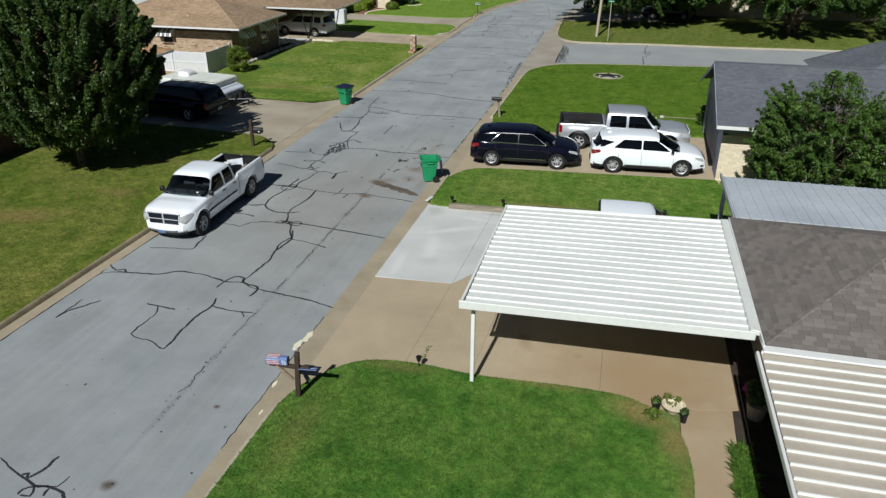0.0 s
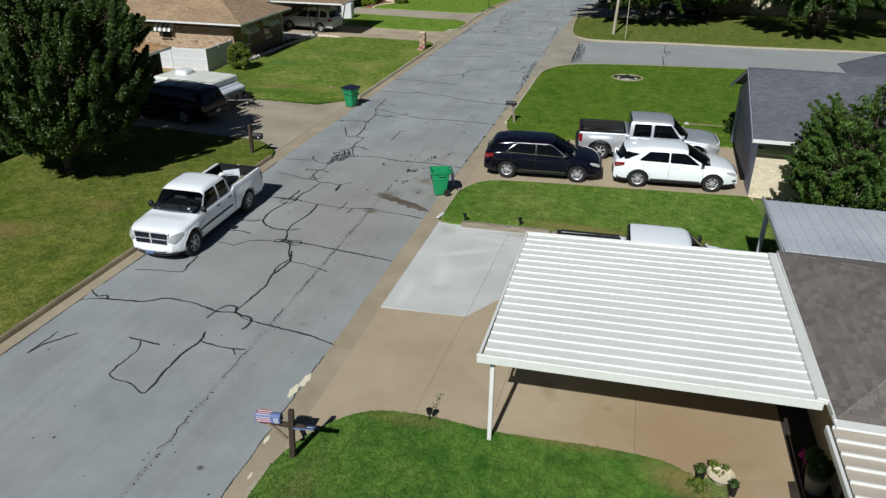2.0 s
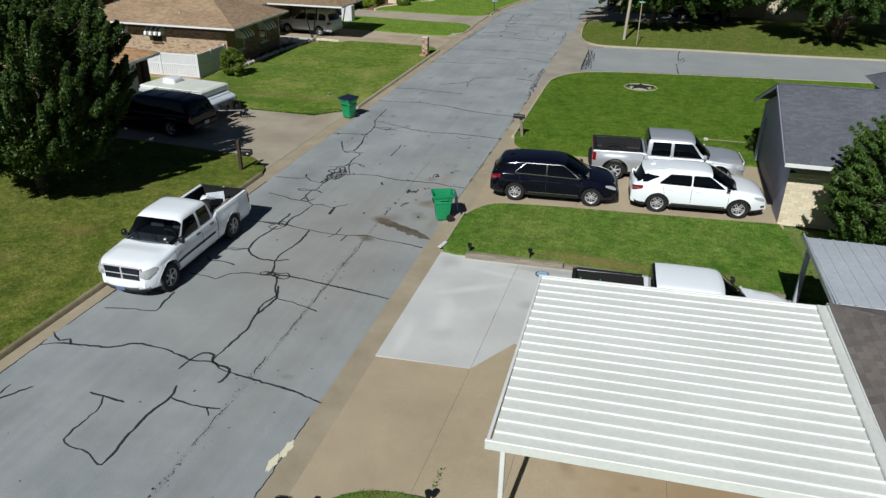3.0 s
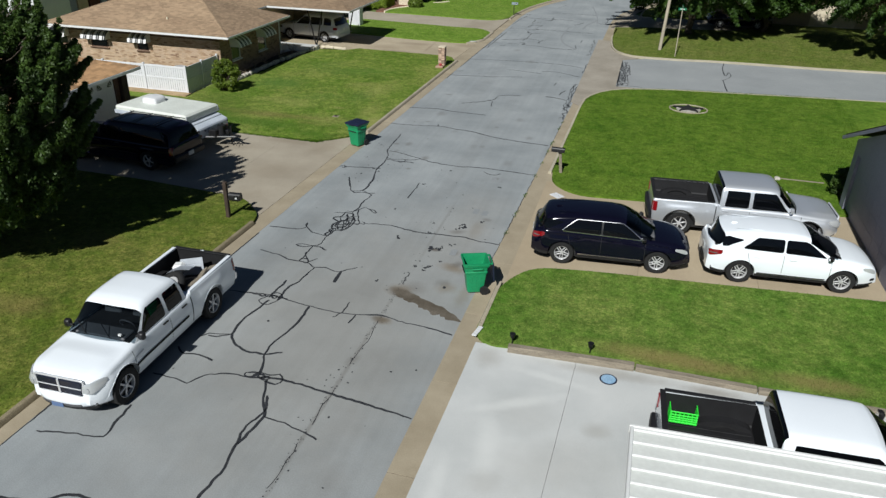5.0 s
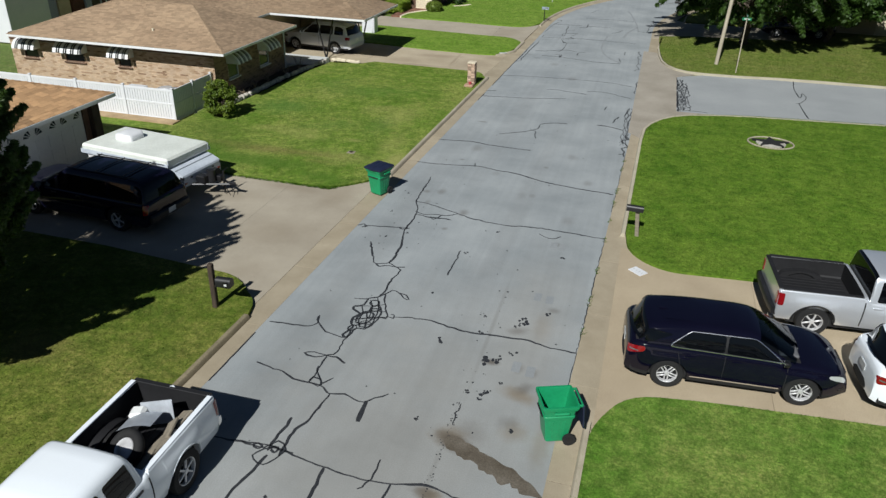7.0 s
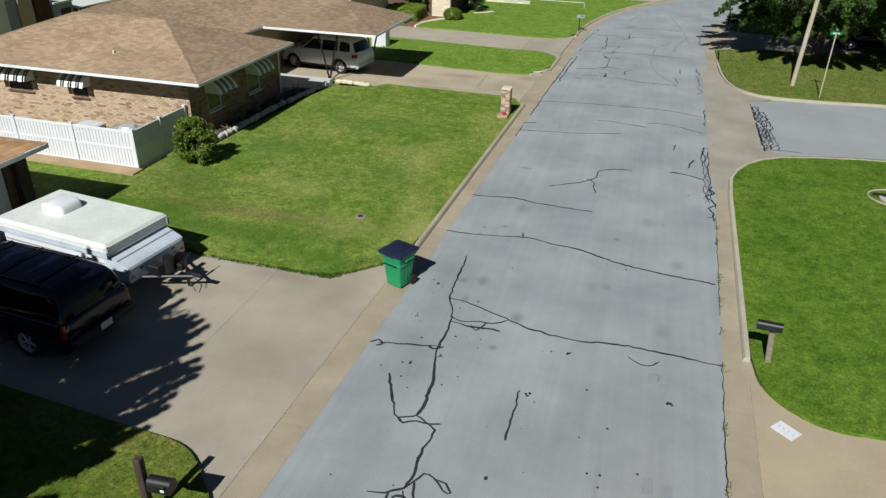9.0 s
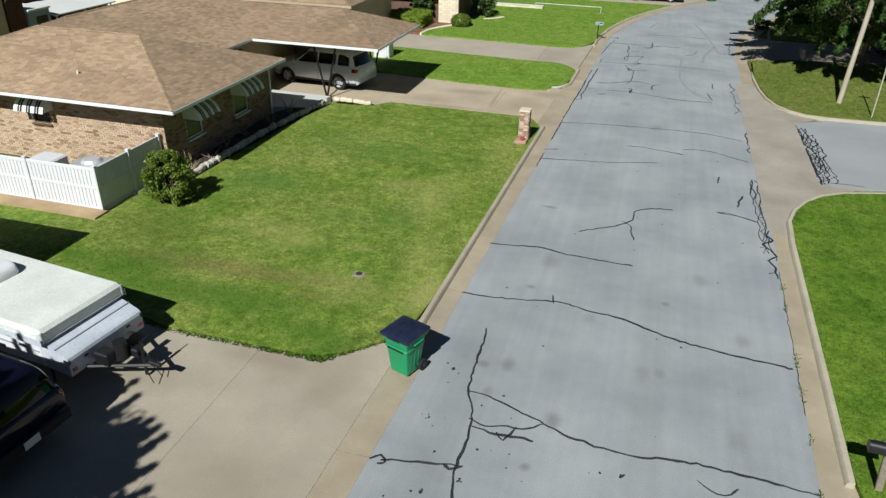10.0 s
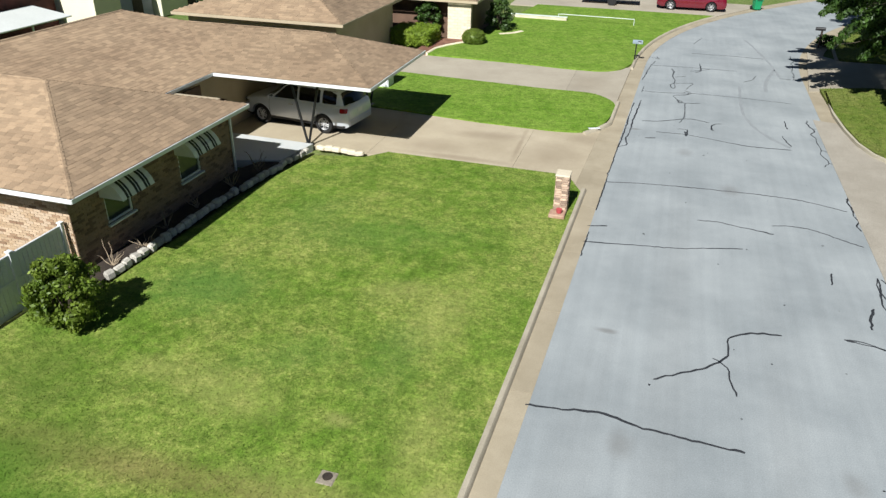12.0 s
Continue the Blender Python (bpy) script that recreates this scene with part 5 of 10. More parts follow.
def shingles(roof, poly, material, w=0.30, e=0.15, pieces=None):
    """Courses of shingles on one flat slope. poly: corners, the eave first; pieces: a test on the place that picks single shingles."""
    P = [Vector(p) for p in poly]
    u = (P[1] - P[0]).normalized()
    nrm = (P[1] - P[0]).cross(P[2] - P[0]).normalized()
    if nrm.z < 0:
        nrm = -nrm
    v = nrm.cross(u)
    if v.z < 0:
        v = -v
    uv = [((p - P[0]).dot(u), (p - P[0]).dot(v)) for p in P]
    top = max(q[1] for q in uv)
    frame_m = Matrix((u, v, nrm)).transposed().to_4x4()
    one = None
    rest = Build()
    row = 0
    while row * e < top - 0.04:
        v0 = row * e
        vm = v0 + e * 0.5
        hits = []
        for (a, b), (c, d) in zip(uv, uv[1:] + uv[:1]):
            if (b <= vm) != (d <= vm):
                hits.append(a + (c - a) * (vm - b) / (d - b))
        row += 1
        if len(hits) < 2:
            continue
        lo, hi = min(hits), max(hits)
        x = lo - RNG.uniform(0, w)
        while x < hi:
            a, b = max(x, lo), min(x + w - 0.004, hi)
            if b - a > 0.03:
                o = P[0] + u * ((a + b) / 2) + v * v0
                lift = 0.009 + RNG.uniform(0, 0.004)
                h = (b - a) / 2
                vs = [(-h, 0, lift), (h, 0, lift), (h, e + 0.02, 0.006), (-h, e + 0.02, 0.006), (-h, 0, 0), (h, 0, 0)]
                fs = [(0, 1, 2, 3), (4, 5, 1, 0), (5, 2, 1), (4, 0, 3)]
                if pieces and x >= lo and x + w <= hi and pieces(o):
                    if one is None:
                        one = Build().add(vs, fs).mesh("shingle", material)
                    ob = new("shingle", one)
                    ob.parent = roof
                    ob.matrix_local = Matrix.Translation(o) @ frame_m @ Matrix.Diagonal((1, 1, RNG.uniform(0.85, 1.3), 1))
                else:
                    rest.add(vs, fs, Matrix.Translation(o) @ frame_m)
            x += w
    if rest.v:
        ob = new("shingles", rest.mesh("shingles", material, clean=False))
        ob.parent = roof
        ob["kind"] = "stuff"


def caps(roof, p, q, material, w=0.15, step=0.2):
    """Folded cap shingles along a hip or ridge."""
    p, q = Vector(p), Vector(q)
    d = (q - p).normalized()
    s = Vector((-d.y, d.x, 0)).normalized()
    b = Build()
    n = int((q - p).length / step)
    for i in range(n):
        c = p + d * (i * step)
        e2 = c + d * (step + 0.03)
        lo = Vector((0, 0, 0.024 - w * 0.14))
        b.add([c + s * w / 2 + lo, c + Vector((0, 0, 0.022)), c - s * w / 2 + lo, e2 + s * w / 2 + lo - Vector((0, 0, 0.012)), e2 + Vector((0, 0, 0.016)), e2 - s * w / 2 + lo - Vector((0, 0, 0.012))],
              [(0, 1, 4, 3), (1, 2, 5, 4)])
    ob = new("hip_capping", b.mesh("hip_capping", material, clean=False))
    ob.parent = roof
    ob["kind"] = "stuff"


def fascia(house, pts, z, material, h=0.135, t=0.03, closed=False, name="fascia"):
    for p, q in zip(pts, pts[1:] + (pts[:1] if closed else [])):
        p, q = Vector((*p, z)), Vector((*q, z))
        d = (q - p)
        m = Matrix.Translation((p + q) / 2) @ Matrix.Rotation(math.atan2(d.y, d.x), 4, "Z")
        part(name, Build().cbox((0, 0, 0), (d.length, t, h), 0.006, m), material, house)


def hip_box(x0, x1, y0, y1, z, pitch, axis, west=True, east=True, south=True, north=True):
    """Corners and ridge of a hip roof over a rectangle; a False end is a gable."""
    if axis == "x":
        r = (y1 - y0) / 2
        a, b = (x0 + r if west else x0), (x1 - r if east else x1)
        zr = z + r * pitch
        A, B = (a, (y0 + y1) / 2, zr), (b, (y0 + y1) / 2, zr)
        slopes = {"south": [(x0, y0, z), (x1, y0, z), B, A], "north": [(x1, y1, z), (x0, y1, z), A, B]}
        slopes["west"] = [(x0, y1, z), (x0, y0, z), A]
        slopes["east"] = [(x1, y0, z), (x1, y1, z), B]
    else:
        r = (x1 - x0) / 2
        a, b = (y0 + r if south else y0), (y1 - r if north else y1)
        zr = z + r * pitch
        A, B = ((x0 + x1) / 2, a, zr), ((x0 + x1) / 2, b, zr)
        slopes = {"west": [(x0, y1, z), (x0, y0, z), A, B], "east": [(x1, y0, z), (x1, y1, z), B, A]}
        slopes["south"] = [(x0, y0, z), (x1, y0, z), A]
        slopes["north"] = [(x1, y1, z), (x0, y1, z), B]
    return slopes, A, B


def wall_box(c0, c1, z0, z1, thick, openings=()):
    """A wall in plan from c0 to c1 (its outer face to the right of that way), with openings (u0, u1, z0, z1) through it."""
    c0, c1 = Vector((*c0, 0)), Vector((*c1, 0))
    d = (c1 - c0)
    L = d.length
    d.normalize()
    m = Matrix.Translation(c0) @ Matrix.Rotation(math.atan2(d.y, d.x), 4, "Z")
    b = Build()
    us = sorted({0.0, L, *(o[0] for o in openings), *(o[1] for o in openings)})
    for a, e in zip(us, us[1:]):
        mid = (a + e) / 2
        spans = [(z0, z1)]
        for o in openings:
            if o[0] < mid < o[1]:
                spans = [s for lo, hi in spans for s in ((lo, min(hi, o[2])), (max(lo, o[3]), hi)) if s[1] - s[0] > 1e-3]
        for lo, hi in spans:
            b.box(((a + e) / 2, thick / 2, (lo + hi) / 2), (e - a, thick, hi - lo), m)
    return b, m, L


def bricks(wall, m, L, z0, z1, openings, material, pieces=None, bw=0.2, bh=0.062, joint=0.011, proud=0.012):
    one = None
    rest = Build()
    row, z = 0, z0
    while z + bh < z1:
        x = -(bw + joint) * (0.5 if row % 2 else 0.0)
        while x < L:
            a, b = max(0.0, x), min(L, x + bw)
            mid = (a + b) / 2
            ok = b - a > 0.04 and not any(o[0] - 0.02 < mid < o[1] + 0.02 and o[2] - 0.02 < z + bh / 2 < o[3] + 0.02 for o in openings)
            if ok:
                h, p = (b - a) / 2, -proud * RNG.uniform(0.7, 1.3)
                vs = [(-h, p, 0), (h, p, 0), (h, p, bh), (-h, p, bh), (-h, 0.01, 0), (h, 0.01, 0), (h, 0.01, bh), (-h, 0.01, bh)]
                fs = [(0, 1, 2, 3), (0, 4, 5, 1), (3, 2, 6, 7), (0, 3, 7, 4), (1, 5, 6, 2)]
                at = m @ Matrix.Translation((mid, 0, z))
                if pieces and b - a > bw - 1e-4 and pieces(at.translation):
                    if one is None:
                        one = Build().add(vs, fs).mesh("brick", material, clean=False)
                    ob = new("brick", one)
                    ob.parent = wall
                    ob.matrix_local = at
                else:
                    rest.add(vs, fs, at)
            x += bw + joint
        z += bh + joint
        row += 1
    ob = new("bricks", rest.mesh("bricks", material, clean=False))
    ob.parent = wall
    ob["kind"] = "stuff"


def window(house, m, u0, u1, z0, z1, mat_frame=None, cross=True):
    """A sash window set in its opening: frame, panes, sill. m: the wall's frame; outside is -y."""
    mf = mat_frame or M_WHITE
    f = 0.05
    b = Build()
    for cx, sx in ((u0 + f / 2, f), (u1 - f / 2, f)):
        b.cbox((cx, 0.05, (z0 + z1) / 2), (sx, 0.07, z1 - z0), 0.006, m)
    for cz in (z0 + f / 2, z1 - f / 2) + (((z0 + z1) / 2,) if cross else ()):
        b.cbox(((u0 + u1) / 2, 0.05, cz), (u1 - u0 - 2 * f, 0.06, f * (0.8 if cz == (z0 + z1) / 2 else 1)), 0.006, m)
    w = part("window", b, mf, house, "white sash window")
    panes = [(z0 + f, (z0 + z1) / 2 - f / 2), ((z0 + z1) / 2 + f / 2, z1 - f)] if cross else [(z0 + f, z1 - f)]
    for lo, hi in panes:
        part("pane", Build().box(((u0 + u1) / 2, 0.06, (lo + hi) / 2), (u1 - u0 - 2 * f, 0.008, hi - lo), m), M_WINDOW, w)
    part("sill", Build().cbox(((u0 + u1) / 2, -0.02, z0 - 0.03), (u1 - u0 + 0.1, 0.14, 0.05), 0.008, m), mf, w)
    return w


def awning(house, m, u0, u1, z, depth=0.55, drop=0.42, n=7):
    """A curved sheet-metal awning with pairs of dark stripes; each slat is a piece."""
    aw = part("awning", Build().tube((u0, -0.02, z), (u1, -0.02, z), 0.018, n=6, m=m), M_WHITE, house, "white metal awning with dark stripes")
    prof = [(-depth * math.sin(t * 1.35) / math.sin(1.35), -drop * (1 - math.cos(t * 1.35)) / (1 - math.cos(1.35))) for t in np.linspace(0, 1, 6)]
    w = (u1 - u0) / n
    for i in range(n):
        dark = i % 2 == 1
        a, e = u0 + i * w + 0.004, u0 + (i + 1) * w - 0.004
        up = 0.012 if i % 2 else 0.0
        stripes = ((a, e, M_WHITE),) if not dark else ((a, a + w * 0.4, M_BLACK), (a + w * 0.4, e - w * 0.4, M_WHITE), (e - w * 0.4, e, M_BLACK))
        for s0, s1, mt in stripes:
            b = Build().loft([[(s0, y, z + dz + up), (s1, y, z + dz + up), (s1, y, z + dz + up - 0.012), (s0, y, z + dz + up - 0.012)] for y, dz in prof])
            b.v = [tuple(m @ Vector(p)) for p in b.v]
            part("slat", b, mt, aw)
    for s in (u0 + 0.01, u1 - 0.01):
        b = Build().add([(s, 0, z)] + [(s, y, z + dz) for y, dz in prof] + [(s, -0.02, z - drop * 1.0)], [tuple(range(len(prof) + 2))], m)
        part("awning_side", b, M_WHITE, aw)
    return aw


# the brick ranch house with the long brown roof
EZ, PITCH = 2.65, 0.36
ranch = thing("house", "blond brick ranch house with brown shingle roof", "house")
sS, A1, B1 = hip_box(-34.2, -22.55, 41.6, 48.9, EZ, PITCH, "x")
sC, A2, B2 = hip_box(-34.2, -25.5, 41.6, 57.3, EZ, PITCH, "y")
sN, A3, B3 = hip_box(-33.0, -19.75, 51.65, 57.3, EZ, PITCH, "x")
deck = Build()
for s in (sS, sC, sN):
    for poly in s.values():
        deck.add(poly, [tuple(range(len(poly)))])
roofA = part("roof", deck, M_UNDER, ranch, "brown dimensional shingle hip roof")


shingles(roofA, sS["south"], M_SH_BROWN, 0.25, 0.125, lambda o: o.x > -25.6 and o.y < 43.2)
shingles(roofA, sS["east"], M_SH_BROWN, 0.25, 0.125, lambda o: o.y < 46.4 and o.x > -24.4)
shingles(roofA, sS["north"], M_SH_BROWN, 0.25, 0.125)
for s in ("east", "west", "north"):
    shingles(roofA, sC[s], M_SH_BROWN, 0.25, 0.125)
for s in ("south", "east", "north"):
    shingles(roofA, sN[s], M_SH_BROWN, 0.25, 0.125)
caps(roofA, A1, B1, M_SH_BROWN)
caps(roofA, A2, B2, M_SH_BROWN)
caps(roofA, A3, B3, M_SH_BROWN)
caps(roofA, (-22.55, 41.6, EZ), B1, M_SH_BROWN, 0.13, 0.15)
caps(roofA, (-34.2, 41.6, EZ), A1, M_SH_BROWN)
fascia(ranch, [(-34.2, 41.58), (-22.53, 41.58)], EZ - 0.06, M_WHITE, 0.11)
fascia(ranch, [(-22.53, 41.58), (-22.53, 48.92)], EZ - 0.06, M_WHITE, 0.11)
fascia(ranch, [(-22.53, 48.92), (-25.5, 48.92), (-25.5, 51.63), (-19.73, 51.63), (-19.73, 57.32), (-34.2, 57.32)], EZ - 0.06, M_WHITE, 0.11)
sof = Build().box((-28.4, 45.25, EZ - 0.12), (11.5, 7.2, 0.02)).box((-26.4, 54.5, EZ - 0.13), (13.2, 5.5, 0.02)).box((-29.9, 50, EZ - 0.14), (8.6, 15, 0.02))
part("soffit", sof, M_CREAM, ranch, "cream boarded soffit")
SO = [(0.74, 1.56, 1.36, 2.1), (3.13, 4.28, 1.36, 2.1), (6.17, 6.88, 1.36, 2.1)]          # from the west end
bw_, mS, LS = wall_box((-35.0 + 0.0, 42.5), (-23.65, 42.5), 0.0, 2.52, 0.22, [(a, b, c, d) for a, b, c, d in SO])
wallS = part("wall", bw_, M_MORTAR, ranch, "sunlit blond brick wall")
bricks(wallS, mS, LS, 0.05, 2.2, SO, M_BRICK, lambda p: p.x > -25.7 and 0.9 < p.z)
part("frieze", Build().cbox((LS / 2, -0.012, 2.36), (LS, 0.03, 0.3), 0.005, mS), M_TRIM, ranch, "brown frieze board")
EO = [(1.15, 2.1, 0.92, 1.98), (4.2, 5.2, 0.83, 1.9)]
bw_, mE, LE = wall_box((-23.65, 42.5), (-23.65, 49.5), 0.0, 2.52, 0.22, EO)
# the darker brick and mortar tones carry the shade of this east side
wallE = part("wall", bw_, M_MORTAR_SHADE, ranch, "brown brick front wall")
bricks(wallE, mE, LE, 0.05, 2.5, EO, M_BRICK_SHADE, lambda p: 43.2 < p.y < 45.4 and 0.3 < p.z < 1.9)
for o in SO:
    window(ranch, mS, *o, M_TRIM, cross=False)
    awning(ranch, mS, o[0] - 0.26, o[1] + 0.22, 2.3, 0.5, 0.42, 7 if o[1] - o[0] < 1 else 8)
for o in EO:
    window(ranch, mE, *o, cross=False)
    awning(ranch, mE, o[0] - 0.14, o[1] + 0.16, 2.22, 0.7, 0.5, 7)
part("downspout", Build().cbox((-23.6, 49.42, 1.25), (0.06, 0.08, 2.4), 0.01), M_WHITE, ranch, "white downspout")
for c0, c1 in (((-23.65, 49.5), (-26.2, 49.5)), ((-26.2, 49.5), (-26.2, 57.0)), ((-26.2, 57.0), (-35, 57.0)), ((-35, 57.0), (-35, 42.5))):
    w2, _, _ = wall_box(c0, c1, 0.0, 2.52, 0.2)
    part("wall", w2, M_TANWALL, ranch, "tan stucco wall inside the carport")
w2, _, _ = wall_box((-22.9, 57.1), (-26.2, 57.1), 0.0, 2.45, 0.2)
part("wall", w2, M_TANWALL, ranch, "tan stucco wall inside the carport")
part("door", Build().cbox((-25.97, 51.0, 1.2), (0.05, 0.95, 2.05), 0.01), M_TRIM, ranch, "brown entrance door")
vp = thing("roof_vent", "small pale roof vent pipe on the brown roof", "vent")
part("pipe", Build().tube((-26.9, 42.85, 2.95), (-26.9, 42.85, 3.22), 0.04), M_CREAM, vp)
part("flashing", Build().tube((-26.9, 42.8, 3.0), (-26.9, 42.83, 3.1), 0.1, 0.05), M_SH_BROWN, vp)


def v_post(x, y, along_x, spread=0.55, top=2.5, z0=0.07):
    t = thing("carport_post", "black iron V-shaped carport post", "post", group="carport posts")
    for s in (-1, 1):
        d = (s * spread, 0) if along_x else (0, s * spread)
        part("strut", Build().tube((x, y, z0), (x + d[0], y + d[1], top), 0.045, n=6), M_BLACK, t)
    part("base", Build().cbox((x, y, z0 + 0.04), (0.32, 0.32, 0.08), 0.01), M_BLACK, t)
    return t


v_post(-22.55, 52.55, True)
v_post(-22.3, 57.75, True)
cab = thing("storage_cabinet", "white corrugated storage cabinet by the carport", "cabinet")
part("body", Build().cbox((-22.9, 60.7, 0.72), (0.9, 0.7, 1.3), 0.02), M_VINYL, cab)
for i in range(9):
    part("rib", Build().cbox((-23.3 + i * 0.1, 60.34, 0.74), (0.03, 0.03, 1.22), 0.008), M_VINYL, cab)

# the gabled house past the east driveway
slate = thing("house", "blue-grey gabled house with slate-grey shingle roof", "house")
gS, gA, gB = hip_box(5.75, 26.0, 26.4, 34.7, 2.55, 0.39, "x", west=False, east=True)
dk = Build()
for k in ("south", "north", "east"):
    dk.add(gS[k], [tuple(range(len(gS[k])))])
h2, hA, hB = hip_box(11.7, 26, 33.5, 41.8, 2.3, 0.58, "x")
for k in ("west", "east", "north", "south"):
    dk.add(h2[k], [tuple(range(len(h2[k])))])
roofR = part("roof", dk, M_UNDERGREY, slate, "slate-grey shingle roof")
shingles(roofR, gS["south"], M_SH_SLATE, 0.22, 0.115, lambda o: o.x < 8.6 and o.y < 28.2)
shingles(roofR, h2["west"], M_SH_SLATE, 0.26, 0.14)
shingles(roofR, h2["south"], M_SH_SLATE, 0.26, 0.14)
caps(roofR, (11.7, 41.8, 2.3), hA, M_SH_SLATE)
caps(roofR, gA, gB, M_SH_SLATE)
fascia(slate, [(5.73, 26.38), (26, 26.38)], 2.49, M_WHITE)
for ya, za, yb, zb in ((26.4, 2.5, 30.55, 4.12), (30.55, 4.12, 34.7, 2.5)):
    L = math.hypot(yb - ya, zb - za)
    m = Matrix.Translation((5.74, (ya + yb) / 2, (za + zb) / 2)) @ Matrix.Rotation(math.atan2(zb - za, yb - ya), 4, "X")
    part("bargeboard", Build().cbox((0, 0, -0.06), (0.03, L, 0.12), 0.006, m), M_GREYWALL, slate)
wg, mW, LW = wall_box((6.12, 34.25), (6.12, 27.3), 0.0, 2.55, 0.2, [(0.5, 5.6, 0.03, 2.15)])
wg.add([(6.12, 27.3, 2.55), (6.12, 34.25, 2.55), (6.12, 30.6, 3.95)], [(0, 1, 2)])
part("wall", wg, M_GREYWALL, slate, "blue-grey boarded garage front")
gd = part("garage_door", Build().box((3.05, 0.13, 1.09), (5.1, 0.05, 2.12), mW), M_GREYWALL, slate, "blue-grey sectional garage door")
for r in range(4):
    for c in range(6):
        part("panel", Build().cbox((0.93 + c * 0.85, 0.105, 0.32 + r * 0.52), (0.76, 0.012, 0.44), 0.005, mW), M_GREYWALL, gd)
ws, mS2, LS2 = wall_box((6.12, 27.3), (26, 27.3), 0.0, 2.55, 0.22)
wst = part("wall", ws, M_MORTAR, slate, "cream stone south wall")
bricks(wst, mS2, 9.0, 0.0, 2.0, [], M_STONE, lambda p: p.x < 8.3 and p.z < 1.75, 0.26, 0.1, 0.008)
part("frieze", Build().cbox((LS2 / 2, -0.01, 2.28), (LS2, 0.03, 0.5), 0.005, mS2), M_GREYWALL, slate, "grey boarded band under the eave")
part("wall", Build().box((17.0, 37.5, 1.14), (9.8, 7.6, 2.28)), M_GREYWALL, slate)

# the near house: shingled hip roof, carport, two patio covers
near = thing("house", "near ranch house with grey-brown shingle roof", "house")
nS, nA, nB = hip_box(5.2, 22.0, 10.62, 17.0, 2.62, 0.36, "x")
dk = Build()
for poly in nS.values():
    dk.add(poly, [tuple(range(len(poly)))])
roofN = part("roof", dk, M_UNDERGREY, near, "worn grey-brown shingle hip roof")
shingles(roofN, nS["south"], M_SH_GREY, 0.22, 0.12, lambda o: o.x < 8.6 and o.y > 10.7)
shingles(roofN, nS["west"], M_SH_GREY, 0.22, 0.12, lambda o: 11.0 < o.y < 13.6)
shingles(roofN, nS["north"], M_SH_GREY, 0.24, 0.13)
caps(roofN, (5.2, 10.62, 2.62), nA, M_SH_GREY, 0.07, 0.13)
caps(roofN, (5.2, 17.0, 2.62), nA, M_SH_GREY)
caps(roofN, nA, nB, M_SH_GREY)
fascia(near, [(5.18, 17.02), (5.18, 10.6)], 2.56, M_WHITE)
w2, _, _ = wall_box((5.95, 16.4), (5.95, 11.2), 0.0, 2.55, 0.2)
w3, _, _ = wall_box((5.95, 11.2), (22, 11.2), 0.0, 2.55, 0.2)
w4, _, _ = wall_box((22, 16.4), (5.95, 16.4), 0.0, 2.55, 0.2)
for k in (w2, w3, w4):
    part("wall", k, M_TANWALL, near, "tan wall in deep shade")


def ribbed(name, x0, x1, y0, y1, z00, z01, z10, z11, rib_dir, pitch, material, parent, label, rh=0.045, rw=0.05, rib_mat=None, lead=0.2):
    """A ribbed sheet roof over a rectangle; z by corner (x0y0, x0y1, x1y0, x1y1); ribs are pieces."""
    def z(x, y):
        a, b = (x - x0) / (x1 - x0), (y - y0) / (y1 - y0)
        return (z00 * (1 - b) + z01 * b) * (1 - a) + (z10 * (1 - b) + z11 * b) * a
    cs = [(x0, y0), (x1, y0), (x1, y1), (x0, y1)]
    b = Build().add([(x, y, z(x, y)) for x, y in cs] + [(x, y, z(x, y) - 0.03) for x, y in cs], [(0, 1, 2, 3), (7, 6, 5, 4), (0, 4, 5, 1), (1, 5, 6, 2), (2, 6, 7, 3), (3, 7, 4, 0)])
    sheet = part(name, b, material, parent, label)
    span = (y1 - y0) if rib_dir == "x" else (x1 - x0)
    n = int(span / pitch)
    for i in range(n + 1):
        t = (i + lead) / (n + lead + 0.1)
        if rib_dir == "x":
            y = y0 + t * span
            ends = [(x0, y), (x1, y)]
            off = (0, rw)
        else:
            x = x0 + t * span
            ends = [(x, y0), (x, y1)]
            off = (rw, 0)
        rings = [[(x - off[0], y - off[1], z(x, y) - 0.012), (x - off[0] * 0.5, y - off[1] * 0.5, z(x, y) + rh), (x + off[0] * 0.5, y + off[1] * 0.5, z(x, y) + rh), (x + off[0], y + off[1], z(x, y) - 0.012)] for x, y in ends]
        part("rib", Build().loft(rings), rib_mat or material, sheet)
    return sheet


carport = thing("carport", "white ribbed metal carport over the driveway", "carport")
ribbed("roof_sheet", -0.93, 4.98, 11.12, 17.0, 2.44, 2.33, 2.56, 2.48, "x", 0.322, M_WHITEMETAL, carport, "white ribbed roof sheets", 0.03, 0.026, M_WHITE, 0.8)
part("gutter", Build().cbox((0, 0, 0), (0.2, 5.95, 0.12), 0.02, pose(5.08, 14.06, 2.54, -0.8, 0, 0)), M_WHITEMETAL, carport, "white box gutter along the house")
part("beam", Build().cbox((0, 0, 0), (6.13, 0.06, 0.2), 0.012, pose(2.03, 11.06, 2.475, 0, -1.15, 0)), M_WHITEMETAL, carport, "white front fascia beam")
part("beam", Build().cbox((0, 0, 0), (6.05, 0.06, 0.16), 0.012, pose(2.05, 17.04, 2.365, 0, -1.45, 0)), M_WHITE, carport)
part("edge_trim", Build().cbox((0, 0, 0), (0.06, 5.92, 0.13), 0.012, pose(-0.96, 14.05, 2.365, -1.05, 0, -0.6)), M_WHITE, carport)
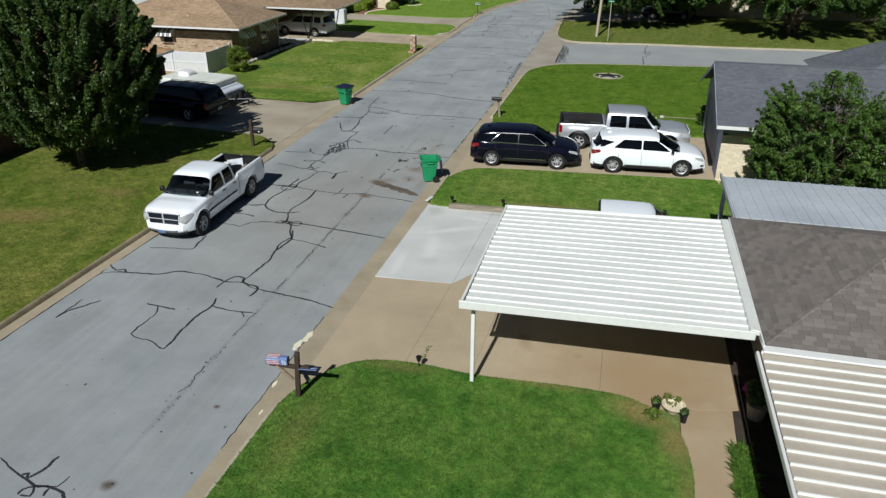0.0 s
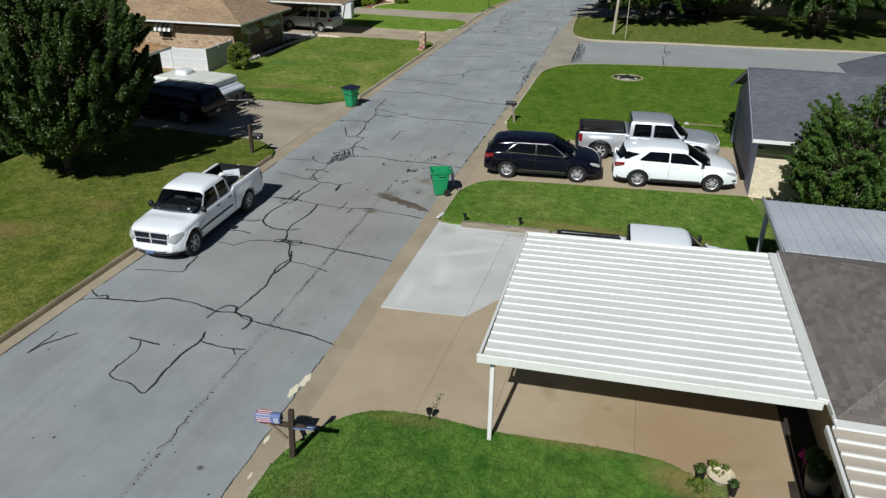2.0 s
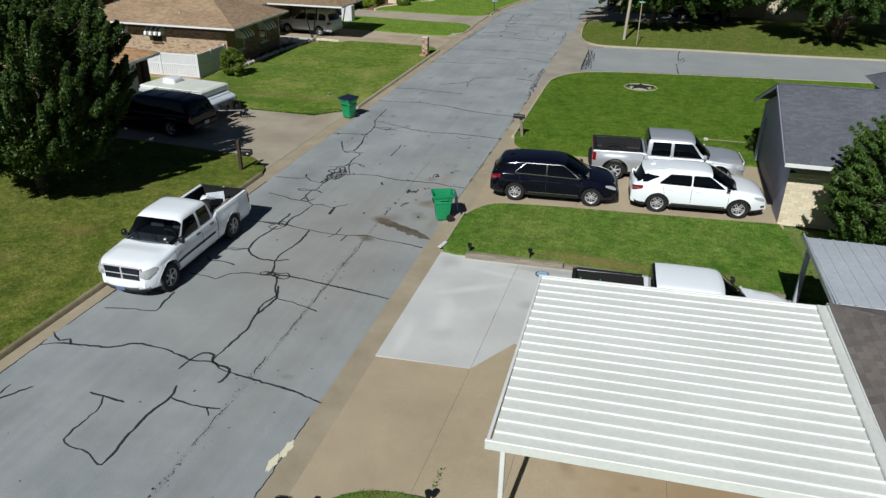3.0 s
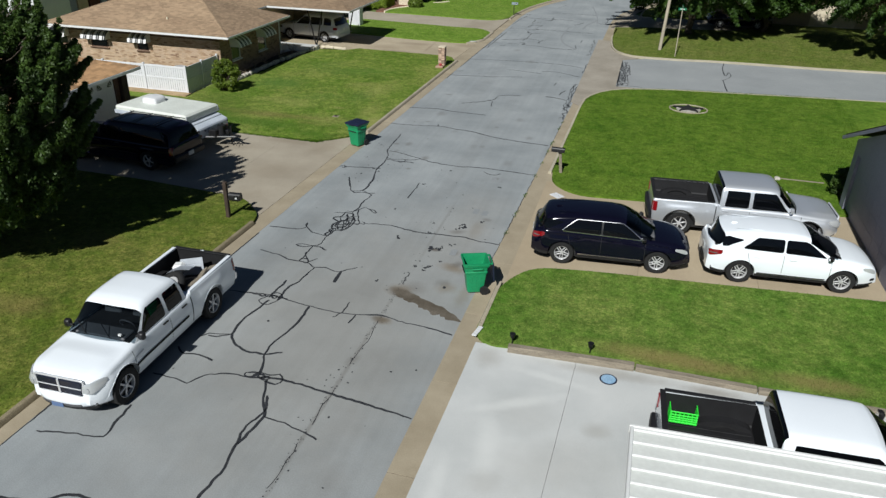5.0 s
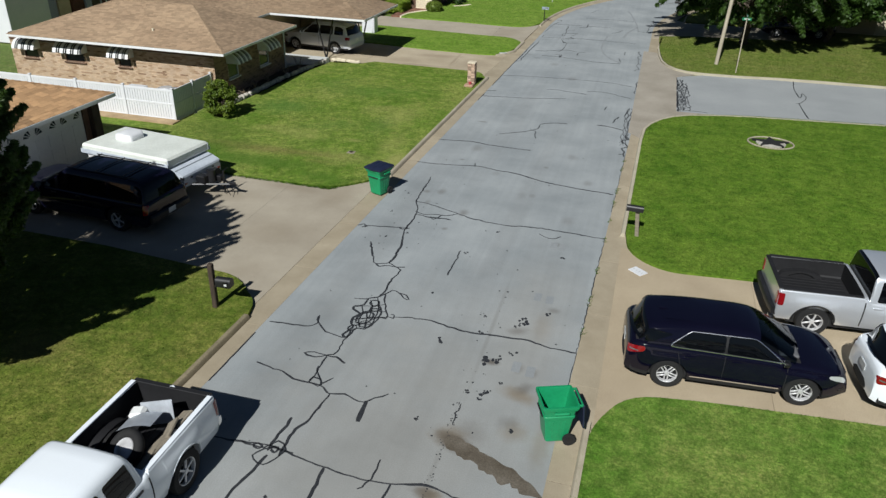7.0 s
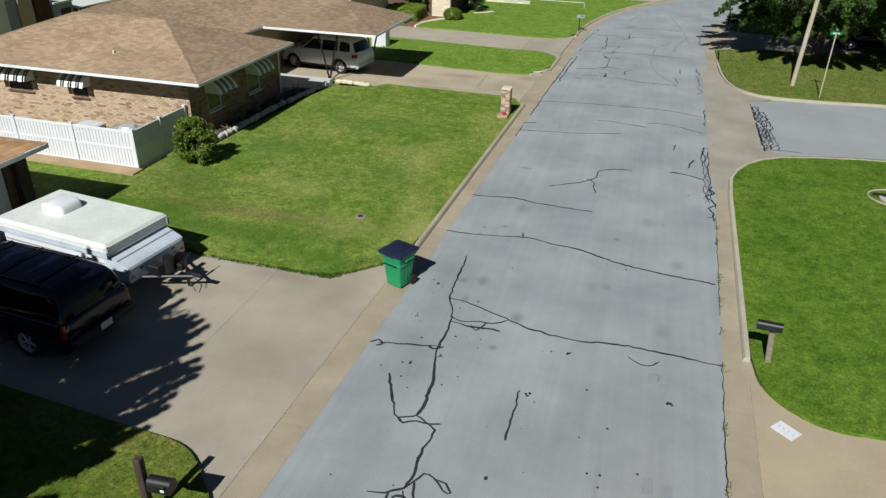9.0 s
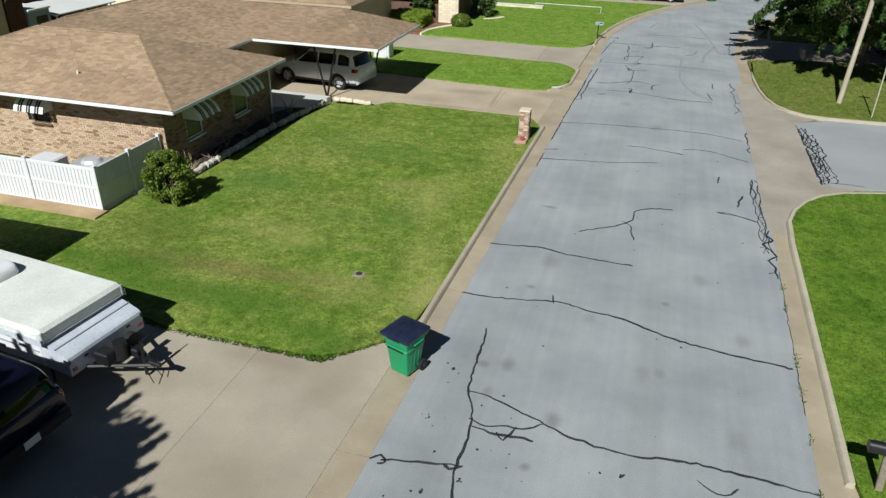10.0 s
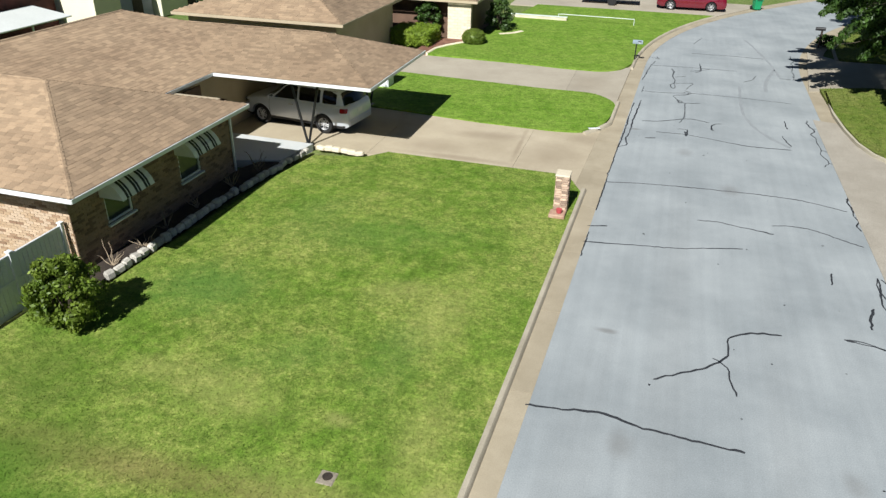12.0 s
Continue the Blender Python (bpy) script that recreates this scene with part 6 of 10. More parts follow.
for y, top in ((11.45, 2.36), (16.7, 2.26)):
    part("post", Build().cbox((-0.78, y, top / 2 + 0.01), (0.09, 0.09, top), 0.012), M_WHITE, carport, "white square metal post")
for y in (12.6, 14.1, 15.6):
    part("joist", Build().cbox((0, 0, 0), (5.8, 0.05, 0.1), 0.01, pose(2.02, y, lerp(2.5, 2.405, (y - 11.12) / 5.88) - 0.085, 0, -1.25, 0)), M_WHITE, carport)

cover = thing("patio_cover", "cream ribbed metal patio cover beside the house", "patio cover")
ribbed("roof_sheet", 5.12, 12.0, -2.0, 10.52, 2.30, 2.52, 2.30, 2.52, "x", 0.31, M_TANMETAL, cover, "cream ribbed roof sheets", 0.045, 0.024, M_WHITEMETAL)
part("edge_trim", Build().cbox((5.08, 4.3, 2.41), (0.06, 12.6, 0.14), 0.012, Matrix.Identity(4)), M_WHITE, cover, "white edge gutter")
part("flashing", Build().cbox((8.6, 10.58, 2.575), (6.9, 0.32, 0.05), 0.01), M_WHITE, cover, "pale flashing strip")
for y in (6.5, 2.5):
    part("post", Build().cbox((5.2, y, 1.2), (0.08, 0.08, 2.35), 0.01), M_WHITE, cover)
M_PATIOMETAL = surf("galvanised_sheet", (0.40, 0.44, 0.49), (0.52, 0.56, 0.61), 0.5, 9, 0.5, 0.05, metal=0.1, fine_amount=0.1)
shed_roof = thing("patio_cover", "grey sheet-metal patio cover behind the house", "patio cover")
ribbed("roof_sheet", 5.35, 14.0, 17.02, 20.7, 2.66, 2.5, 2.66, 2.5, "y", 0.31, M_PATIOMETAL, shed_roof, "dull grey metal roof sheets", 0.02, 0.03)
part("edge_trim", Build().cbox((5.33, 18.85, 2.55), (0.05, 3.7, 0.13), 0.01), M_GREYMETAL, shed_roof)
for x in (5.5, 10.0):
    part("post", Build().cbox((x, 20.5, 1.25), (0.12, 0.12, 2.45), 0.01), M_PATIOMETAL, shed_roof)

# the garage at the head of the west driveway
gar = thing("house", "neighbour's garage with orange-brown shingle roof", "garage")
qS, qA, qB = hip_box(-36, -23.45, 26.5, 35.4, 2.45, 0.36, "x")
dk = Build()
for poly in qS.values():
    dk.add(poly, [tuple(range(len(poly)))])
roofB = part("roof", dk, M_UNDER, gar, "orange-brown shingle hip roof")
for k in ("north", "east", "south"):
    shingles(roofB, qS[k], M_SH_GARAGE, 0.32, 0.15, (lambda o: 31.5 < o.y < 34.6 and o.x > -25.6) if k == "east" else None)
caps(roofB, (-23.45, 35.4, 2.45), qB, M_SH_GARAGE)
caps(roofB, qA, qB, M_SH_GARAGE)
fascia(gar, [(-23.43, 26.5), (-23.43, 35.42), (-36, 35.42)], 2.38, M_WHITE)
wq, mG, LG = wall_box((-24.15, 26.9), (-24.15, 34.95), 0.0, 2.4, 0.2, [(2.7, 7.5, 0.03, 2.15)])
part("wall", wq, M_TRIM, gar, "brown boarded garage wall")
wq2, _, _ = wall_box((-24.15, 34.95), (-36, 34.95), 0.0, 2.4, 0.2)
wq3, _, _ = wall_box((-36, 26.9), (-24.15, 26.9), 0.0, 2.4, 0.2)
part("wall", wq2, M_TANWALL, gar)
part("wall", wq3, M_TANWALL, gar)
gdoor = part("garage_door", Build().box((5.1, 0.09, 1.09), (4.78, 0.05, 2.1), mG), M_WHITE, gar, "white sectional garage door with sunburst windows")
for r in range(3):
    for c in range(8):
        part("panel", Build().cbox((3.02 + c * 0.595, 0.062, 0.32 + r * 0.52), (0.5, 0.012, 0.42), 0.005, mG), M_WHITE, gdoor)
for c in range(8):
    for k in range(3):
        a = (0.35 + k * 0.42) if c % 2 == 0 else (math.pi - 0.35 - k * 0.42)
        cx = 2.8 + c * 0.595 if c % 2 == 0 else 2.8 + (c + 1) * 0.595 - 0.15
        r0, r1 = 0.08, 0.36
        tri = [(cx + r0 * math.cos(a), 0.055, 1.72 + r0 * math.sin(a)), (cx + r1 * math.cos(a - 0.16), 0.055, 1.72 + r1 * 0.8 * math.sin(a - 0.16)), (cx + r1 * math.cos(a + 0.16), 0.055, 1.72 + r1 * 0.8 * math.sin(a + 0.16))]
        part("sunburst_pane", Build().add(tri + [(p[0], 0.075, p[2]) for p in tri], [(0, 1, 2), (0, 3, 4, 1), (1, 4, 5, 2), (2, 5, 3, 0), (3, 5, 4)], mG), M_WINDOW, gdoor)
part("downspout", Build().cbox((-24.05, 34.7, 1.2), (0.07, 0.07, 2.3), 0.01), M_WHITE, gar)
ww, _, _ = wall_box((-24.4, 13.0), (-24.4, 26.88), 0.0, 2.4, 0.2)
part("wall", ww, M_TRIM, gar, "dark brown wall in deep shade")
wS, wA, wB = hip_box(-36, -23.7, 12.3, 26.48, 2.45, 0.3, "y")
wd = Build()
for poly in wS.values():
    wd.add(poly, [tuple(range(len(poly)))])
roofW = part("roof", wd, M_UNDER, gar, "brown shingle wing roof")
shingles(roofW, wS["east"], M_SH_GARAGE, 0.32, 0.15)
part("corner_pillar", Build().cbox((-24.1, 34.85, 1.2), (0.32, 0.4, 2.35), 0.02), M_DARKWOOD, gar, "dark brick corner pillar")

# the house beyond the far driveway
far = thing("house", "far brick house with light brown shingle roof", "house")
fS, fA, fB = hip_box(-33.7, -24.8, 60.9, 69.6, 2.6, 0.34, "x", east=True)
f2, f2A, f2B = hip_box(-34, -21.1, 70.7, 77.5, 2.32, 0.34, "x", east=True)
dk = Build()
for sl in (fS, f2):
    for poly in sl.values():
        dk.add(poly, [tuple(range(len(poly)))])
roofF = part("roof", dk, M_UNDER, far, "light brown shingle roof")
shingles(roofF, fS["south"], M_SH_BROWN, 0.36, 0.18)
shingles(roofF, fS["east"], M_SH_BROWN, 0.36, 0.18)
shingles(roofF, f2["south"], M_SH_BROWN, 0.36, 0.18)
fascia(far, [(-33.7, 60.88), (-24.78, 60.88), (-24.78, 69.6)], 2.53, M_TANWALL)
fascia(far, [(-34, 70.68), (-21.08, 70.68), (-21.08, 77.5)], 2.25, M_TANWALL)
part("wall", Build().box((-29.3, 65.2, 1.25), (7.8, 7.4, 2.5)), M_TANWALL, far, "tan garage wall")
part("wall", Build().box((-28.5, 74.6, 1.15), (13.6, 5.6, 2.3)), M_TRIM, far, "dark brown shaded wall")
wf, mF, LF = wall_box((-22.85, 71.0), (-21.5, 71.0), 0.0, 2.3, 0.3)
wff = part("wall", wf, M_MORTAR, far, "white stone front wall")
bricks(wff, mF, LF, 0.1, 2.25, [], M_STONE, lambda p: True, 0.38, 0.15, 0.012)

# ---- trees, hedges, bushes ----


def leaves(name, centres, radii, count, size, material, parent, rng, label="", loose=0.55, tall=0.75, slim=0.5, hang=0.0):
    """Leaf blades spread in clumps: three-cornered pairs bent at the rib."""
    n = count
    k = rng.integers(0, len(centres), n)
    c = np.array(centres)[k]
    r = np.array(radii)[k]
    d = rng.normal(0, 1, (n, 3))
    d /= np.linalg.norm(d, axis=1)[:, None]
    p = c + d * (r * rng.uniform(0.35, 1.0 + 0.5 * (loose - 0.55), n) ** 0.6)[:, None] * np.array([1, 1, tall])
    nm = d + rng.normal(0, loose, (n, 3)) + np.array([0, 0, 0.5])
    nm /= np.linalg.norm(nm, axis=1)[:, None]
    a = np.cross(nm, rng.normal(0, 1, (n, 3)) + np.cross(d, np.array([0.0, 0.0, 1.0])) * hang)
    a /= np.linalg.norm(a, axis=1)[:, None] + 1e-9
    b = np.cross(nm, a)
    s = (size * rng.uniform(0.6, 1.3, n))[:, None]
    co = np.empty((n, 4, 3))
    co[:, 0], co[:, 2] = p - a * s, p + a * s
    co[:, 1], co[:, 3] = p + b * s * slim + nm * s * 0.15, p - b * s * slim + nm * s * 0.15
    me = bpy.data.meshes.new(name)
    me.vertices.add(n * 4)
    me.vertices.foreach_set("co", co.ravel())
    me.loops.add(n * 4)
    me.loops.foreach_set("vertex_index", np.arange(n * 4))
    me.polygons.add(n)
    me.polygons.foreach_set("loop_start", np.arange(0, n * 4, 4))
    me.update()
    me.materials.append(material)
    ob = new(name, me)
    ob.parent = parent
    return tagged(ob, label, kind="stuff")


def limb(b, p, q, r0, r1, rng, n=5):
    """A bent, tapering limb."""
    p, q = Vector(p), Vector(q)
    last = p
    for i in range(1, n + 1):
        t = i / n
        c = p.lerp(q, t) + Vector(rng.normal(0, 0.04 * (q - p).length, 3)) * (1 if i < n else 0)
        b.tube(last, c, lerp(r0, r1, (i - 1) / n), lerp(r0, r1, t), n=8)
        last = c


def tree(name, label, x, y, shape, count, size, material, trunk_r, seed, low=1.4, clump=0.75, nclump=150, trunks=1, loose=0.55, tall=0.75, sprig=0, slim=0.5, hang=0.0, rise=(-0.06, 0.16), reach=(0.1, 0.2)):
    """shape: list of (height, radius) of the crown's outline."""
    rng = np.random.default_rng(seed)
    t = thing(name, label, "tree")
    zs, rs = [s[0] for s in shape], [s[1] for s in shape]
    b = Build()
    top = zs[-1]
    for k in range(trunks):
        a = 6.28 * k / max(1, trunks)
        off = 0.25 * (trunks > 1)
        limb(b, (x + off * math.cos(a), y + off * math.sin(a), -0.05), (x + 2.2 * off * math.cos(a), y + 2.2 * off * math.sin(a), low + 0.6), trunk_r, trunk_r * 0.8, rng, 4)
    limb(b, (x, y, low), (x + 0.1, y, top * 0.85), trunk_r * 0.8, 0.03, rng, 7)
    centres, radii = [], []
    for k in range(nclump):
        z = rng.uniform(zs[0], zs[-1])
        R = float(np.interp(z, zs, rs))
        a = rng.uniform(0, 6.283)
        lump = 0.82 + 0.28 * noise.noise(Vector((math.cos(a) * 1.6, math.sin(a) * 1.6, z * 0.55 + seed)))
        rr = R * lump * rng.uniform(0.45, 1.0) ** 0.5 * (1.16 if k % 17 == 0 else 1.0)
        c = (x + rr * math.cos(a), y + rr * math.sin(a), z)
        centres.append(c)
        radii.append(clump * rng.uniform(0.55, 1.15) * min(1.0, 0.35 + R / max(rs)))
        if k % 5 == 0:
            limb(b, (x, y, max(low, z - rr * 0.7)), c, trunk_r * 0.28, 0.015, rng, 4)
    for k in range(sprig):
        # thin shoots that stand out of the crown
        z = rng.uniform(zs[0] + 0.3, zs[-1] - 1.1)
        R, a = float(np.interp(z, zs, rs)), rng.uniform(0, 6.283)
        out, up, r0 = rng.uniform(*reach), rng.uniform(*rise), R * rng.uniform(0.7, 0.95)
        for q in range(6):
            rr = r0 + q * out
            centres.append((x + rr * math.cos(a), y + rr * math.sin(a), z + q * up))
            radii.append(clump * (0.5 - 0.07 * q))
        limb(b, (x + r0 * 0.6 * math.cos(a), y + r0 * 0.6 * math.sin(a), z - 0.2), centres[-1], 0.016, 0.004, rng, 3)
    part("trunk", b, M_BARK, t, "rough brown trunk and limbs", 60)
    leaves("crown", centres, radii, count, size, material, t, rng, "uneven leafy crown", loose, tall, slim, hang)
    return t


tree("tree", "dense dark green pear tree on the lawn", -19.95, 22.4, [(1.5, 1.9), (1.95, 2.7), (2.5, 3.15), (3.2, 3.5), (4.2, 3.65), (5.2, 3.6), (6.2, 3.15), (6.9, 2.3), (7.5, 1.35), (8.0, 0.5)], 330000, 0.072, M_LEAF_DARK, 0.17, 3, 0.9, 0.40, 850, loose=0.8, tall=1.2, sprig=420, slim=0.42, hang=0.8, rise=(0.06, 0.2), reach=(0.04, 0.12))
tree("tree", "leafy green tree beside the stone wall", 9.1, 24.1, [(0.7, 1.5), (1.6, 2.1), (2.8, 2.2), (3.9, 1.75), (4.7, 1.0), (5.3, 0.3)], 85000, 0.075, M_LEAF_Y, 0.08, 5, 0.8, 0.33, 190, loose=1.1, tall=0.8, sprig=380, slim=0.28, hang=1.2, rise=(-0.04, 0.14), reach=(0.06, 0.15))
tree("tree", "broad shade tree at the street corner", 1.9, 66.6, [(2.0, 3.1), (2.6, 4.1), (3.2, 4.9), (4.4, 6.3), (6.0, 6.6), (8.0, 4.8), (9.6, 1.8)], 130000, 0.125, M_LEAF, 0.26, 8, 1.8, 0.9, 340, sprig=200, slim=0.34, hang=1.2, rise=(-0.25, 0.05), reach=(0.1, 0.25))
tree("tree", "spreading shade tree with a forked trunk", 15.3, 64.3, [(2.3, 3.4), (3.0, 5.2), (5.2, 5.8), (7.0, 4.8), (8.8, 2.0)], 95000, 0.13, M_LEAF, 0.26, 11, 1.5, 0.95, 260, trunks=3, sprig=150, slim=0.34, hang=1.2, rise=(-0.25, 0.05), reach=(0.1, 0.25))
tree("tree", "shade tree in front of the brick house", 7.4, 69.6, [(1.9, 2.6), (2.8, 4.0), (5.0, 4.6), (7.0, 3.4), (8.5, 1.4)], 60000, 0.13, M_LEAF, 0.2, 13, 2.0, 0.9, 200)
tree("tree", "broad shade tree beyond the corner house", 23.0, 65.4, [(1.9, 3.6), (2.8, 5.2), (5.0, 5.6), (7.0, 4.4), (8.8, 2.0)], 75000, 0.14, M_LEAF, 0.25, 17, 1.8, 0.95, 220, sprig=120, slim=0.34, hang=1.2, rise=(-0.25, 0.05), reach=(0.1, 0.25))
tree("tree", "shade tree overhanging the bend", 3.4, 80.5, [(2.0, 2.4), (3.2, 3.6), (5.0, 3.9), (7.0, 2.4)], 32000, 0.12, M_LEAF, 0.22, 19, 1.8, 0.8, 100, sprig=120, slim=0.34, hang=1.2, rise=(-0.2, 0.05), reach=(0.1, 0.22))


def bush(name, label, x, y, z0, r, h, count, size, material, seed, cat="bush", box=None, loose=0.6):
    rng = np.random.default_rng(seed)
    t = thing(name, label, cat)
    b = Build()
    centres, radii = [], []
    for k in range(95):
        if box:
            c = (x + rng.uniform(-box[0], box[0]), y + rng.uniform(-box[1], box[1]), z0 + rng.uniform(0.2, h))
            radii.append(0.28)
        else:
            z = rng.uniform(0.12, 1.0)
            R = r * math.sqrt(max(0.05, 1 - (2 * z - 0.9) ** 2 * 0.8)) * rng.uniform(0.4, 0.95)
            a = rng.uniform(0, 6.283)
            c = (x + R * math.cos(a), y + R * math.sin(a), z0 + z * h)
            radii.append(r * rng.uniform(0.13, 0.25))
        centres.append(c)
        if k % 4 == 0:
            limb(b, (x + rng.normal(0, 0.06), y + rng.normal(0, 0.06), z0 - 0.05), c, 0.03, 0.01, rng, 3)
    part("stem", b, M_BARK, t)
    leaves("foliage", centres, radii, count, size, material, t, rng, "", loose)
    return t


bush("bush", "rounded green shrub at the fence corner", -22.35, 40.6, 0.1, 0.8, 1.6, 8500, 0.055, M_HEDGE, 21, loose=1.2)
bush("bush", "dark evergreen shrub at the garage corner", 6.5, 35.15, 0.05, 0.6, 1.1, 4200, 0.06, M_LEAF_DARK, 22)
hedge = thing("hedge", "clipped yellow-green box hedge before the far house", "hedge")
rng_h = np.random.default_rng(23)
part("core", Build().cbox((-24.3, 69.6, 0.5), (2.1, 2.2, 0.78), 0.2), M_HEDGE_Y, hedge, "dense leafy inside")
skin_h = []
for _ in range(900):
    q = [rng_h.uniform(-1, 1), rng_h.uniform(-1, 1), rng_h.uniform(-0.9, 1)]
    ax = int(rng_h.integers(0, 4)) % 3
    q[ax] = 1.0 if ax == 2 or rng_h.random() < 0.6 else -1.0
    skin_h.append((-24.3 + q[0] * 1.08 + rng_h.normal(0, 0.03), 69.55 + q[1] * 1.14 + rng_h.normal(0, 0.03), 0.52 + q[2] * 0.42 + rng_h.normal(0, 0.02)))
leaves("foliage", skin_h, [0.1] * len(skin_h), 30000, 0.03, M_HEDGE_Y, hedge, rng_h, "", 0.6)
ball = thing("bush", "clipped round bush on the far lawn", "bush")
rng_h = np.random.default_rng(24)
stem = Build()
for k in range(9):
    limb(stem, (-21.15, 70.45, 0.0), (-21.15 + 0.4 * math.cos(k * 0.7), 70.45 + 0.4 * math.sin(k * 0.7), 0.5), 0.03, 0.012, rng_h, 3)
part("stem", stem, M_BARK, ball)
part("core", Build().loft([[(-21.15 + 0.6 * math.sin(b) * math.cos(a), 70.45 + 0.6 * math.sin(b) * math.sin(a), 0.44 + 0.4 * math.cos(b)) for a in np.linspace(0, 6.2832, 15)[:-1]] for b in np.linspace(0.15, 3.0, 9)]), M_HEDGE, ball, "dense leafy inside", 40)
dome = []
for _ in range(420):
    v = rng_h.normal(0, 1, 3)
    v /= np.linalg.norm(v)
    dome.append((-21.15 + 0.62 * v[0], 70.45 + 0.62 * v[1], max(0.1, 0.44 + 0.42 * v[2])))
leaves("foliage", dome, [0.08] * len(dome), 16000, 0.028, M_HEDGE, ball, rng_h, "", 0.6)
solo("mulch_bed", Build().prism([(-22.85, 67.1), (-22.78, 68.3), (-22.4, 69.25), (-21.5, 70.6), (-21.5, 70.95), (-23.4, 70.95), (-23.62, 68.3), (-23.6, 67.1)], -0.05, 0.16), M_REDMULCH, "red-brown mulch bed behind a curved edging", "flower bed", "structure")
kerb([(-22.82, 67.05), (-22.74, 68.3), (-22.36, 69.25), (-21.95, 69.95), (-21.46, 70.55)], "pale curved concrete lawn edging", 0.12, 0.2, M_STONE)
kerb([(-20.3, 73.3), (-19.6, 73.9), (-19.2, 74.6)], "pale curved concrete lawn edging", 0.25, 0.16, M_STONE)
bush("bush", "tall leafy shrub by the far porch", -24.1, 71.2, 0.1, 0.75, 2.1, 3200, 0.08, M_LEAF, 25)
bush("bush", "dark shrub by the far house corner", -20.6, 74.6, 0.1, 0.9, 1.7, 2400, 0.09, M_LEAF_DARK, 26)
bush("bush", "low grey-green shrub at the bend", -2.0, 77.2, 0.1, 0.55, 0.6, 1200, 0.06, M_LEAF, 27)

# ---- vehicles ----


def curve(x, pts):
    """A smooth profile through points, with no overshoot."""
    X, Y = [p[0] for p in pts], [p[1] for p in pts]
    if x <= X[0] or x >= X[-1]:
        return Y[0] if x <= X[0] else Y[-1]
    i = max(k for k in range(len(X) - 1) if X[k] <= x)
    d = [(Y[k + 1] - Y[k]) / (X[k + 1] - X[k]) for k in range(len(X) - 1)]

    def slope(k):
        if k == 0 or k == len(X) - 1:
            return d[min(k, len(d) - 1)]
        a, b = d[k - 1], d[k]
        return 0.0 if a * b <= 0 else 2 * a * b / (a + b)
    h = X[i + 1] - X[i]
    t = (x - X[i]) / h
    return Y[i] * (1 + 2 * t) * (1 - t) ** 2 + h * slope(i) * t * (1 - t) ** 2 + Y[i + 1] * t * t * (3 - 2 * t) + h * slope(i + 1) * t * t * (t - 1)


def ease(t):
    t = max(0.0, min(1.0, t))
    return t * t * (3 - 2 * t)


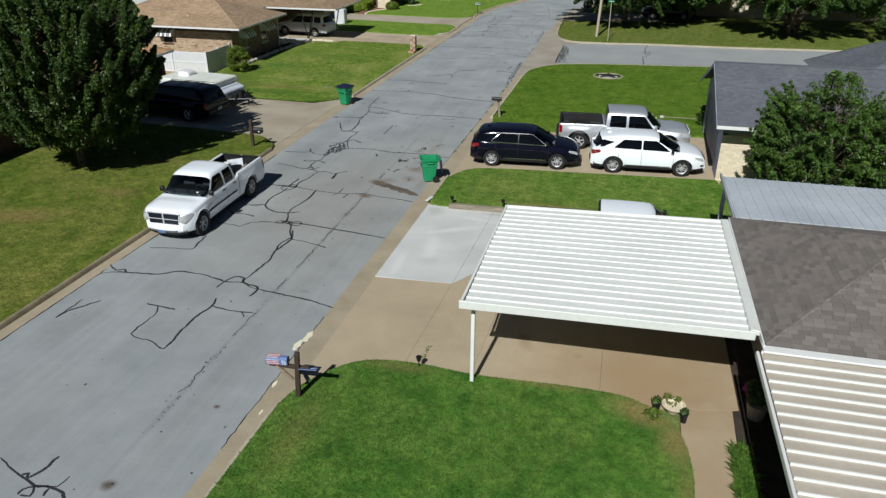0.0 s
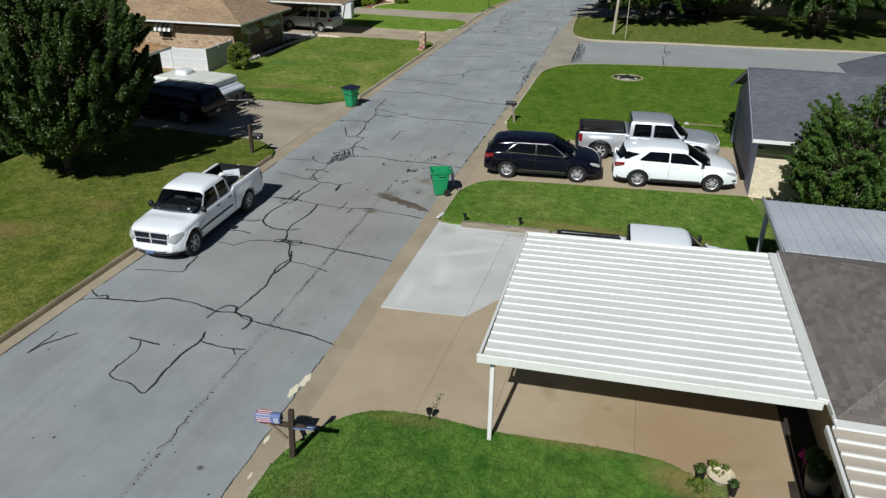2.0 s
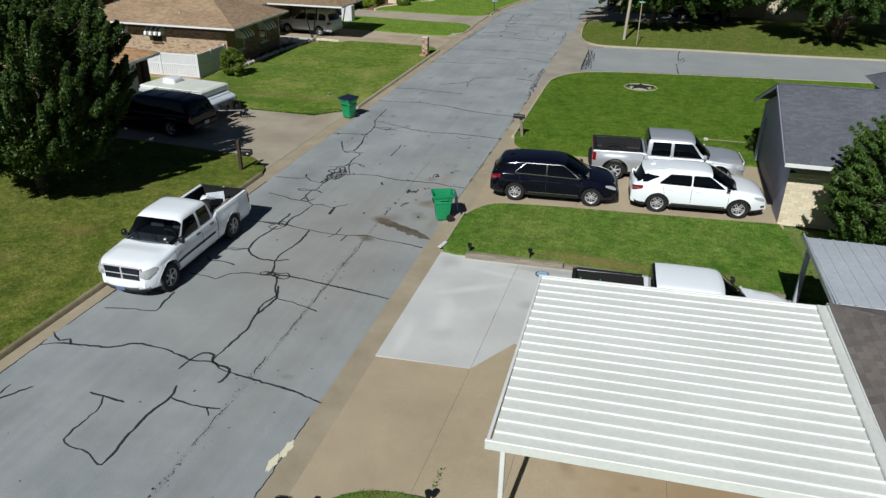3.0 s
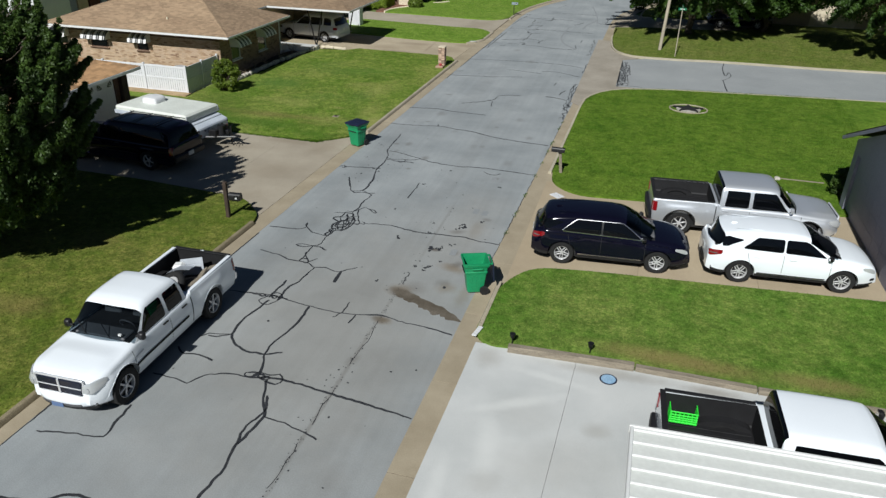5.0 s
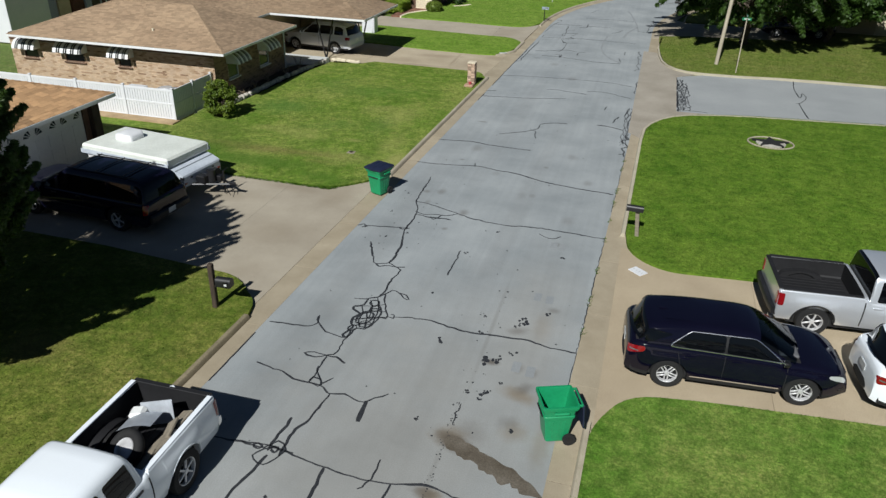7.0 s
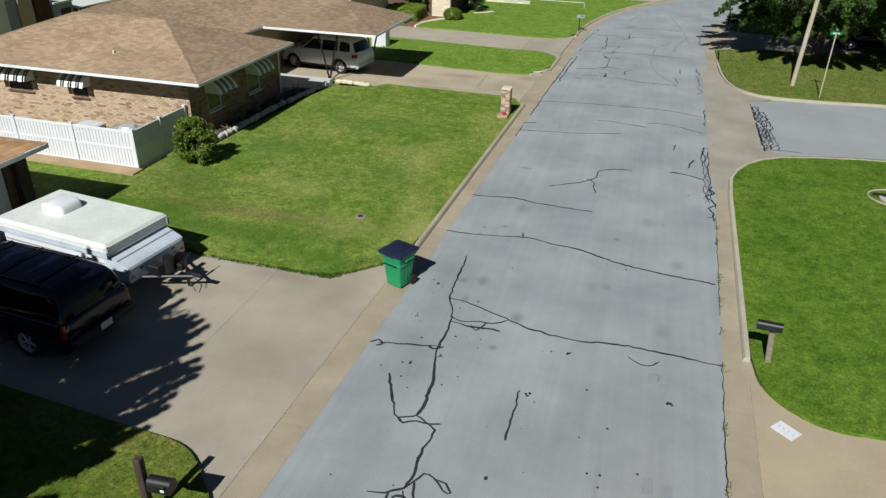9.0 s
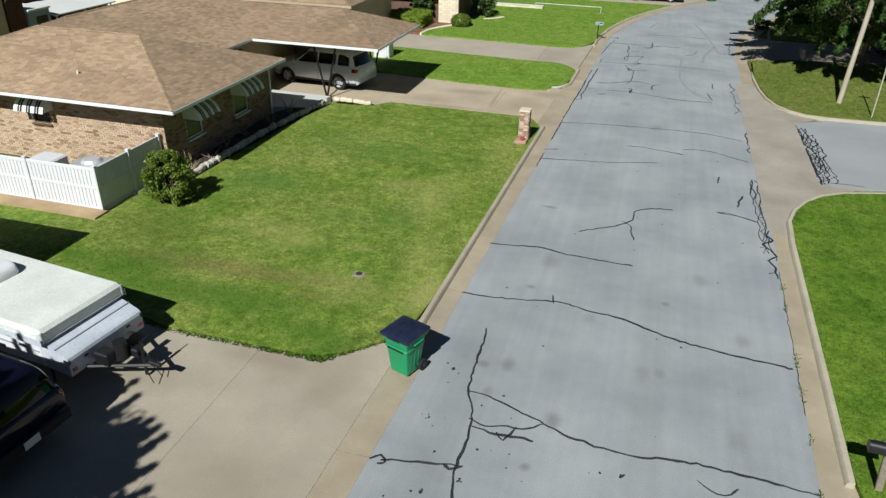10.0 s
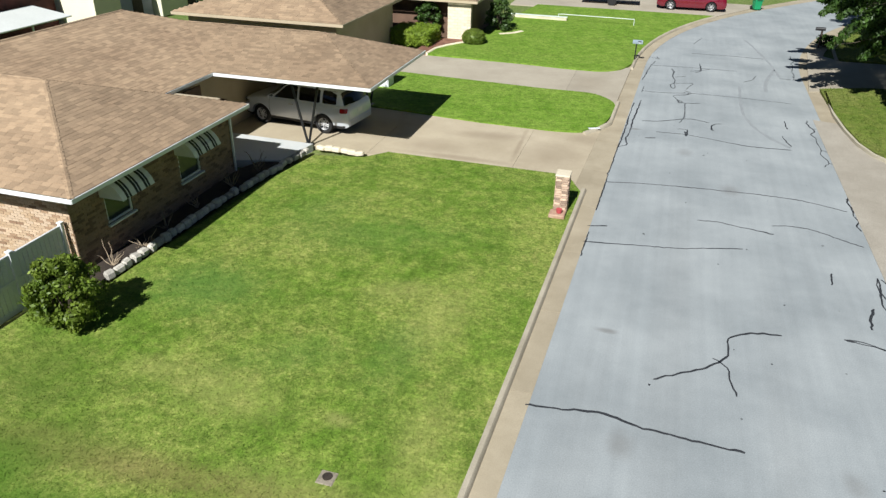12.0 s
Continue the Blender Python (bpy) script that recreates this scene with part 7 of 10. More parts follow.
def vehicle(name, label, category, at, paint, L, W, base, fo, wheel_r, top, roof, belt, glass_x, wins=(), clear=0.26, bed=None, tumble=0.24,
            rim="spokes", cladding=0.0, nose_round=0.5, tail_round=0.3, group="", tail_in=0.10, wheel_w=0.24, wheel_in=0.03, five=5, bow=(0.2, 0.08), flare=0.02,
            hood=None, shoulder=0.08, arch_gap=0.06, surround=False, quarter=None, crown=0.05, lean=9.0):
    """A road vehicle, x forward, on the ground. top: height of bonnet, waist and tail along x; roof: the cabin's outline; belt: its foot;
    glass_x: (rear glass end, windscreen start); wins: x-spans of the side windows; bed: (x0, x1, rail, floor) of a load bed;
    bow: how far the windscreen and tail curve back at the sides; hood: (x0, half width, rise) of a raised bonnet; lean: slope of the rear edge of the hindmost window; quarter: corners of a rear quarter glass."""
    car = thing(name, label, category, at, group)
    front, rear = base / 2 + fo, base / 2 + fo - L
    axles = (base / 2, -base / 2)
    ar = wheel_r + arch_gap
    w0 = W / 2
    xs = set(np.linspace(rear, front, 110).tolist())
    for a in axles:
        for t in np.linspace(-1, 1, 21):
            xs.add(a + ar * math.sin(t * 1.5708))
        xs |= {a - ar - 0.004, a + ar + 0.004}
    if bed:
        xs |= {bed[0] - 0.002, bed[0] + 0.002, bed[1] - 0.002, bed[1] + 0.002}
    for r in (front, rear):
        s = -1 if r == front else 1
        xs |= {r + s * d for d in (0.012, 0.03, 0.055, 0.09, 0.14, 0.2)}
    xs = sorted(x for x in xs if rear <= x <= front)

    def half(x):
        """Half a cross-section: points from the keel up the side and over the top to the middle."""
        zt = curve(x, top)
        fr, rr = max(0.0, 1 - (front - x) / nose_round), max(0.0, 1 - (x - rear) / tail_round)
        w = w0 - 0.27 * fr ** 2.2 - tail_in * rr ** 2.5
        zb = clear + 0.10 * max(fr, rr) ** 2
        swell = 0.0
        for a in axles:
            swell = max(swell, math.exp(-((x - a) / (ar * 1.15)) ** 4))
            if abs(x - a) < ar:
                zb = max(zb, wheel_r + math.sqrt(ar * ar - (x - a) ** 2) * 0.98)
        sh = 0.035 if bed and bed[0] < x < bed[1] else shoulder
        zs = max(zt - sh, zb + 0.03)

        def yy(z):
            u = (z - clear) / max(0.2, zt - clear)
            return w - 0.02 - 0.045 * (u - 0.5) ** 2 * 2 - 0.05 * max(0.0, 0.2 - u) * 3 - 0.014 * ease((u - 0.72) / 0.12) + (flare * swell + 0.012) * math.exp(-((u - 0.55) / 0.3) ** 2)
        zk = min(zb, bed[3] - 0.04) if bed and bed[0] < x < bed[1] else zb
        pts = [(0, zk), (yy(zb) - 0.1, zk)] + [(yy(z), z) for z in np.linspace(zb, zs, 8)]
        ys = pts[-1][0]
        r = min(sh, zt - zs + 0.001)
        pts += [(ys - sh + sh * math.cos(a), zs + r * math.sin(a)) for a in (0.5, 1.0, 1.5)]
        if bed and bed[0] < x < bed[1]:
            pts += [(ys - 0.06, zt), (ys - 0.12, zt), (ys - 0.125, bed[3] + 0.04), (ys - 0.15, bed[3]), (ys * 0.5, bed[3]), (0, bed[3])]
        else:
            for q in (0.86, 0.74, 0.6, 0.42, 0.22, 0.0):
                lift = crown * (1 - q * q) + (hood[2] * ease((hood[1] + 0.1 - q) / 0.12) * ease((x - hood[0]) / 0.5 + 0.5) * ease((front - 0.02 - x) / 0.12) if hood else 0)
                pts.append(((ys - sh) * q / 0.9, zt + lift * min(1.0, (zt - zs) / sh)))
        return pts

    def skin(x, z):
        """The place on the flank at a length and height."""
        p = half(x)[2:13]
        return Vector((x, float(np.interp(z, [q[1] for q in p], [q[0] for q in p])), z))
    rings = [[(x, y, z) for y, z in h] + [(x, -y, z) for y, z in reversed(h[1:-1])] for x, h in ((x, half(x)) for x in xs)]
    n = len(rings[0])
    vs = [p for r in rings for p in r]
    fb, fl, fc, fi = [], [], [], []
    for j in range(len(xs) - 1):
        xm = (xs[j] + xs[j + 1]) / 2
        for i in range(n):
            a, b = j * n + i, j * n + (i + 1) % n
            f = (a, b, b + n, a + n)
            k = min(i, n - 1 - i)
            in_bed = bed and bed[0] - 0.004 < xm < bed[1] + 0.004 and k >= 14
            in_low = cladding and k <= 5 and (vs[a][2] + vs[b][2]) / 2 < cladding
            in_cab = k >= 13 and roof[0][0] + 0.12 < xm < roof[-1][0] - 0.16
            (fl if in_bed else fi if in_cab else fc if in_low else fb).append(f)
    fb += [tuple(range(n - 1, -1, -1)), tuple(range((len(xs) - 1) * n, len(xs) * n))]

    def put(nm, faces, mat, lab="", smooth=38):
        if not faces:
            return None
        used = sorted({i for f in faces for i in f})
        ix = {k: q for q, k in enumerate(used)}
        return part(nm, Build().add([vs[k] for k in used], [tuple(ix[i] for i in f) for f in faces]), mat, car, lab, smooth, clean=False)
    put("body", fb, paint, "", 30)
    put("cabin_floor", fi, M_RUBBER, "dark cabin floor")
    put("bed_liner", fl, M_LINER, "black ribbed bed liner", 0)
    for s in (1, -1):
        put("sill_cladding", [f for f in fc if s * vs[f[0]][1] > 0], M_RUBBER, "black plastic sill cladding")
    part("underbody", Build().box(((front + rear) / 2, 0, 0.42), (L - 0.7, W - 0.34, 0.36)), M_RUBBER, car)
    # cabin
    x0, x1 = roof[0][0], roof[-1][0]
    gr, gw = glass_x
    cx = sorted(set(np.linspace(x0, x1, 60).tolist()) | {p[0] for p in roof} | set(glass_x))
    cx = [x for x in cx if x0 <= x <= x1]

    def cab_half(x):
        zr = max(curve(x, roof), pl(x, belt) + 0.012)
        zb = pl(x, belt) - 0.04
        wb = half(x)[9][0] - 0.035
        h = zr - zb
        rr = min(0.17, h * 0.42)
        wt = wb - tumble * (h - rr * 0.5)
        side = [(lerp(wb, wt, t) + 0.03 * t * (1 - t) * 4 * min(1.0, h), zb + t * (h - rr)) for t in (0, 0.12, 0.34, 0.56, 0.78, 1.0)]
        ye = side[-1][0]
        arcs = [(ye - rr * 1.15 * (1 - math.cos(a)) - 0.01 * a, zr - rr + rr * math.sin(a)) for a in (0.4, 0.8, 1.2, 1.5708)]
        yt = arcs[-1][0]
        return side + arcs + [(yt * q, zr + 0.03 * min(1.0, h) * (1 - q * q)) for q in (0.66, 0.33, 0.0)]

    def bent(x, y, z):
        wb = half(x)[9][0]
        k = (y / wb) ** 2
        f, r = ease((x - gw + 0.35) / max(0.3, x1 - gw + 0.1)), ease((gr + 0.35 - x) / max(0.3, gr + 0.35 - x0))
        return (x - bow[0] * f * k + bow[1] * r * k, y, z)

    def cab_skin(x, z):
        p = cab_half(x)[:10]
        return Vector(bent(x, float(np.interp(z, [q[1] for q in p], [q[0] for q in p])), z))
    vs, groups = [], {"roof": [], "windscreen": [], "rear_window": []}
    for x in cx:
        h = cab_half(x)
        vs += [bent(x, y, z) for y, z in h] + [bent(x, -y, z) for y, z in reversed(h[:-1])]
    n = 2 * len(cab_half(cx[0])) - 1
    for j in range(len(cx) - 1):
        xm = (cx[j] + cx[j + 1]) / 2
        for i in range(n - 1):
            a = j * n + i
            k = min(i, n - 2 - i)
            key = "windscreen" if xm > gw and k >= 6 else "rear_window" if xm < gr and k >= (5 if quarter else 7) else "roof"
            groups[key].append((a, a + 1, a + 1 + n, a + n))
    put("roof", groups["roof"], paint, "", 50)
    put("windscreen", groups["windscreen"], M_SCREEN, "clear windscreen", 60)
    put("rear_window", groups["rear_window"], M_GLASS, "", 60)

    def panel(nm, f, a, b, lo, hi, mat, lab="", r=0.05, off=0.004, rows=4, sides=(1, -1), n=26, parent=None):
        """A thin skin laid on the flank or cabin between two heights, with rounded ends; returns its outline on the +y side."""
        us = sorted({a + (b - a) * t for t in np.linspace(0, 1, n)} | {a + r * t for t in (0.02, 0.1, 0.25, 0.5, 0.75)} | {b - r * t for t in (0.02, 0.1, 0.25, 0.5, 0.75)})
        us = [u for u in us if a <= u <= b]
        low, high, cols = [], [], []
        for u in us:
            d = min(u - a, b - u)
            cut = r * (1 - math.sqrt(max(0.0, 1 - (1 - d / r) ** 2))) if d < r else 0.0
            z0, z1 = lo(u) + cut, hi(u) - cut
            if z1 - z0 < 0.004:
                z0 = z1 = (z0 + z1) / 2
            cols.append([f(u, lerp(z0, z1, q / rows)) for q in range(rows + 1)])
        for s in sides:
            v = [(p.x, s * (p.y + off), p.z + off * 0.5) for c in cols for p in c]
            k = rows + 1
            fs = [(j * k + i, j * k + i + 1, (j + 1) * k + i + 1, (j + 1) * k + i) for j in range(len(cols) - 1) for i in range(rows)]
            part(nm, Build().add(v, fs), mat, parent or car, lab, 60)
        return [c[0] for c in cols] + [c[-1] for c in reversed(cols)]

    zglass = pl((x0 + x1) / 2, roof) - 0.14
    for wa, wb_ in wins:
        out = panel("side_window", cab_skin, wa, wb_, lambda u: pl(u, belt) + 0.03, lambda u: max(pl(u, belt) + 0.031, min(zglass, pl(u + 0.11, roof) - 0.075, pl(u, belt) + 0.06 + lean * (u - wins[0][0]))), M_GLASS, r=0.06)
    if surround:
        a, b = min(w[0] for w in wins), max(w[1] for w in wins)
        out = panel("window_trim", cab_skin, a - 0.02, b + 0.03, lambda u: pl(u, belt) + 0.016, lambda u: max(pl(u, belt) + 0.02, min(zglass + 0.014, pl(u + 0.11, roof) - 0.058, pl(u, belt) + 0.07 + lean * (u - wins[0][0] + 0.01))), M_BLACK, "black window trim", 0.06, 0.002)
        out = [p for p in out] + out[:1]
        for s in (1, -1):
            b = Build()
            for p, q in zip(out, out[1:]):
                if (q - p).length > 1e-4:
                    b.tube((p.x, s * (p.y + 0.006), p.z), (q.x, s * (q.y + 0.006), q.z), 0.011, n=5)
            part("window_surround", b, M_CHROME, car, "chrome window surround", 60)
    if quarter:
        lowl, highl = quarter
        panel("quarter_window", cab_skin, lowl[0][0], lowl[-1][0], lambda u: pl(u, lowl), lambda u: pl(u, highl), M_GLASS, r=0.02, off=0.018)
    # dashboard, steering wheel and seats behind the windscreen
    zb = pl(x1 - 0.6, belt)
    dx = x1 - 0.36
    part("dashboard", Build().cbox((dx, 0, zb + 0.045), (0.4, W - 0.62, 0.1), 0.04), M_SEAT, car, "dark grey dashboard")
    wheel_m = pose(dx - 0.3, W * 0.2, zb + 0.13, 0, -62, 0)
    part("steering_wheel", Build().loft([[tuple(wheel_m @ Vector(((0.18 + 0.016 * math.cos(q)) * math.cos(p), (0.18 + 0.016 * math.cos(q)) * math.sin(p), 0.016 * math.sin(q)))) for q in np.linspace(0, 6.2832, 7)[:-1]] for p in np.linspace(0, 6.2832, 21)], caps=False), M_SEAT, car)
    for sx in (dx - 0.85, dx - 1.75):
        for s in (1, -1):
            if sx > x0 + 0.25:
                part("seat_back", Build().cbox((0, 0, 0), (0.14, 0.46, 0.5), 0.05, pose(sx, s * W * 0.2, zb + 0.16, 0, -14, 0)), M_SEAT, car, "grey cloth seat")
    # wheels
    for a in axles:
        for s in (1, -1):
            y = s * (w0 - wheel_w / 2 - wheel_in)
            wh = new("wheel", None)
            wh.parent = car
            wh.matrix_local = Matrix.Translation((a, y, wheel_r)) @ Matrix.Rotation(0 if s > 0 else math.pi, 4, "Z")
            prof = [(wheel_r * 0.61, -wheel_w / 2 + 0.01), (wheel_r * 0.93, -wheel_w / 2), (wheel_r, -wheel_w / 2 + 0.045), (wheel_r, wheel_w / 2 - 0.045), (wheel_r * 0.95, wheel_w / 2 - 0.006), (wheel_r * 0.82, wheel_w / 2), (wheel_r * 0.61, wheel_w / 2 - 0.012)]
            k = 32
            b = Build().loft([[(r * math.cos(6.2832 * q / k), t, r * math.sin(6.2832 * q / k)) for r, t in prof] for q in range(k + 1)], caps=False, closed=False)
            part("tyre", b, M_RUBBER, wh, "", 45)
            r1 = wheel_r * 0.62
            rb = Build().loft([[(r * math.cos(6.2832 * q / k), t, r * math.sin(6.2832 * q / k)) for r, t in ((r1, wheel_w / 2 - 0.008), (r1 * 0.95, wheel_w / 2 - 0.014), (r1 * 0.91, wheel_w / 2 - 0.09))] for q in range(k + 1)], caps=False, closed=False)
            for q in range(five):
                m4 = Matrix.Rotation(6.2832 * q / five + 0.3, 4, "Y")
                for d in ((-0.15, 0.15) if rim == "spokes" else (0,)):
                    rb.cbox((r1 * 0.52, wheel_w / 2 - 0.045, d * r1), (r1 * 0.84, 0.035, r1 * (0.12 if rim == "spokes" else 0.17)), 0.012, m4)
            rb.tube((0, wheel_w / 2 - 0.075, 0), (0, wheel_w / 2 - 0.015, 0), r1 * 0.24, r1 * 0.2, 12)
            part("rim", rb, M_ALLOY, wh, "silver alloy wheel rim", 40)
            part("brake_disc", Build().tube((0, wheel_w / 2 - 0.12, 0), (0, wheel_w / 2 - 0.1, 0), r1 * 0.88, n=20), M_BLACK, wh)
        # dark wheel housing
        hb = Build()
        for s in (1, -1):
            hb.loft([[(a + (ar + 0.004) * math.cos(t), s * y, max(0.3, wheel_r + (ar + 0.004) * math.sin(t))) for t in np.linspace(-0.3, math.pi + 0.3, 15)] for y in (w0 - 0.12, w0 - 0.42)], caps=False, closed=False)
        part("wheel_housing", hb, M_RUBBER, car, "black wheel housing")
    return car, front, rear, skin, panel, cab_skin


def box_part(car, nm, c, s, mat, b=0.02, lab="", m=None):
    return part(nm, Build().cbox(c, s, b, m), mat, car, lab, 0)


def mirrors(car, x, z, y, mat, w=0.24, h=0.17):
    """Door mirrors: a rounded shell on a short arm, with its glass."""
    for s in (1, -1):
        o = [rounded([(-w / 2 * k, -h / 2 * k, 0.05), (w / 2 * k, -h / 2 * k, 0.05), (w / 2 * k, h / 2 * k, 0.05), (-w / 2 * k, h / 2 * k, 0.05)], n=3) for k in (1.0, 1.0, 0.86, 0.5)]
        shell = part("mirror", Build().loft([[(x + d, s * (y + 0.06 + w * 0.3) + u, z + v) for u, v in ring] for d, ring in zip((-0.03, 0.02, 0.06, 0.08), o)]), mat, car, "", 50)
        part("arm", Build().cbox((x + 0.01, s * (y + 0.03), z - 0.03), (0.06, 0.14, 0.05), 0.012), mat, shell)
        part("glass", Build().cbox((x - 0.042, s * (y + 0.06 + w * 0.3), z), (0.006, w * 0.8, h * 0.75), 0.002), M_CHROME, shell)


def seams(panel, skin, xs, z0, z1, lean=0.0):
    """Door gaps down the flanks."""
    for x in xs:
        panel("door_gap", lambda u, z: skin(u + lean * (z - z0), z), x - 0.006, x + 0.006, lambda u: z0, lambda u: z1, M_RUBBER, r=0.003, off=0.0015, rows=8, n=3)


def handles(car, skin, xs, z, mat):
    for x in xs:
        for s in (1, -1):
            p = skin(x, z)
            box_part(car, "door_handle", (x, s * (p.y + 0.012), z), (0.2, 0.035, 0.04), mat, 0.014)


def suv(label, at, paint, chrome=True, group="cars on the east driveway"):
    top = [(-2.32, 0.82), (-2.30, 0.92), (-2.26, 1.0), (-2.18, 1.05), (-1.9, 1.075), (0.85, 1.03), (1.25, 1.015), (1.6, 0.985), (1.85, 0.94), (2.02, 0.895), (2.15, 0.84), (2.24, 0.77), (2.30, 0.66), (2.34, 0.50)]
    roof = [(-2.27, 1.06), (-2.2, 1.16), (-2.07, 1.34), (-2.0, 1.42), (-1.9, 1.455), (-1.7, 1.485), (-1.3, 1.53), (-0.7, 1.565), (-0.1, 1.565), (0.25, 1.535), (0.5, 1.465), (1.42, 1.0)]
    car, f, r, skin, panel, cab = vehicle("suv", label, "car", at, paint, 4.66, 1.82, 2.78, 0.95, 0.36, top, roof, [(-2.4, 1.10), (-1.0, 1.045), (1.42, 0.985)], (-1.99, 0.42),
                                         [(-1.40, -0.30), (-0.25, 1.1)], cladding=0.36, group=group, tumble=0.24, nose_round=0.75, tail_round=0.5, tail_in=0.15, bow=(0.26, 0.2), surround=chrome, lean=0.85,
                                         flare=0.035, crown=0.045, quarter=([(-2.12, 1.10), (-1.85, 1.13), (-1.42, 1.31)], [(-2.12, 1.26), (-2.03, 1.36), (-1.85, 1.395), (-1.42, 1.335)]))
    for s in (1, -1):
        side = (s,)
        panel("headlight", skin, 1.84, 2.24, lambda u: lerp(0.80, 0.64, (u - 1.84) / 0.4), lambda u: min(pl(u, top) - 0.05, lerp(0.86, 0.80, (u - 1.84) / 0.4)), M_LAMP_PALE, "clear headlight", 0.05, 0.006, sides=side)
        panel("tail_light", skin, -2.305, -1.94, lambda u: lerp(0.76, 0.88, (u + 2.30) / 0.34), lambda u: lerp(0.95, 1.0, (u + 2.30) / 0.34), M_RED, "red tail light", 0.05, 0.008, sides=side)
        panel("tail_lens", skin, -2.27, -2.08, lambda u: 0.855, lambda u: 0.885, M_LAMP, "clear reversing lens", 0.014, 0.012, sides=side)
        panel("fog_light", skin, 2.12, 2.27, lambda u: 0.44, lambda u: 0.52, M_BLACK, "", 0.03, 0.006, sides=side)
        panel("sill_strip", skin, -0.92, 0.92, lambda u: 0.37, lambda u: 0.405, M_CHROME if chrome else M_RUBBER, "sill strip along the doors", 0.012, 0.02, sides=side)
        box_part(car, "roof_groove", (-0.85, s * 0.47, 1.56), (1.5, 0.02, 0.012), paint, 0.004)
    box_part(car, "grille", (2.27, 0, 0.66), (0.1, 0.85, 0.2), M_BLACK, 0.03, "dark grille")
    box_part(car, "front_bumper", (2.22, 0, 0.38), (0.2, 1.25, 0.16), M_BLACK, 0.06)
    bump = [(y, -2.34 + 0.2 * (abs(y) / 0.9) ** 2.4) for y in np.linspace(-0.82, 0.82, 15)]
    part("rear_bumper", Build().loft([[(x + 0.1, y, 0.30), (x, y, 0.33), (x - 0.015, y, 0.42), (x + 0.01, y, 0.53), (x + 0.12, y, 0.54)] for y, x in bump]), M_RUBBER, car, "black lower rear bumper", 50)
    box_part(car, "number_plate", (-2.335, 0, 0.74), (0.012, 0.32, 0.16), M_PLATE, 0.004)
    box_part(car, "rear_wiper", (0, 0, 0), (0.02, 0.42, 0.02), M_BLACK, 0.006, "", pose(-2.22, 0.1, 1.12, 0, -40, 8))
    box_part(car, "aerial", (-1.6, 0, 1.52), (0.16, 0.05, 0.06), paint, 0.02)
    mirrors(car, 0.92, 1.09, 0.84, M_BLACK, 0.17, 0.12)
    seams(panel, skin, (1.0, -0.27), 0.42, 1.0)
    seams(panel, skin, (-1.16,), 0.62, 0.98, -0.25)
    handles(car, skin, (-0.02, -1.0), 0.90, paint)
    return car


suv("glossy black compact SUV on the tan driveway", pose(-1.76, 27.72, 0.035, 0, 0, 3.9), M_PAINT_BLACK)
suv("white compact SUV parked near the garage", pose(3.32, 28.08, 0.035, 0, 0, 4.1), M_PAINT_WHITE, False)


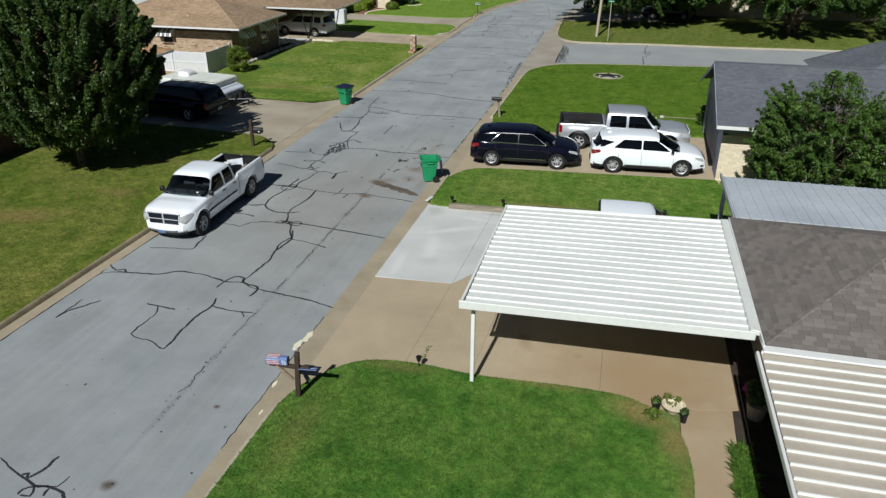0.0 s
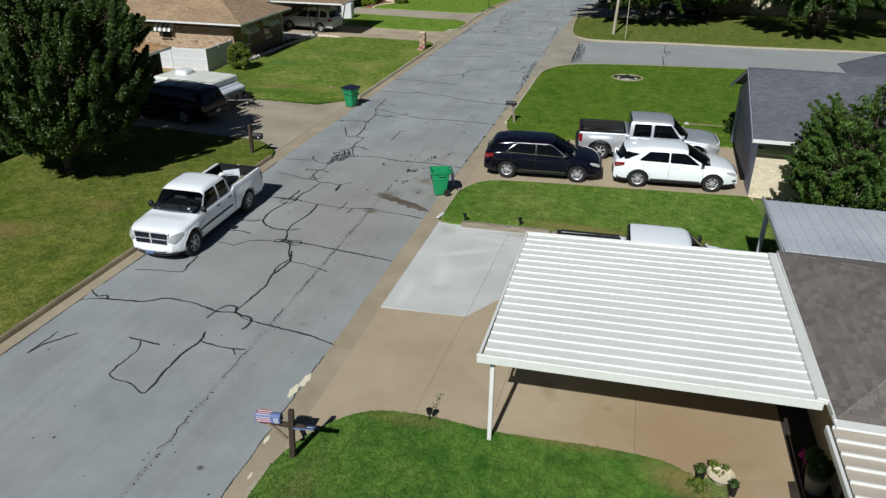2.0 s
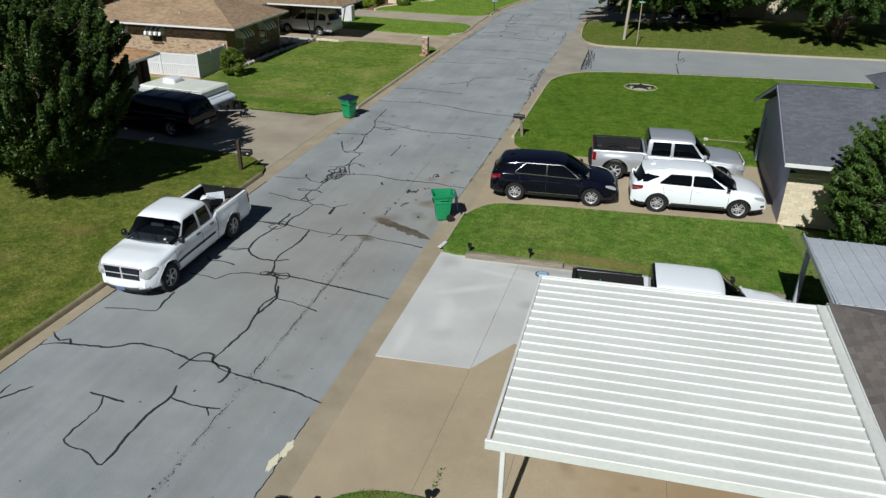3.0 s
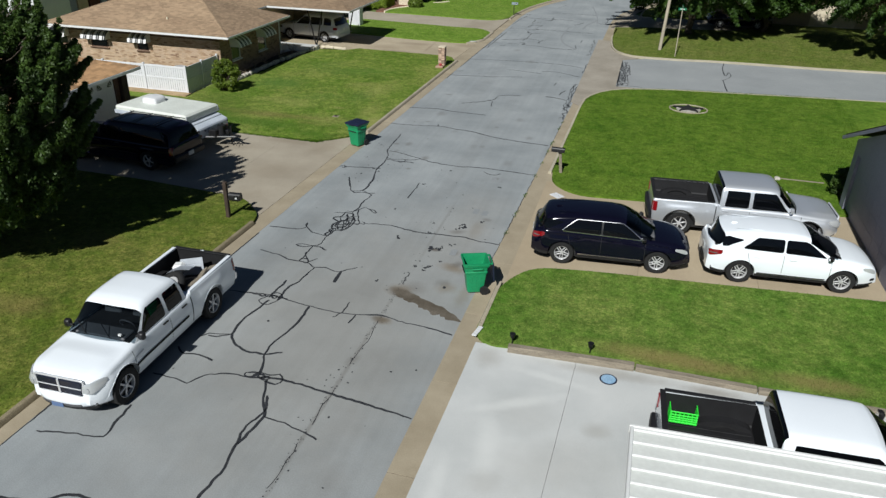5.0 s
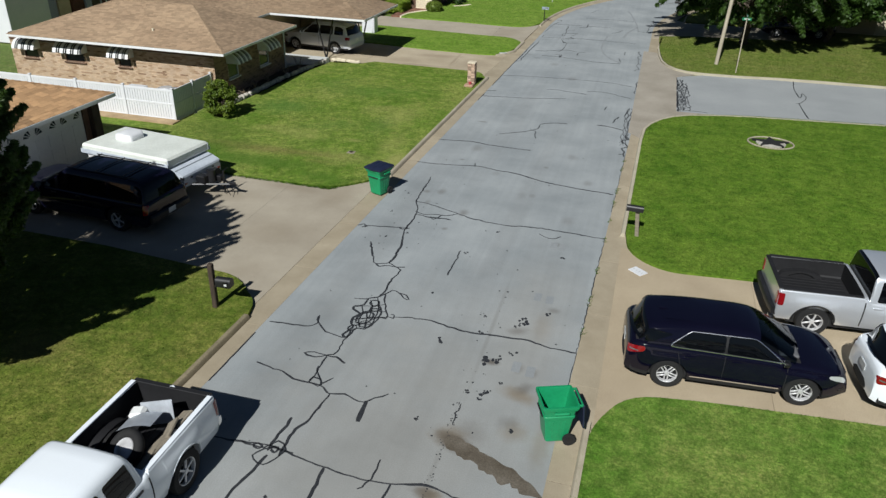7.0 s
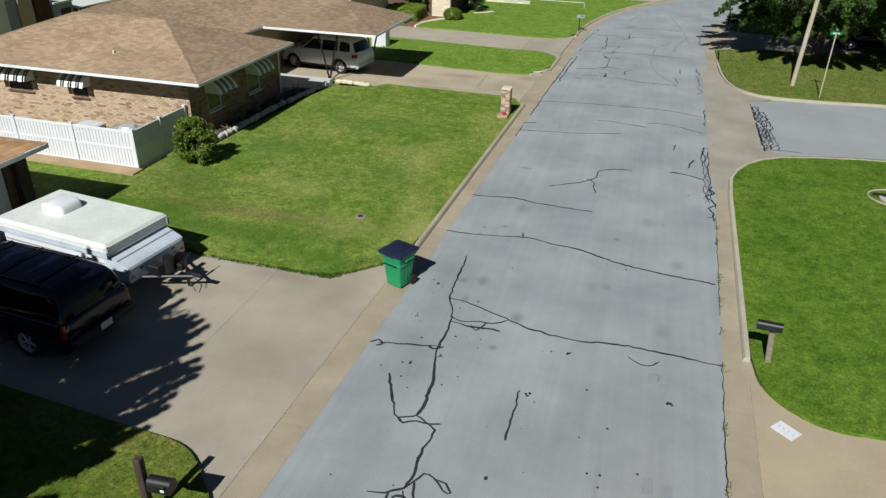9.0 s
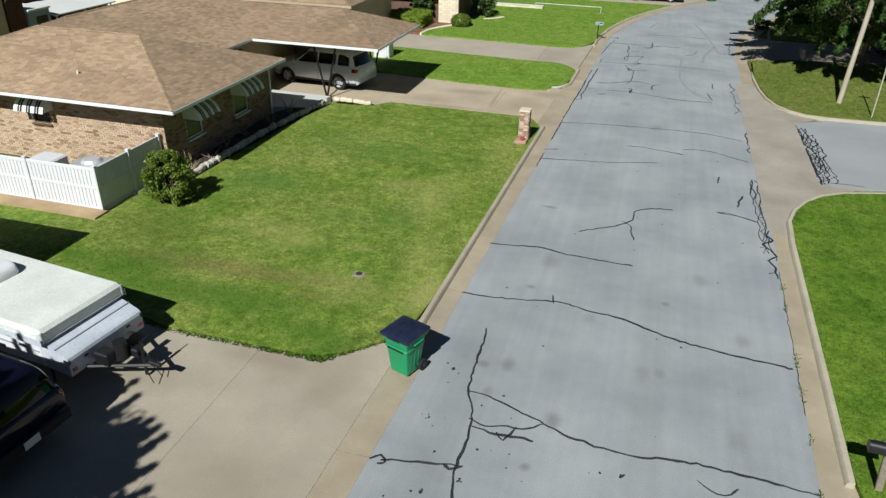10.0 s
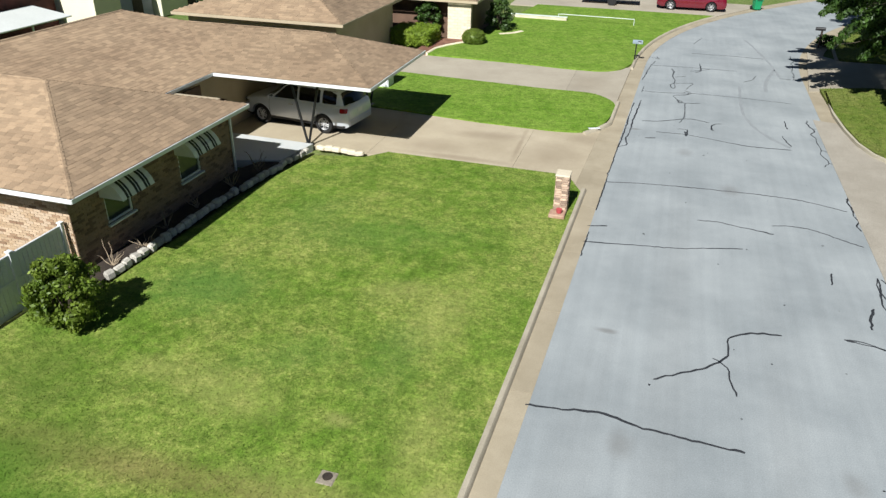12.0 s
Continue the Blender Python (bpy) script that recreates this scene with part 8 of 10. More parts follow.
def pickup(label, at, paint, base=3.57, L=5.8, W=2.0, fo=1.0, cab=(-0.80, 1.5), roof_h=1.88, rail=1.36, wr=0.39, chrome=True, six=6, group="pickup trucks", crew=True, belt_z=1.16, tumble=0.2, rails=None, rake=0.72, plain=False, handle=None, boxy=False, arch_gap=0.09):
    f = base / 2 + fo
    r = f - L
    c0, c1 = cab
    b0, b1 = r + 0.06, c0 - 0.10
    top = [(r, rail - 0.02), (b1, rail), (c0 - 0.03, rail), (c0 + 0.05, belt_z + 0.01), (c1 - 0.2, belt_z - 0.005), (c1 + 0.1, belt_z - 0.03), (f - 0.8, belt_z - 0.055), (f - 0.38, belt_z - 0.09), (f - 0.16, belt_z - 0.125), (f - 0.07, belt_z - 0.165), (f - 0.03, belt_z - 0.23), (f, belt_z - 0.42)]
    roof = [(c0, belt_z + 0.02), (c0 + 0.05, roof_h - 0.22), (c0 + 0.1, roof_h - 0.10), (c0 + 0.2, roof_h - 0.035), (c0 + 0.45, roof_h - 0.005), (c0 + 0.9, roof_h), (c1 - rake - 0.35, roof_h - 0.012), (c1 - rake - 0.12, roof_h - 0.05), (c1 - rake, roof_h - 0.10), (c1, belt_z - 0.03)]
    if boxy:
        roof = [(c0, belt_z + 0.02), (c0 + 0.03, roof_h - 0.16), (c0 + 0.05, roof_h - 0.06), (c0 + 0.1, roof_h - 0.02), (c0 + 0.3, roof_h - 0.004), (c0 + 0.7, roof_h), (c1 - rake - 0.35, roof_h - 0.006), (c1 - rake - 0.1, roof_h - 0.03), (c1 - rake, roof_h - 0.07), (c1, belt_z - 0.03)]
    mid = (c0 + c1 - 0.62) / 2
    wins = [(c0 + 0.16, mid - 0.05), (mid + 0.06, c1 - 0.22)] if crew else [(c0 + 0.2, c1 - 0.22)]
    car, f, r, skin, panel, cabs = vehicle("pickup_truck", label, "truck", at, paint, L, W, base, fo, wr, top, roof, [(r, belt_z), (c1, belt_z - 0.03)], (c0 + 0.11, c1 - rake + 0.02), wins,
                                           0.36, bed=(b0, b1, rail, 0.76), rim="bars", tumble=tumble, nose_round=0.55, tail_round=0.10, tail_in=0.05, group=group, wheel_w=0.27, wheel_in=-0.005, five=six, bow=(0.2, 0.02),
                                           flare=0.045, hood=(c1 + 0.25, 0.74, 0.05), shoulder=0.10, arch_gap=arch_gap, crown=0.02 if boxy else 0.035)
    k, hz, w = W / 2 / 0.94, belt_z + 0.05, W / 2
    lamp = [(0.016, 0.575, -0.25, -0.43), (0.008, 0.66, -0.235, -0.455), (-0.035, 0.745, -0.22, -0.455), (-0.12, 0.80, -0.205, -0.43), (-0.25, 0.872, -0.20, -0.375), (-0.36, 0.90, -0.235, -0.31)]
    for s in (1, -1):
        rings = [[(f + x + 0.012, s * (y * k + 0.008), hz + lo), (f + x + 0.018, s * (y * k + 0.016), hz + (lo + hi) / 2), (f + x - 0.03, s * (y * k - 0.012), hz + hi), (f + x - 0.12, s * (y * k - 0.1), hz + hi - 0.02), (f + x - 0.1, s * (y * k - 0.1), hz + lo)] for x, y, hi, lo in lamp]
        lampo = part("headlight", Build().loft(rings), M_LAMP_PALE, car, "clear headlight", 50)
        part("reflector", Build().tube((f + 0.02, s * 0.66 * k, hz - 0.36), (f + 0.034, s * 0.665 * k, hz - 0.36), 0.07, 0.06, 14), M_LAMP_PALE, lampo)
        panel("tail_light", skin, r + 0.008, r + 0.14, lambda u: rail - 0.42, lambda u: rail - 0.10, M_RED, "red tail light", 0.03, 0.012, sides=(s,))
        box_part(car, "tail_lamp_back", (r - 0.004, s * (w - 0.13), rail - 0.26), (0.03, 0.12, 0.3), M_RED, 0.012, "red tail light")
        box_part(car, "bed_rail_cap", ((b0 + b1) / 2, s * (w - 0.115), rail + 0.008), (b1 - b0 - 0.05, 0.1, 0.022), rails or paint, 0.01)
        if not plain:
            panel("side_moulding", skin, c0 + 0.12, c1 - 0.02, lambda u: 0.66, lambda u: 0.725, M_RUBBER, "black side moulding", 0.02, 0.012, sides=(s,))
            panel("door_badge", skin, c1 - 0.36, c1 - 0.05, lambda u: 0.885, lambda u: 0.915, M_GREYMETAL, "small grey badge", 0.01, 0.004, sides=(s,))
        panel("bed_gap", skin, c0 - 0.09, c0 - 0.06, lambda u: 0.42, lambda u: rail - 0.03, M_RUBBER, "dark gap between cab and bed", 0.006, 0.003, rows=8, n=4, sides=(s,))
        # raised lip of the wheel arch
        for a in (base / 2, -base / 2):
            lip = Build()
            arcp = [(a + (wr + 0.1) * math.cos(t), wr + (wr + 0.1) * 0.98 * math.sin(t)) for t in np.linspace(0.15, math.pi - 0.15, 17)]
            arcp = [skin(x, z) for x, z in arcp]
            for p, q in zip(arcp, arcp[1:]):
                lip.tube((p.x, s * (p.y - 0.004), p.z), (q.x, s * (q.y - 0.004), q.z), 0.014, n=6)
            part("arch_lip", lip, M_RUBBER if plain else paint, car, "", 60)
    bow = [(y, f - 0.5 * (abs(y) / (W / 2)) ** 3.2) for y in np.linspace(-W / 2 + 0.055, W / 2 - 0.055, 31)]
    part("front_bumper", Build().loft([[(x - 0.03, y, 0.35), (x + 0.045, y, 0.37), (x + 0.085, y, 0.43), (x + 0.10, y, 0.51), (x + 0.095, y, 0.58), (x + 0.065, y, 0.635), (x - 0.01, y, 0.665), (x - 0.22, y, 0.67), (x - 0.22, y, 0.35)] for y, x in bow]), paint, car, "front bumper", 50)
    part("air_intake", Build().loft([[(x + 0.02, y, 0.29), (x + 0.05, y, 0.32), (x + 0.05, y, 0.375), (x - 0.1, y, 0.375), (x - 0.1, y, 0.29)] for y, x in bow[3:-3]]), M_BLACK, car, "black lower air dam", 40)
    part("bumper_slot", Build().loft([[(x + 0.06, y, 0.40), (x + 0.092, y, 0.405), (x + 0.105, y, 0.465), (x + 0.06, y, 0.47)] for y, x in bow[7:-7]]), M_SEAT, car, "dark slot in the bumper", 40)
    for s in (1, -1):
        part("fog_light", Build().tube((f - 0.16, s * (W / 2 - 0.26), 0.44), (f - 0.085, s * (W / 2 - 0.25), 0.44), 0.06, 0.055, 12), M_LAMP, car)
    rb = [(y, r - 0.01 + 0.06 * (abs(y) / w) ** 3) for y in np.linspace(-w + 0.06, w - 0.06, 11)]
    part("rear_bumper", Build().loft([[(x + 0.1, y, 0.46), (x - 0.1, y, 0.47), (x - 0.13, y, 0.53), (x - 0.13, y, 0.62), (x - 0.10, y, 0.66), (x + 0.1, y, 0.66)] for y, x in rb]), M_CHROME if chrome else M_BLACK, car, "rear bumper", 40)
    gz = belt_z - 0.315
    gr = box_part(car, "grille", (f - 0.04, 0, gz), (0.12, 1.1, 0.38), M_GRILLE, 0.05, "dark grille with bright crossbars")
    ring = rounded([(-0.52, -0.19, 0.1), (0.52, -0.19, 0.1), (0.6, 0.2, 0.07), (-0.6, 0.2, 0.07)], n=5)
    gs = Build()
    for (ya, za), (yb, zb) in zip(ring, ring[1:] + ring[:1]):
        gs.tube((f - 0.1 * abs(ya) ** 2 + 0.012, ya, gz + za), (f - 0.1 * abs(yb) ** 2 + 0.012, yb, gz + zb), 0.026, n=8)
    part("grille_surround", gs, M_BRIGHT, gr, "chrome grille surround", 60)
    box_part(gr, "grille_bar", (f + 0.02, 0, gz), (0.03, 0.05, 0.37), M_BRIGHT, 0.014)
    box_part(gr, "grille_bar", (f + 0.016, 0, gz), (0.03, 1.06, 0.026), M_BRIGHT, 0.012)
    for z in (gz - 0.12, gz - 0.08, gz - 0.04, gz + 0.04, gz + 0.08, gz + 0.12):
        box_part(gr, "grille_bar", (f + 0.008, 0, z), (0.02, 1.0, 0.008), M_GRILLE, 0.004, "dark grille bar")
    box_part(car, "number_plate", (f + 0.112, -0.06, 0.42), (0.012, 0.28, 0.10), simple("dull_blue_plate", (0.10, 0.16, 0.30), 0.5), 0.004, "pale blue number plate")
    if rails is not None or not plain:
        box_part(car, "tailgate_cap", (r + 0.045, 0, rail + 0.0), (0.11, W - 0.22, 0.03), M_LINER, 0.012, "black tailgate cap")
    mirrors(car, c1 - 0.36, belt_z + 0.1, w - 0.10, handle or M_BLACK, 0.16, 0.19)
    seams(panel, skin, (c1 - 0.02, mid), 0.5, belt_z - 0.03)
    handles(car, skin, (mid + 0.17, c0 + 0.22) if crew else (c0 + 0.3,), belt_z - 0.13, handle or M_BLACK)
    for i in range(9):
        box_part(car, "bed_rib", ((b0 + b1) / 2, -0.6 + i * 0.15, 0.767), (b1 - b0 - 0.1, 0.05, 0.014), M_LINER, 0.005)
    for s in (1, -1):
        q = Build().loft([[(-base / 2 + (wr + 0.14) * math.cos(t), s * y, 0.75 + (wr - 0.2) * math.sin(t)) for t in np.linspace(0, math.pi, 9)] for y in (w - 0.17, w - 0.36)])
        part("wheel_arch_box", q, M_LINER, car, "", 40)
    # wipers on the windscreen's foot
    for y in (0.3, -0.3):
        p = Vector((c1 - 0.1 - 0.2 * (y / w) ** 2, y, belt_z + 0.05))
        part("wiper", Build().tube(p, p + Vector((-0.2, -0.32, 0.19)), 0.009, n=5), M_BLACK, car)
    part("inspection_sticker", Build().cbox((c1 - 0.2, 0.52, belt_z + 0.135), (0.05, 0.07, 0.04), 0.002), M_PLATE, car, "small pale windscreen sticker")
    return car, b0, b1


RAM = pose(-12.35, 19.36, 0.0, 0, 0, -89.6)
ram, b0, b1 = pickup("white crew-cab pickup parked at the kerb", RAM, M_PAINT_WHITE, wr=0.42, W=1.88, fo=0.82, L=5.60, cab=(-0.82, 1.42), rake=0.68, roof_h=1.79, rail=1.22, belt_z=1.16, tumble=0.19)
pickup("silver crew-cab pickup beside the lawn", pose(2.25, 31.08, 0.035, 0, 0, 4.0), M_PAINT_SILVER, 3.91, 5.8, 2.0, 0.98, (-0.82, 1.72), 1.76, 1.19, 0.39, belt_z=1.09, tumble=0.16, rails=M_LINER, boxy=True, arch_gap=0.13, plain=True, chrome=False, handle=M_PAINT_SILVER)
pickup("white pickup with black bed liner beside the carport", pose(2.6, 18.86, 0.04, 0, 0, 2.0), M_PAINT_WHITE, 3.2, 5.45, 1.82, 0.95, (-0.97, 1.5), 1.84, 1.30, 0.37, rake=0.74, belt_z=1.30, tumble=0.13, chrome=False, crew=False, rails=M_LINER, boxy=True)


# the load in the parked pickup's bed
load = thing("scrap_load", "scrap metal and spare wheel in the truck bed", "cargo", RAM)
k = 24
sp_m = pose(-1.42, 0.05, 1.02, 14, 38, 0)
tb = Build().loft([[tuple(sp_m @ Vector(((0.29 + 0.09 * math.cos(6.2832 * q / 10)) * math.cos(6.2832 * p / k), (0.29 + 0.09 * math.cos(6.2832 * q / 10)) * math.sin(6.2832 * p / k), 0.10 * math.sin(6.2832 * q / 10)))) for q in range(10)] for p in range(k + 1)], caps=False)
part("spare_tyre", tb, M_RUBBER, load, "old black spare tyre", 50)
part("spare_rim", Build().loft([[tuple(sp_m @ Vector((r * math.cos(6.2832 * p / k), r * math.sin(6.2832 * p / k), z))) for r, z in ((0.225, 0.02), (0.2, 0.06), (0.15, 0.05), (0.08, 0.09), (0.0, 0.1))] for p in range(k + 1)], caps=False, closed=False), M_ALLOY, load, "dull steel wheel", 50)
part("sheet", Build().loft([[tuple(pose(-1.95, -0.02, 1.05, 12, -16, 12) @ Vector((x, y, 0.16 * math.cos(y * 2.6) - 0.05 * x + d))) for y in np.linspace(-0.32, 0.32, 9)] for x in (-0.3, -0.1, 0.1, 0.24) for d in (0.0,)], caps=False, closed=False), M_GREYMETAL, load, "bent pale sheet metal", 60)
part("sheet", Build().cbox((0, 0, 0), (0.02, 0.6, 0.45), 0.006, pose(-2.45, -0.02, 1.0, 8, -20, 14)), M_GREYMETAL, load, "grey metal sheet on edge")
part("sack", Build().cbox((0, 0, 0), (0.3, 0.3, 0.24), 0.1, pose(-2.3, -0.32, 1.0, 5, 4, 15)), M_WHITE, load, "white sack")
for x, y, z, a in ((-1.30, 0.50, 0.98, 6), (-1.68, 0.52, 1.02, -10), (-2.05, 0.50, 1.05, 12), (-2.4, 0.50, 1.0, -6)):
    part("board", Build().cbox((0, 0, 0), (0.46, 0.26, 0.05), 0.012, pose(x, y, z, 30 + a, 6, a)), M_SLEEPER, load, "broken grey-brown board")

basket = thing("laundry_basket", "bright lime green plastic basket in the truck bed", "basket", pose(0.16, 19.42, 0.84, 0, 0, 2))
bb = Build()
for s in (-1, 1):
    for i in range(7):
        bb.cbox((-0.24 + i * 0.08, s * 0.2, 0.14), (0.025, 0.012, 0.24), 0.004)
    for i in range(5):
        bb.cbox((s * 0.26, -0.16 + i * 0.08, 0.14), (0.012, 0.025, 0.24), 0.004)
    for z in (0.03, 0.09, 0.14, 0.2, 0.27):
        bb.cbox((0, s * 0.2, z), (0.54, 0.02, 0.03), 0.005).cbox((s * 0.26, 0, z), (0.02, 0.4, 0.03), 0.005)
part("sides", bb, M_LIME, basket)
part("bottom", Build().cbox((0, 0, 0.01), (0.52, 0.4, 0.016), 0.005), M_LIME, basket)

# big dark wagon on the west driveway
wag, f, r, skin, panel, _ = vehicle("suv", "large black SUV on the shaded driveway", "car", pose(-20.9, 30.62, 0.06, 0, 0, 176), M_PAINT_NAVY, 5.55, 2.0, 3.4, 0.98, 0.39,
                                    [(-2.87, 0.92), (-2.85, 1.0), (-2.78, 1.06), (1.3, 1.06), (1.5, 1.04), (2.2, 0.98), (2.5, 0.88), (2.64, 0.70), (2.68, 0.55)],
                                    [(-2.82, 1.08), (-2.74, 1.32), (-2.64, 1.52), (-2.52, 1.60), (-2.3, 1.645), (-1.2, 1.69), (0.1, 1.68), (0.3, 1.65), (0.46, 1.58), (1.5, 1.06)],
                                    [(-2.87, 1.06), (1.5, 1.04)], (-2.62, 0.45), [(-2.45, -1.5), (-1.38, -0.55), (-0.45, 0.38), (0.48, 1.2)], 0.3, tumble=0.24, rim="bars", wheel_w=0.26, bow=(0.2, 0.06), flare=0.03, arch_gap=0.08, tail_round=0.2)
for s in (1, -1):
    box_part(wag, "roof_rail", (-1.1, s * 0.62, 1.71), (2.6, 0.03, 0.03), M_BLACK, 0.015)
    panel("tail_light", skin, -2.86, -2.74, lambda u: 0.72, lambda u: 1.02, M_RED, "red tail light", 0.03, 0.01, sides=(s,))
    panel("headlight", skin, 2.36, 2.62, lambda u: 0.70, lambda u: 0.80, M_LAMP, "", 0.04, 0.008, sides=(s,))
    panel("sill_strip", skin, -1.2, 1.2, lambda u: 0.62, lambda u: 0.66, M_BLACK, "black side strip", 0.015, 0.01, sides=(s,))
box_part(wag, "rear_bumper", (-2.88, 0, 0.55), (0.18, 1.8, 0.24), M_BLACK, 0.05)
box_part(wag, "number_plate", (-2.99, 0, 0.6), (0.012, 0.32, 0.16), M_PLATE, 0.004, "pale number plate")
for x in (-1.9, -0.9, 0.0):
    box_part(wag, "rack_bar", (x, 0, 1.74), (0.04, 1.26, 0.02), M_BLACK, 0.01)
mirrors(wag, 1.1, 1.16, 0.93, M_BLACK)
seams(panel, skin, (1.2, 0.42, -0.5), 0.5, 1.04)
handles(wag, skin, (0.6, -0.35), 0.96, M_BLACK)

# family SUV under the brick house's carport
hl, f, r, skin, panel, _ = vehicle("suv", "silver family SUV under the carport", "car", pose(-23.85, 55.0, 0.07, 0, 0, 172.6), M_PAINT_GREY, 4.78, 1.91, 2.79, 0.95, 0.37,
                                   [(-2.43, 0.92), (-2.40, 1.02), (-2.3, 1.12), (0.9, 1.08), (1.3, 1.06), (1.8, 1.0), (2.1, 0.92), (2.25, 0.8), (2.34, 0.62)],
                                   [(-2.36, 1.14), (-2.25, 1.38), (-2.16, 1.54), (-2.05, 1.62), (-1.8, 1.68), (-0.8, 1.74), (0.0, 1.73), (0.25, 1.69), (0.42, 1.62), (1.3, 1.08)],
                                   [(-2.4, 1.13), (1.3, 1.06)], (-2.12, 0.36), [(-2.0, -1.36), (-1.25, -0.33), (-0.25, 1.0)], 0.28, tumble=0.26, bow=(0.24, 0.14), flare=0.035, tail_round=0.35, cladding=0.38)
for s in (1, -1):
    panel("tail_light", skin, -2.40, -2.12, lambda u: 0.88, lambda u: 1.05, M_RED, "red tail light", 0.05, 0.01, sides=(s,))
    panel("headlight", skin, 1.9, 2.24, lambda u: 0.74, lambda u: 0.86, M_LAMP, "", 0.05, 0.008, sides=(s,))
    box_part(hl, "roof_rail", (-0.8, s * 0.58, 1.745), (1.8, 0.035, 0.04), M_PAINT_GREY, 0.015)
box_part(hl, "rear_bumper", (-2.38, 0, 0.5), (0.16, 1.6, 0.26), M_PAINT_GREY, 0.05)
box_part(hl, "number_plate", (-2.44, 0, 0.84), (0.012, 0.32, 0.16), M_PLATE, 0.004)
mirrors(hl, 0.85, 1.16, 0.89, M_PAINT_GREY)
seams(panel, skin, (0.98, -0.3), 0.42, 1.04)
handles(hl, skin, (0.0, -1.05), 0.94, M_CHROME)

# far cars
red, f, r, skin, panel, _ = vehicle("sedan", "dark red sedan at the bend", "car", pose(-9.5, 87.0, 0.05, 0, 0, 182), M_PAINT_RED, 4.7, 1.8, 2.75, 0.95, 0.33,
                                    [(-2.37, 0.75), (-2.33, 0.9), (-2.2, 0.98), (-1.6, 1.02), (1.0, 0.96), (2.0, 0.84), (2.2, 0.74), (2.32, 0.58)],
                                    [(-1.85, 1.0), (-1.1, 1.33), (-0.8, 1.40), (-0.2, 1.43), (0.2, 1.41), (0.4, 1.36), (1.2, 0.97)], [(-1.9, 1.0), (1.2, 0.95)], (-1.1, 0.38), [(-1.3, -0.32), (-0.22, 0.85)], 0.22, bow=(0.22, 0.15))
mirrors(red, 0.7, 1.0, 0.82, M_PAINT_RED)
box_part(red, "rear_bumper", (-2.33, 0, 0.5), (0.12, 1.5, 0.2), M_PAINT_RED, 0.05)
seams(panel, skin, (0.85, -0.27), 0.4, 0.94)
vehicle("suv", "dark SUV parked in the trees' shade", "car", pose(5.6, 70.9, 0.1, 0, 0, 185), M_PAINT_NAVY, 4.8, 1.85, 2.8, 0.95, 0.36,
        [(-2.4, 0.95), (-2.3, 1.08), (1.0, 1.06), (2.1, 0.92), (2.35, 0.6)], [(-2.3, 1.12), (-2.0, 1.56), (-1.8, 1.63), (-0.3, 1.7), (0.2, 1.66), (0.4, 1.58), (1.15, 1.05)], [(-2.4, 1.1), (1.15, 1.05)],
        (-2.0, 0.34), [(-1.9, -1.4), (-1.3, -0.3), (-0.2, 0.85)], 0.27)

# folded camping trailer
cm = pose(-20.9, 33.42, 0.06, 0, 0, -7)
camper = thing("camping_trailer", "folded white pop-up camping trailer beside the SUV", "trailer", cm)
part("tub", Build().cbox((0, 0, 0.78), (3.5, 1.95, 0.62), 0.06), M_VINYL, camper, "white ribbed lower tub")
part("lid", Build().cbox((0, 0, 1.25), (3.75, 2.1, 0.32), 0.07), surf("dirty_white_lid", (0.58, 0.61, 0.56), (0.72, 0.75, 0.70), 1.2, 20, 0.5, 0.05, fine_amount=0.1), camper, "grimy off-white lift-up lid")
for s in (-1, 1):
    part("lid_trim", Build().cbox((0, s * 1.055, 1.12), (3.7, 0.02, 0.05), 0.006), M_GREYMETAL, camper)
    part("stripe", Build().cbox((0, s * 0.982, 0.86), (3.3, 0.012, 0.05), 0.003), M_GREYMETAL, camper, "faded grey stripe")
    part("wheel", Build().tube((-0.35, s * 0.78, 0.3), (-0.35, s * 0.98, 0.3), 0.3, n=20), M_RUBBER, camper)
    part("wheel_arch", Build().cbox((-0.35, s * 0.985, 0.62), (0.8, 0.03, 0.14), 0.02), M_GREYMETAL, camper)
    for x in (1.6, -1.6):
        part("stabiliser_jack", Build().tube((x, s * 0.8, 0.0), (x, s * 0.8, 0.5), 0.025, n=6), M_BLACK, camper)
fb = Build().loft([[(1.74, y, 0.5), (1.74, y, 1.06), (1.9, y, 1.04), (2.28, y, 0.9), (2.34, y, 0.86), (2.36, y, 0.8), (2.36, y, 0.46)] for y in (-0.95, 0.95)])
M_TRAILER = surf("chalky_trailer_paint", (0.42, 0.465, 0.53), (0.53, 0.575, 0.63), 1.6, 18, 0.5, 0.05, fine_amount=0.1)
part("front_locker", fb, M_TRAILER, camper, "chalky white sloping front locker")
part("locker_lip", Build().cbox((2.05, 0, 1.0), (0.03, 1.92, 0.02), 0.006, None), M_GREYMETAL, camper)
for x, y, z, sz in ((2.62, -0.32, 0.62, (0.34, 0.3, 0.28)), (2.95, 0.12, 0.56, (0.26, 0.22, 0.2))):
    part("battery_box", Build().cbox((x, y, z), sz, 0.03), M_BLACK, camper, "black battery box")
for s in (-1, 1):
    part("safety_chain", Build().tube((3.3, s * 0.08, 0.45), (3.55, s * 0.12, 0.1), 0.01, n=5), M_BLACK, camper, "dangling safety chain")
    part("corner_bracket", Build().cbox((2.30, s * 0.93, 0.78), (0.16, 0.05, 0.1), 0.012), M_BLACK, camper, "dark corner bracket")
    part("lid_skirt", Build().cbox((0, s * 1.062, 1.16), (3.78, 0.012, 0.16), 0.004), M_TRAILER, camper, "ragged pale lid skirt")
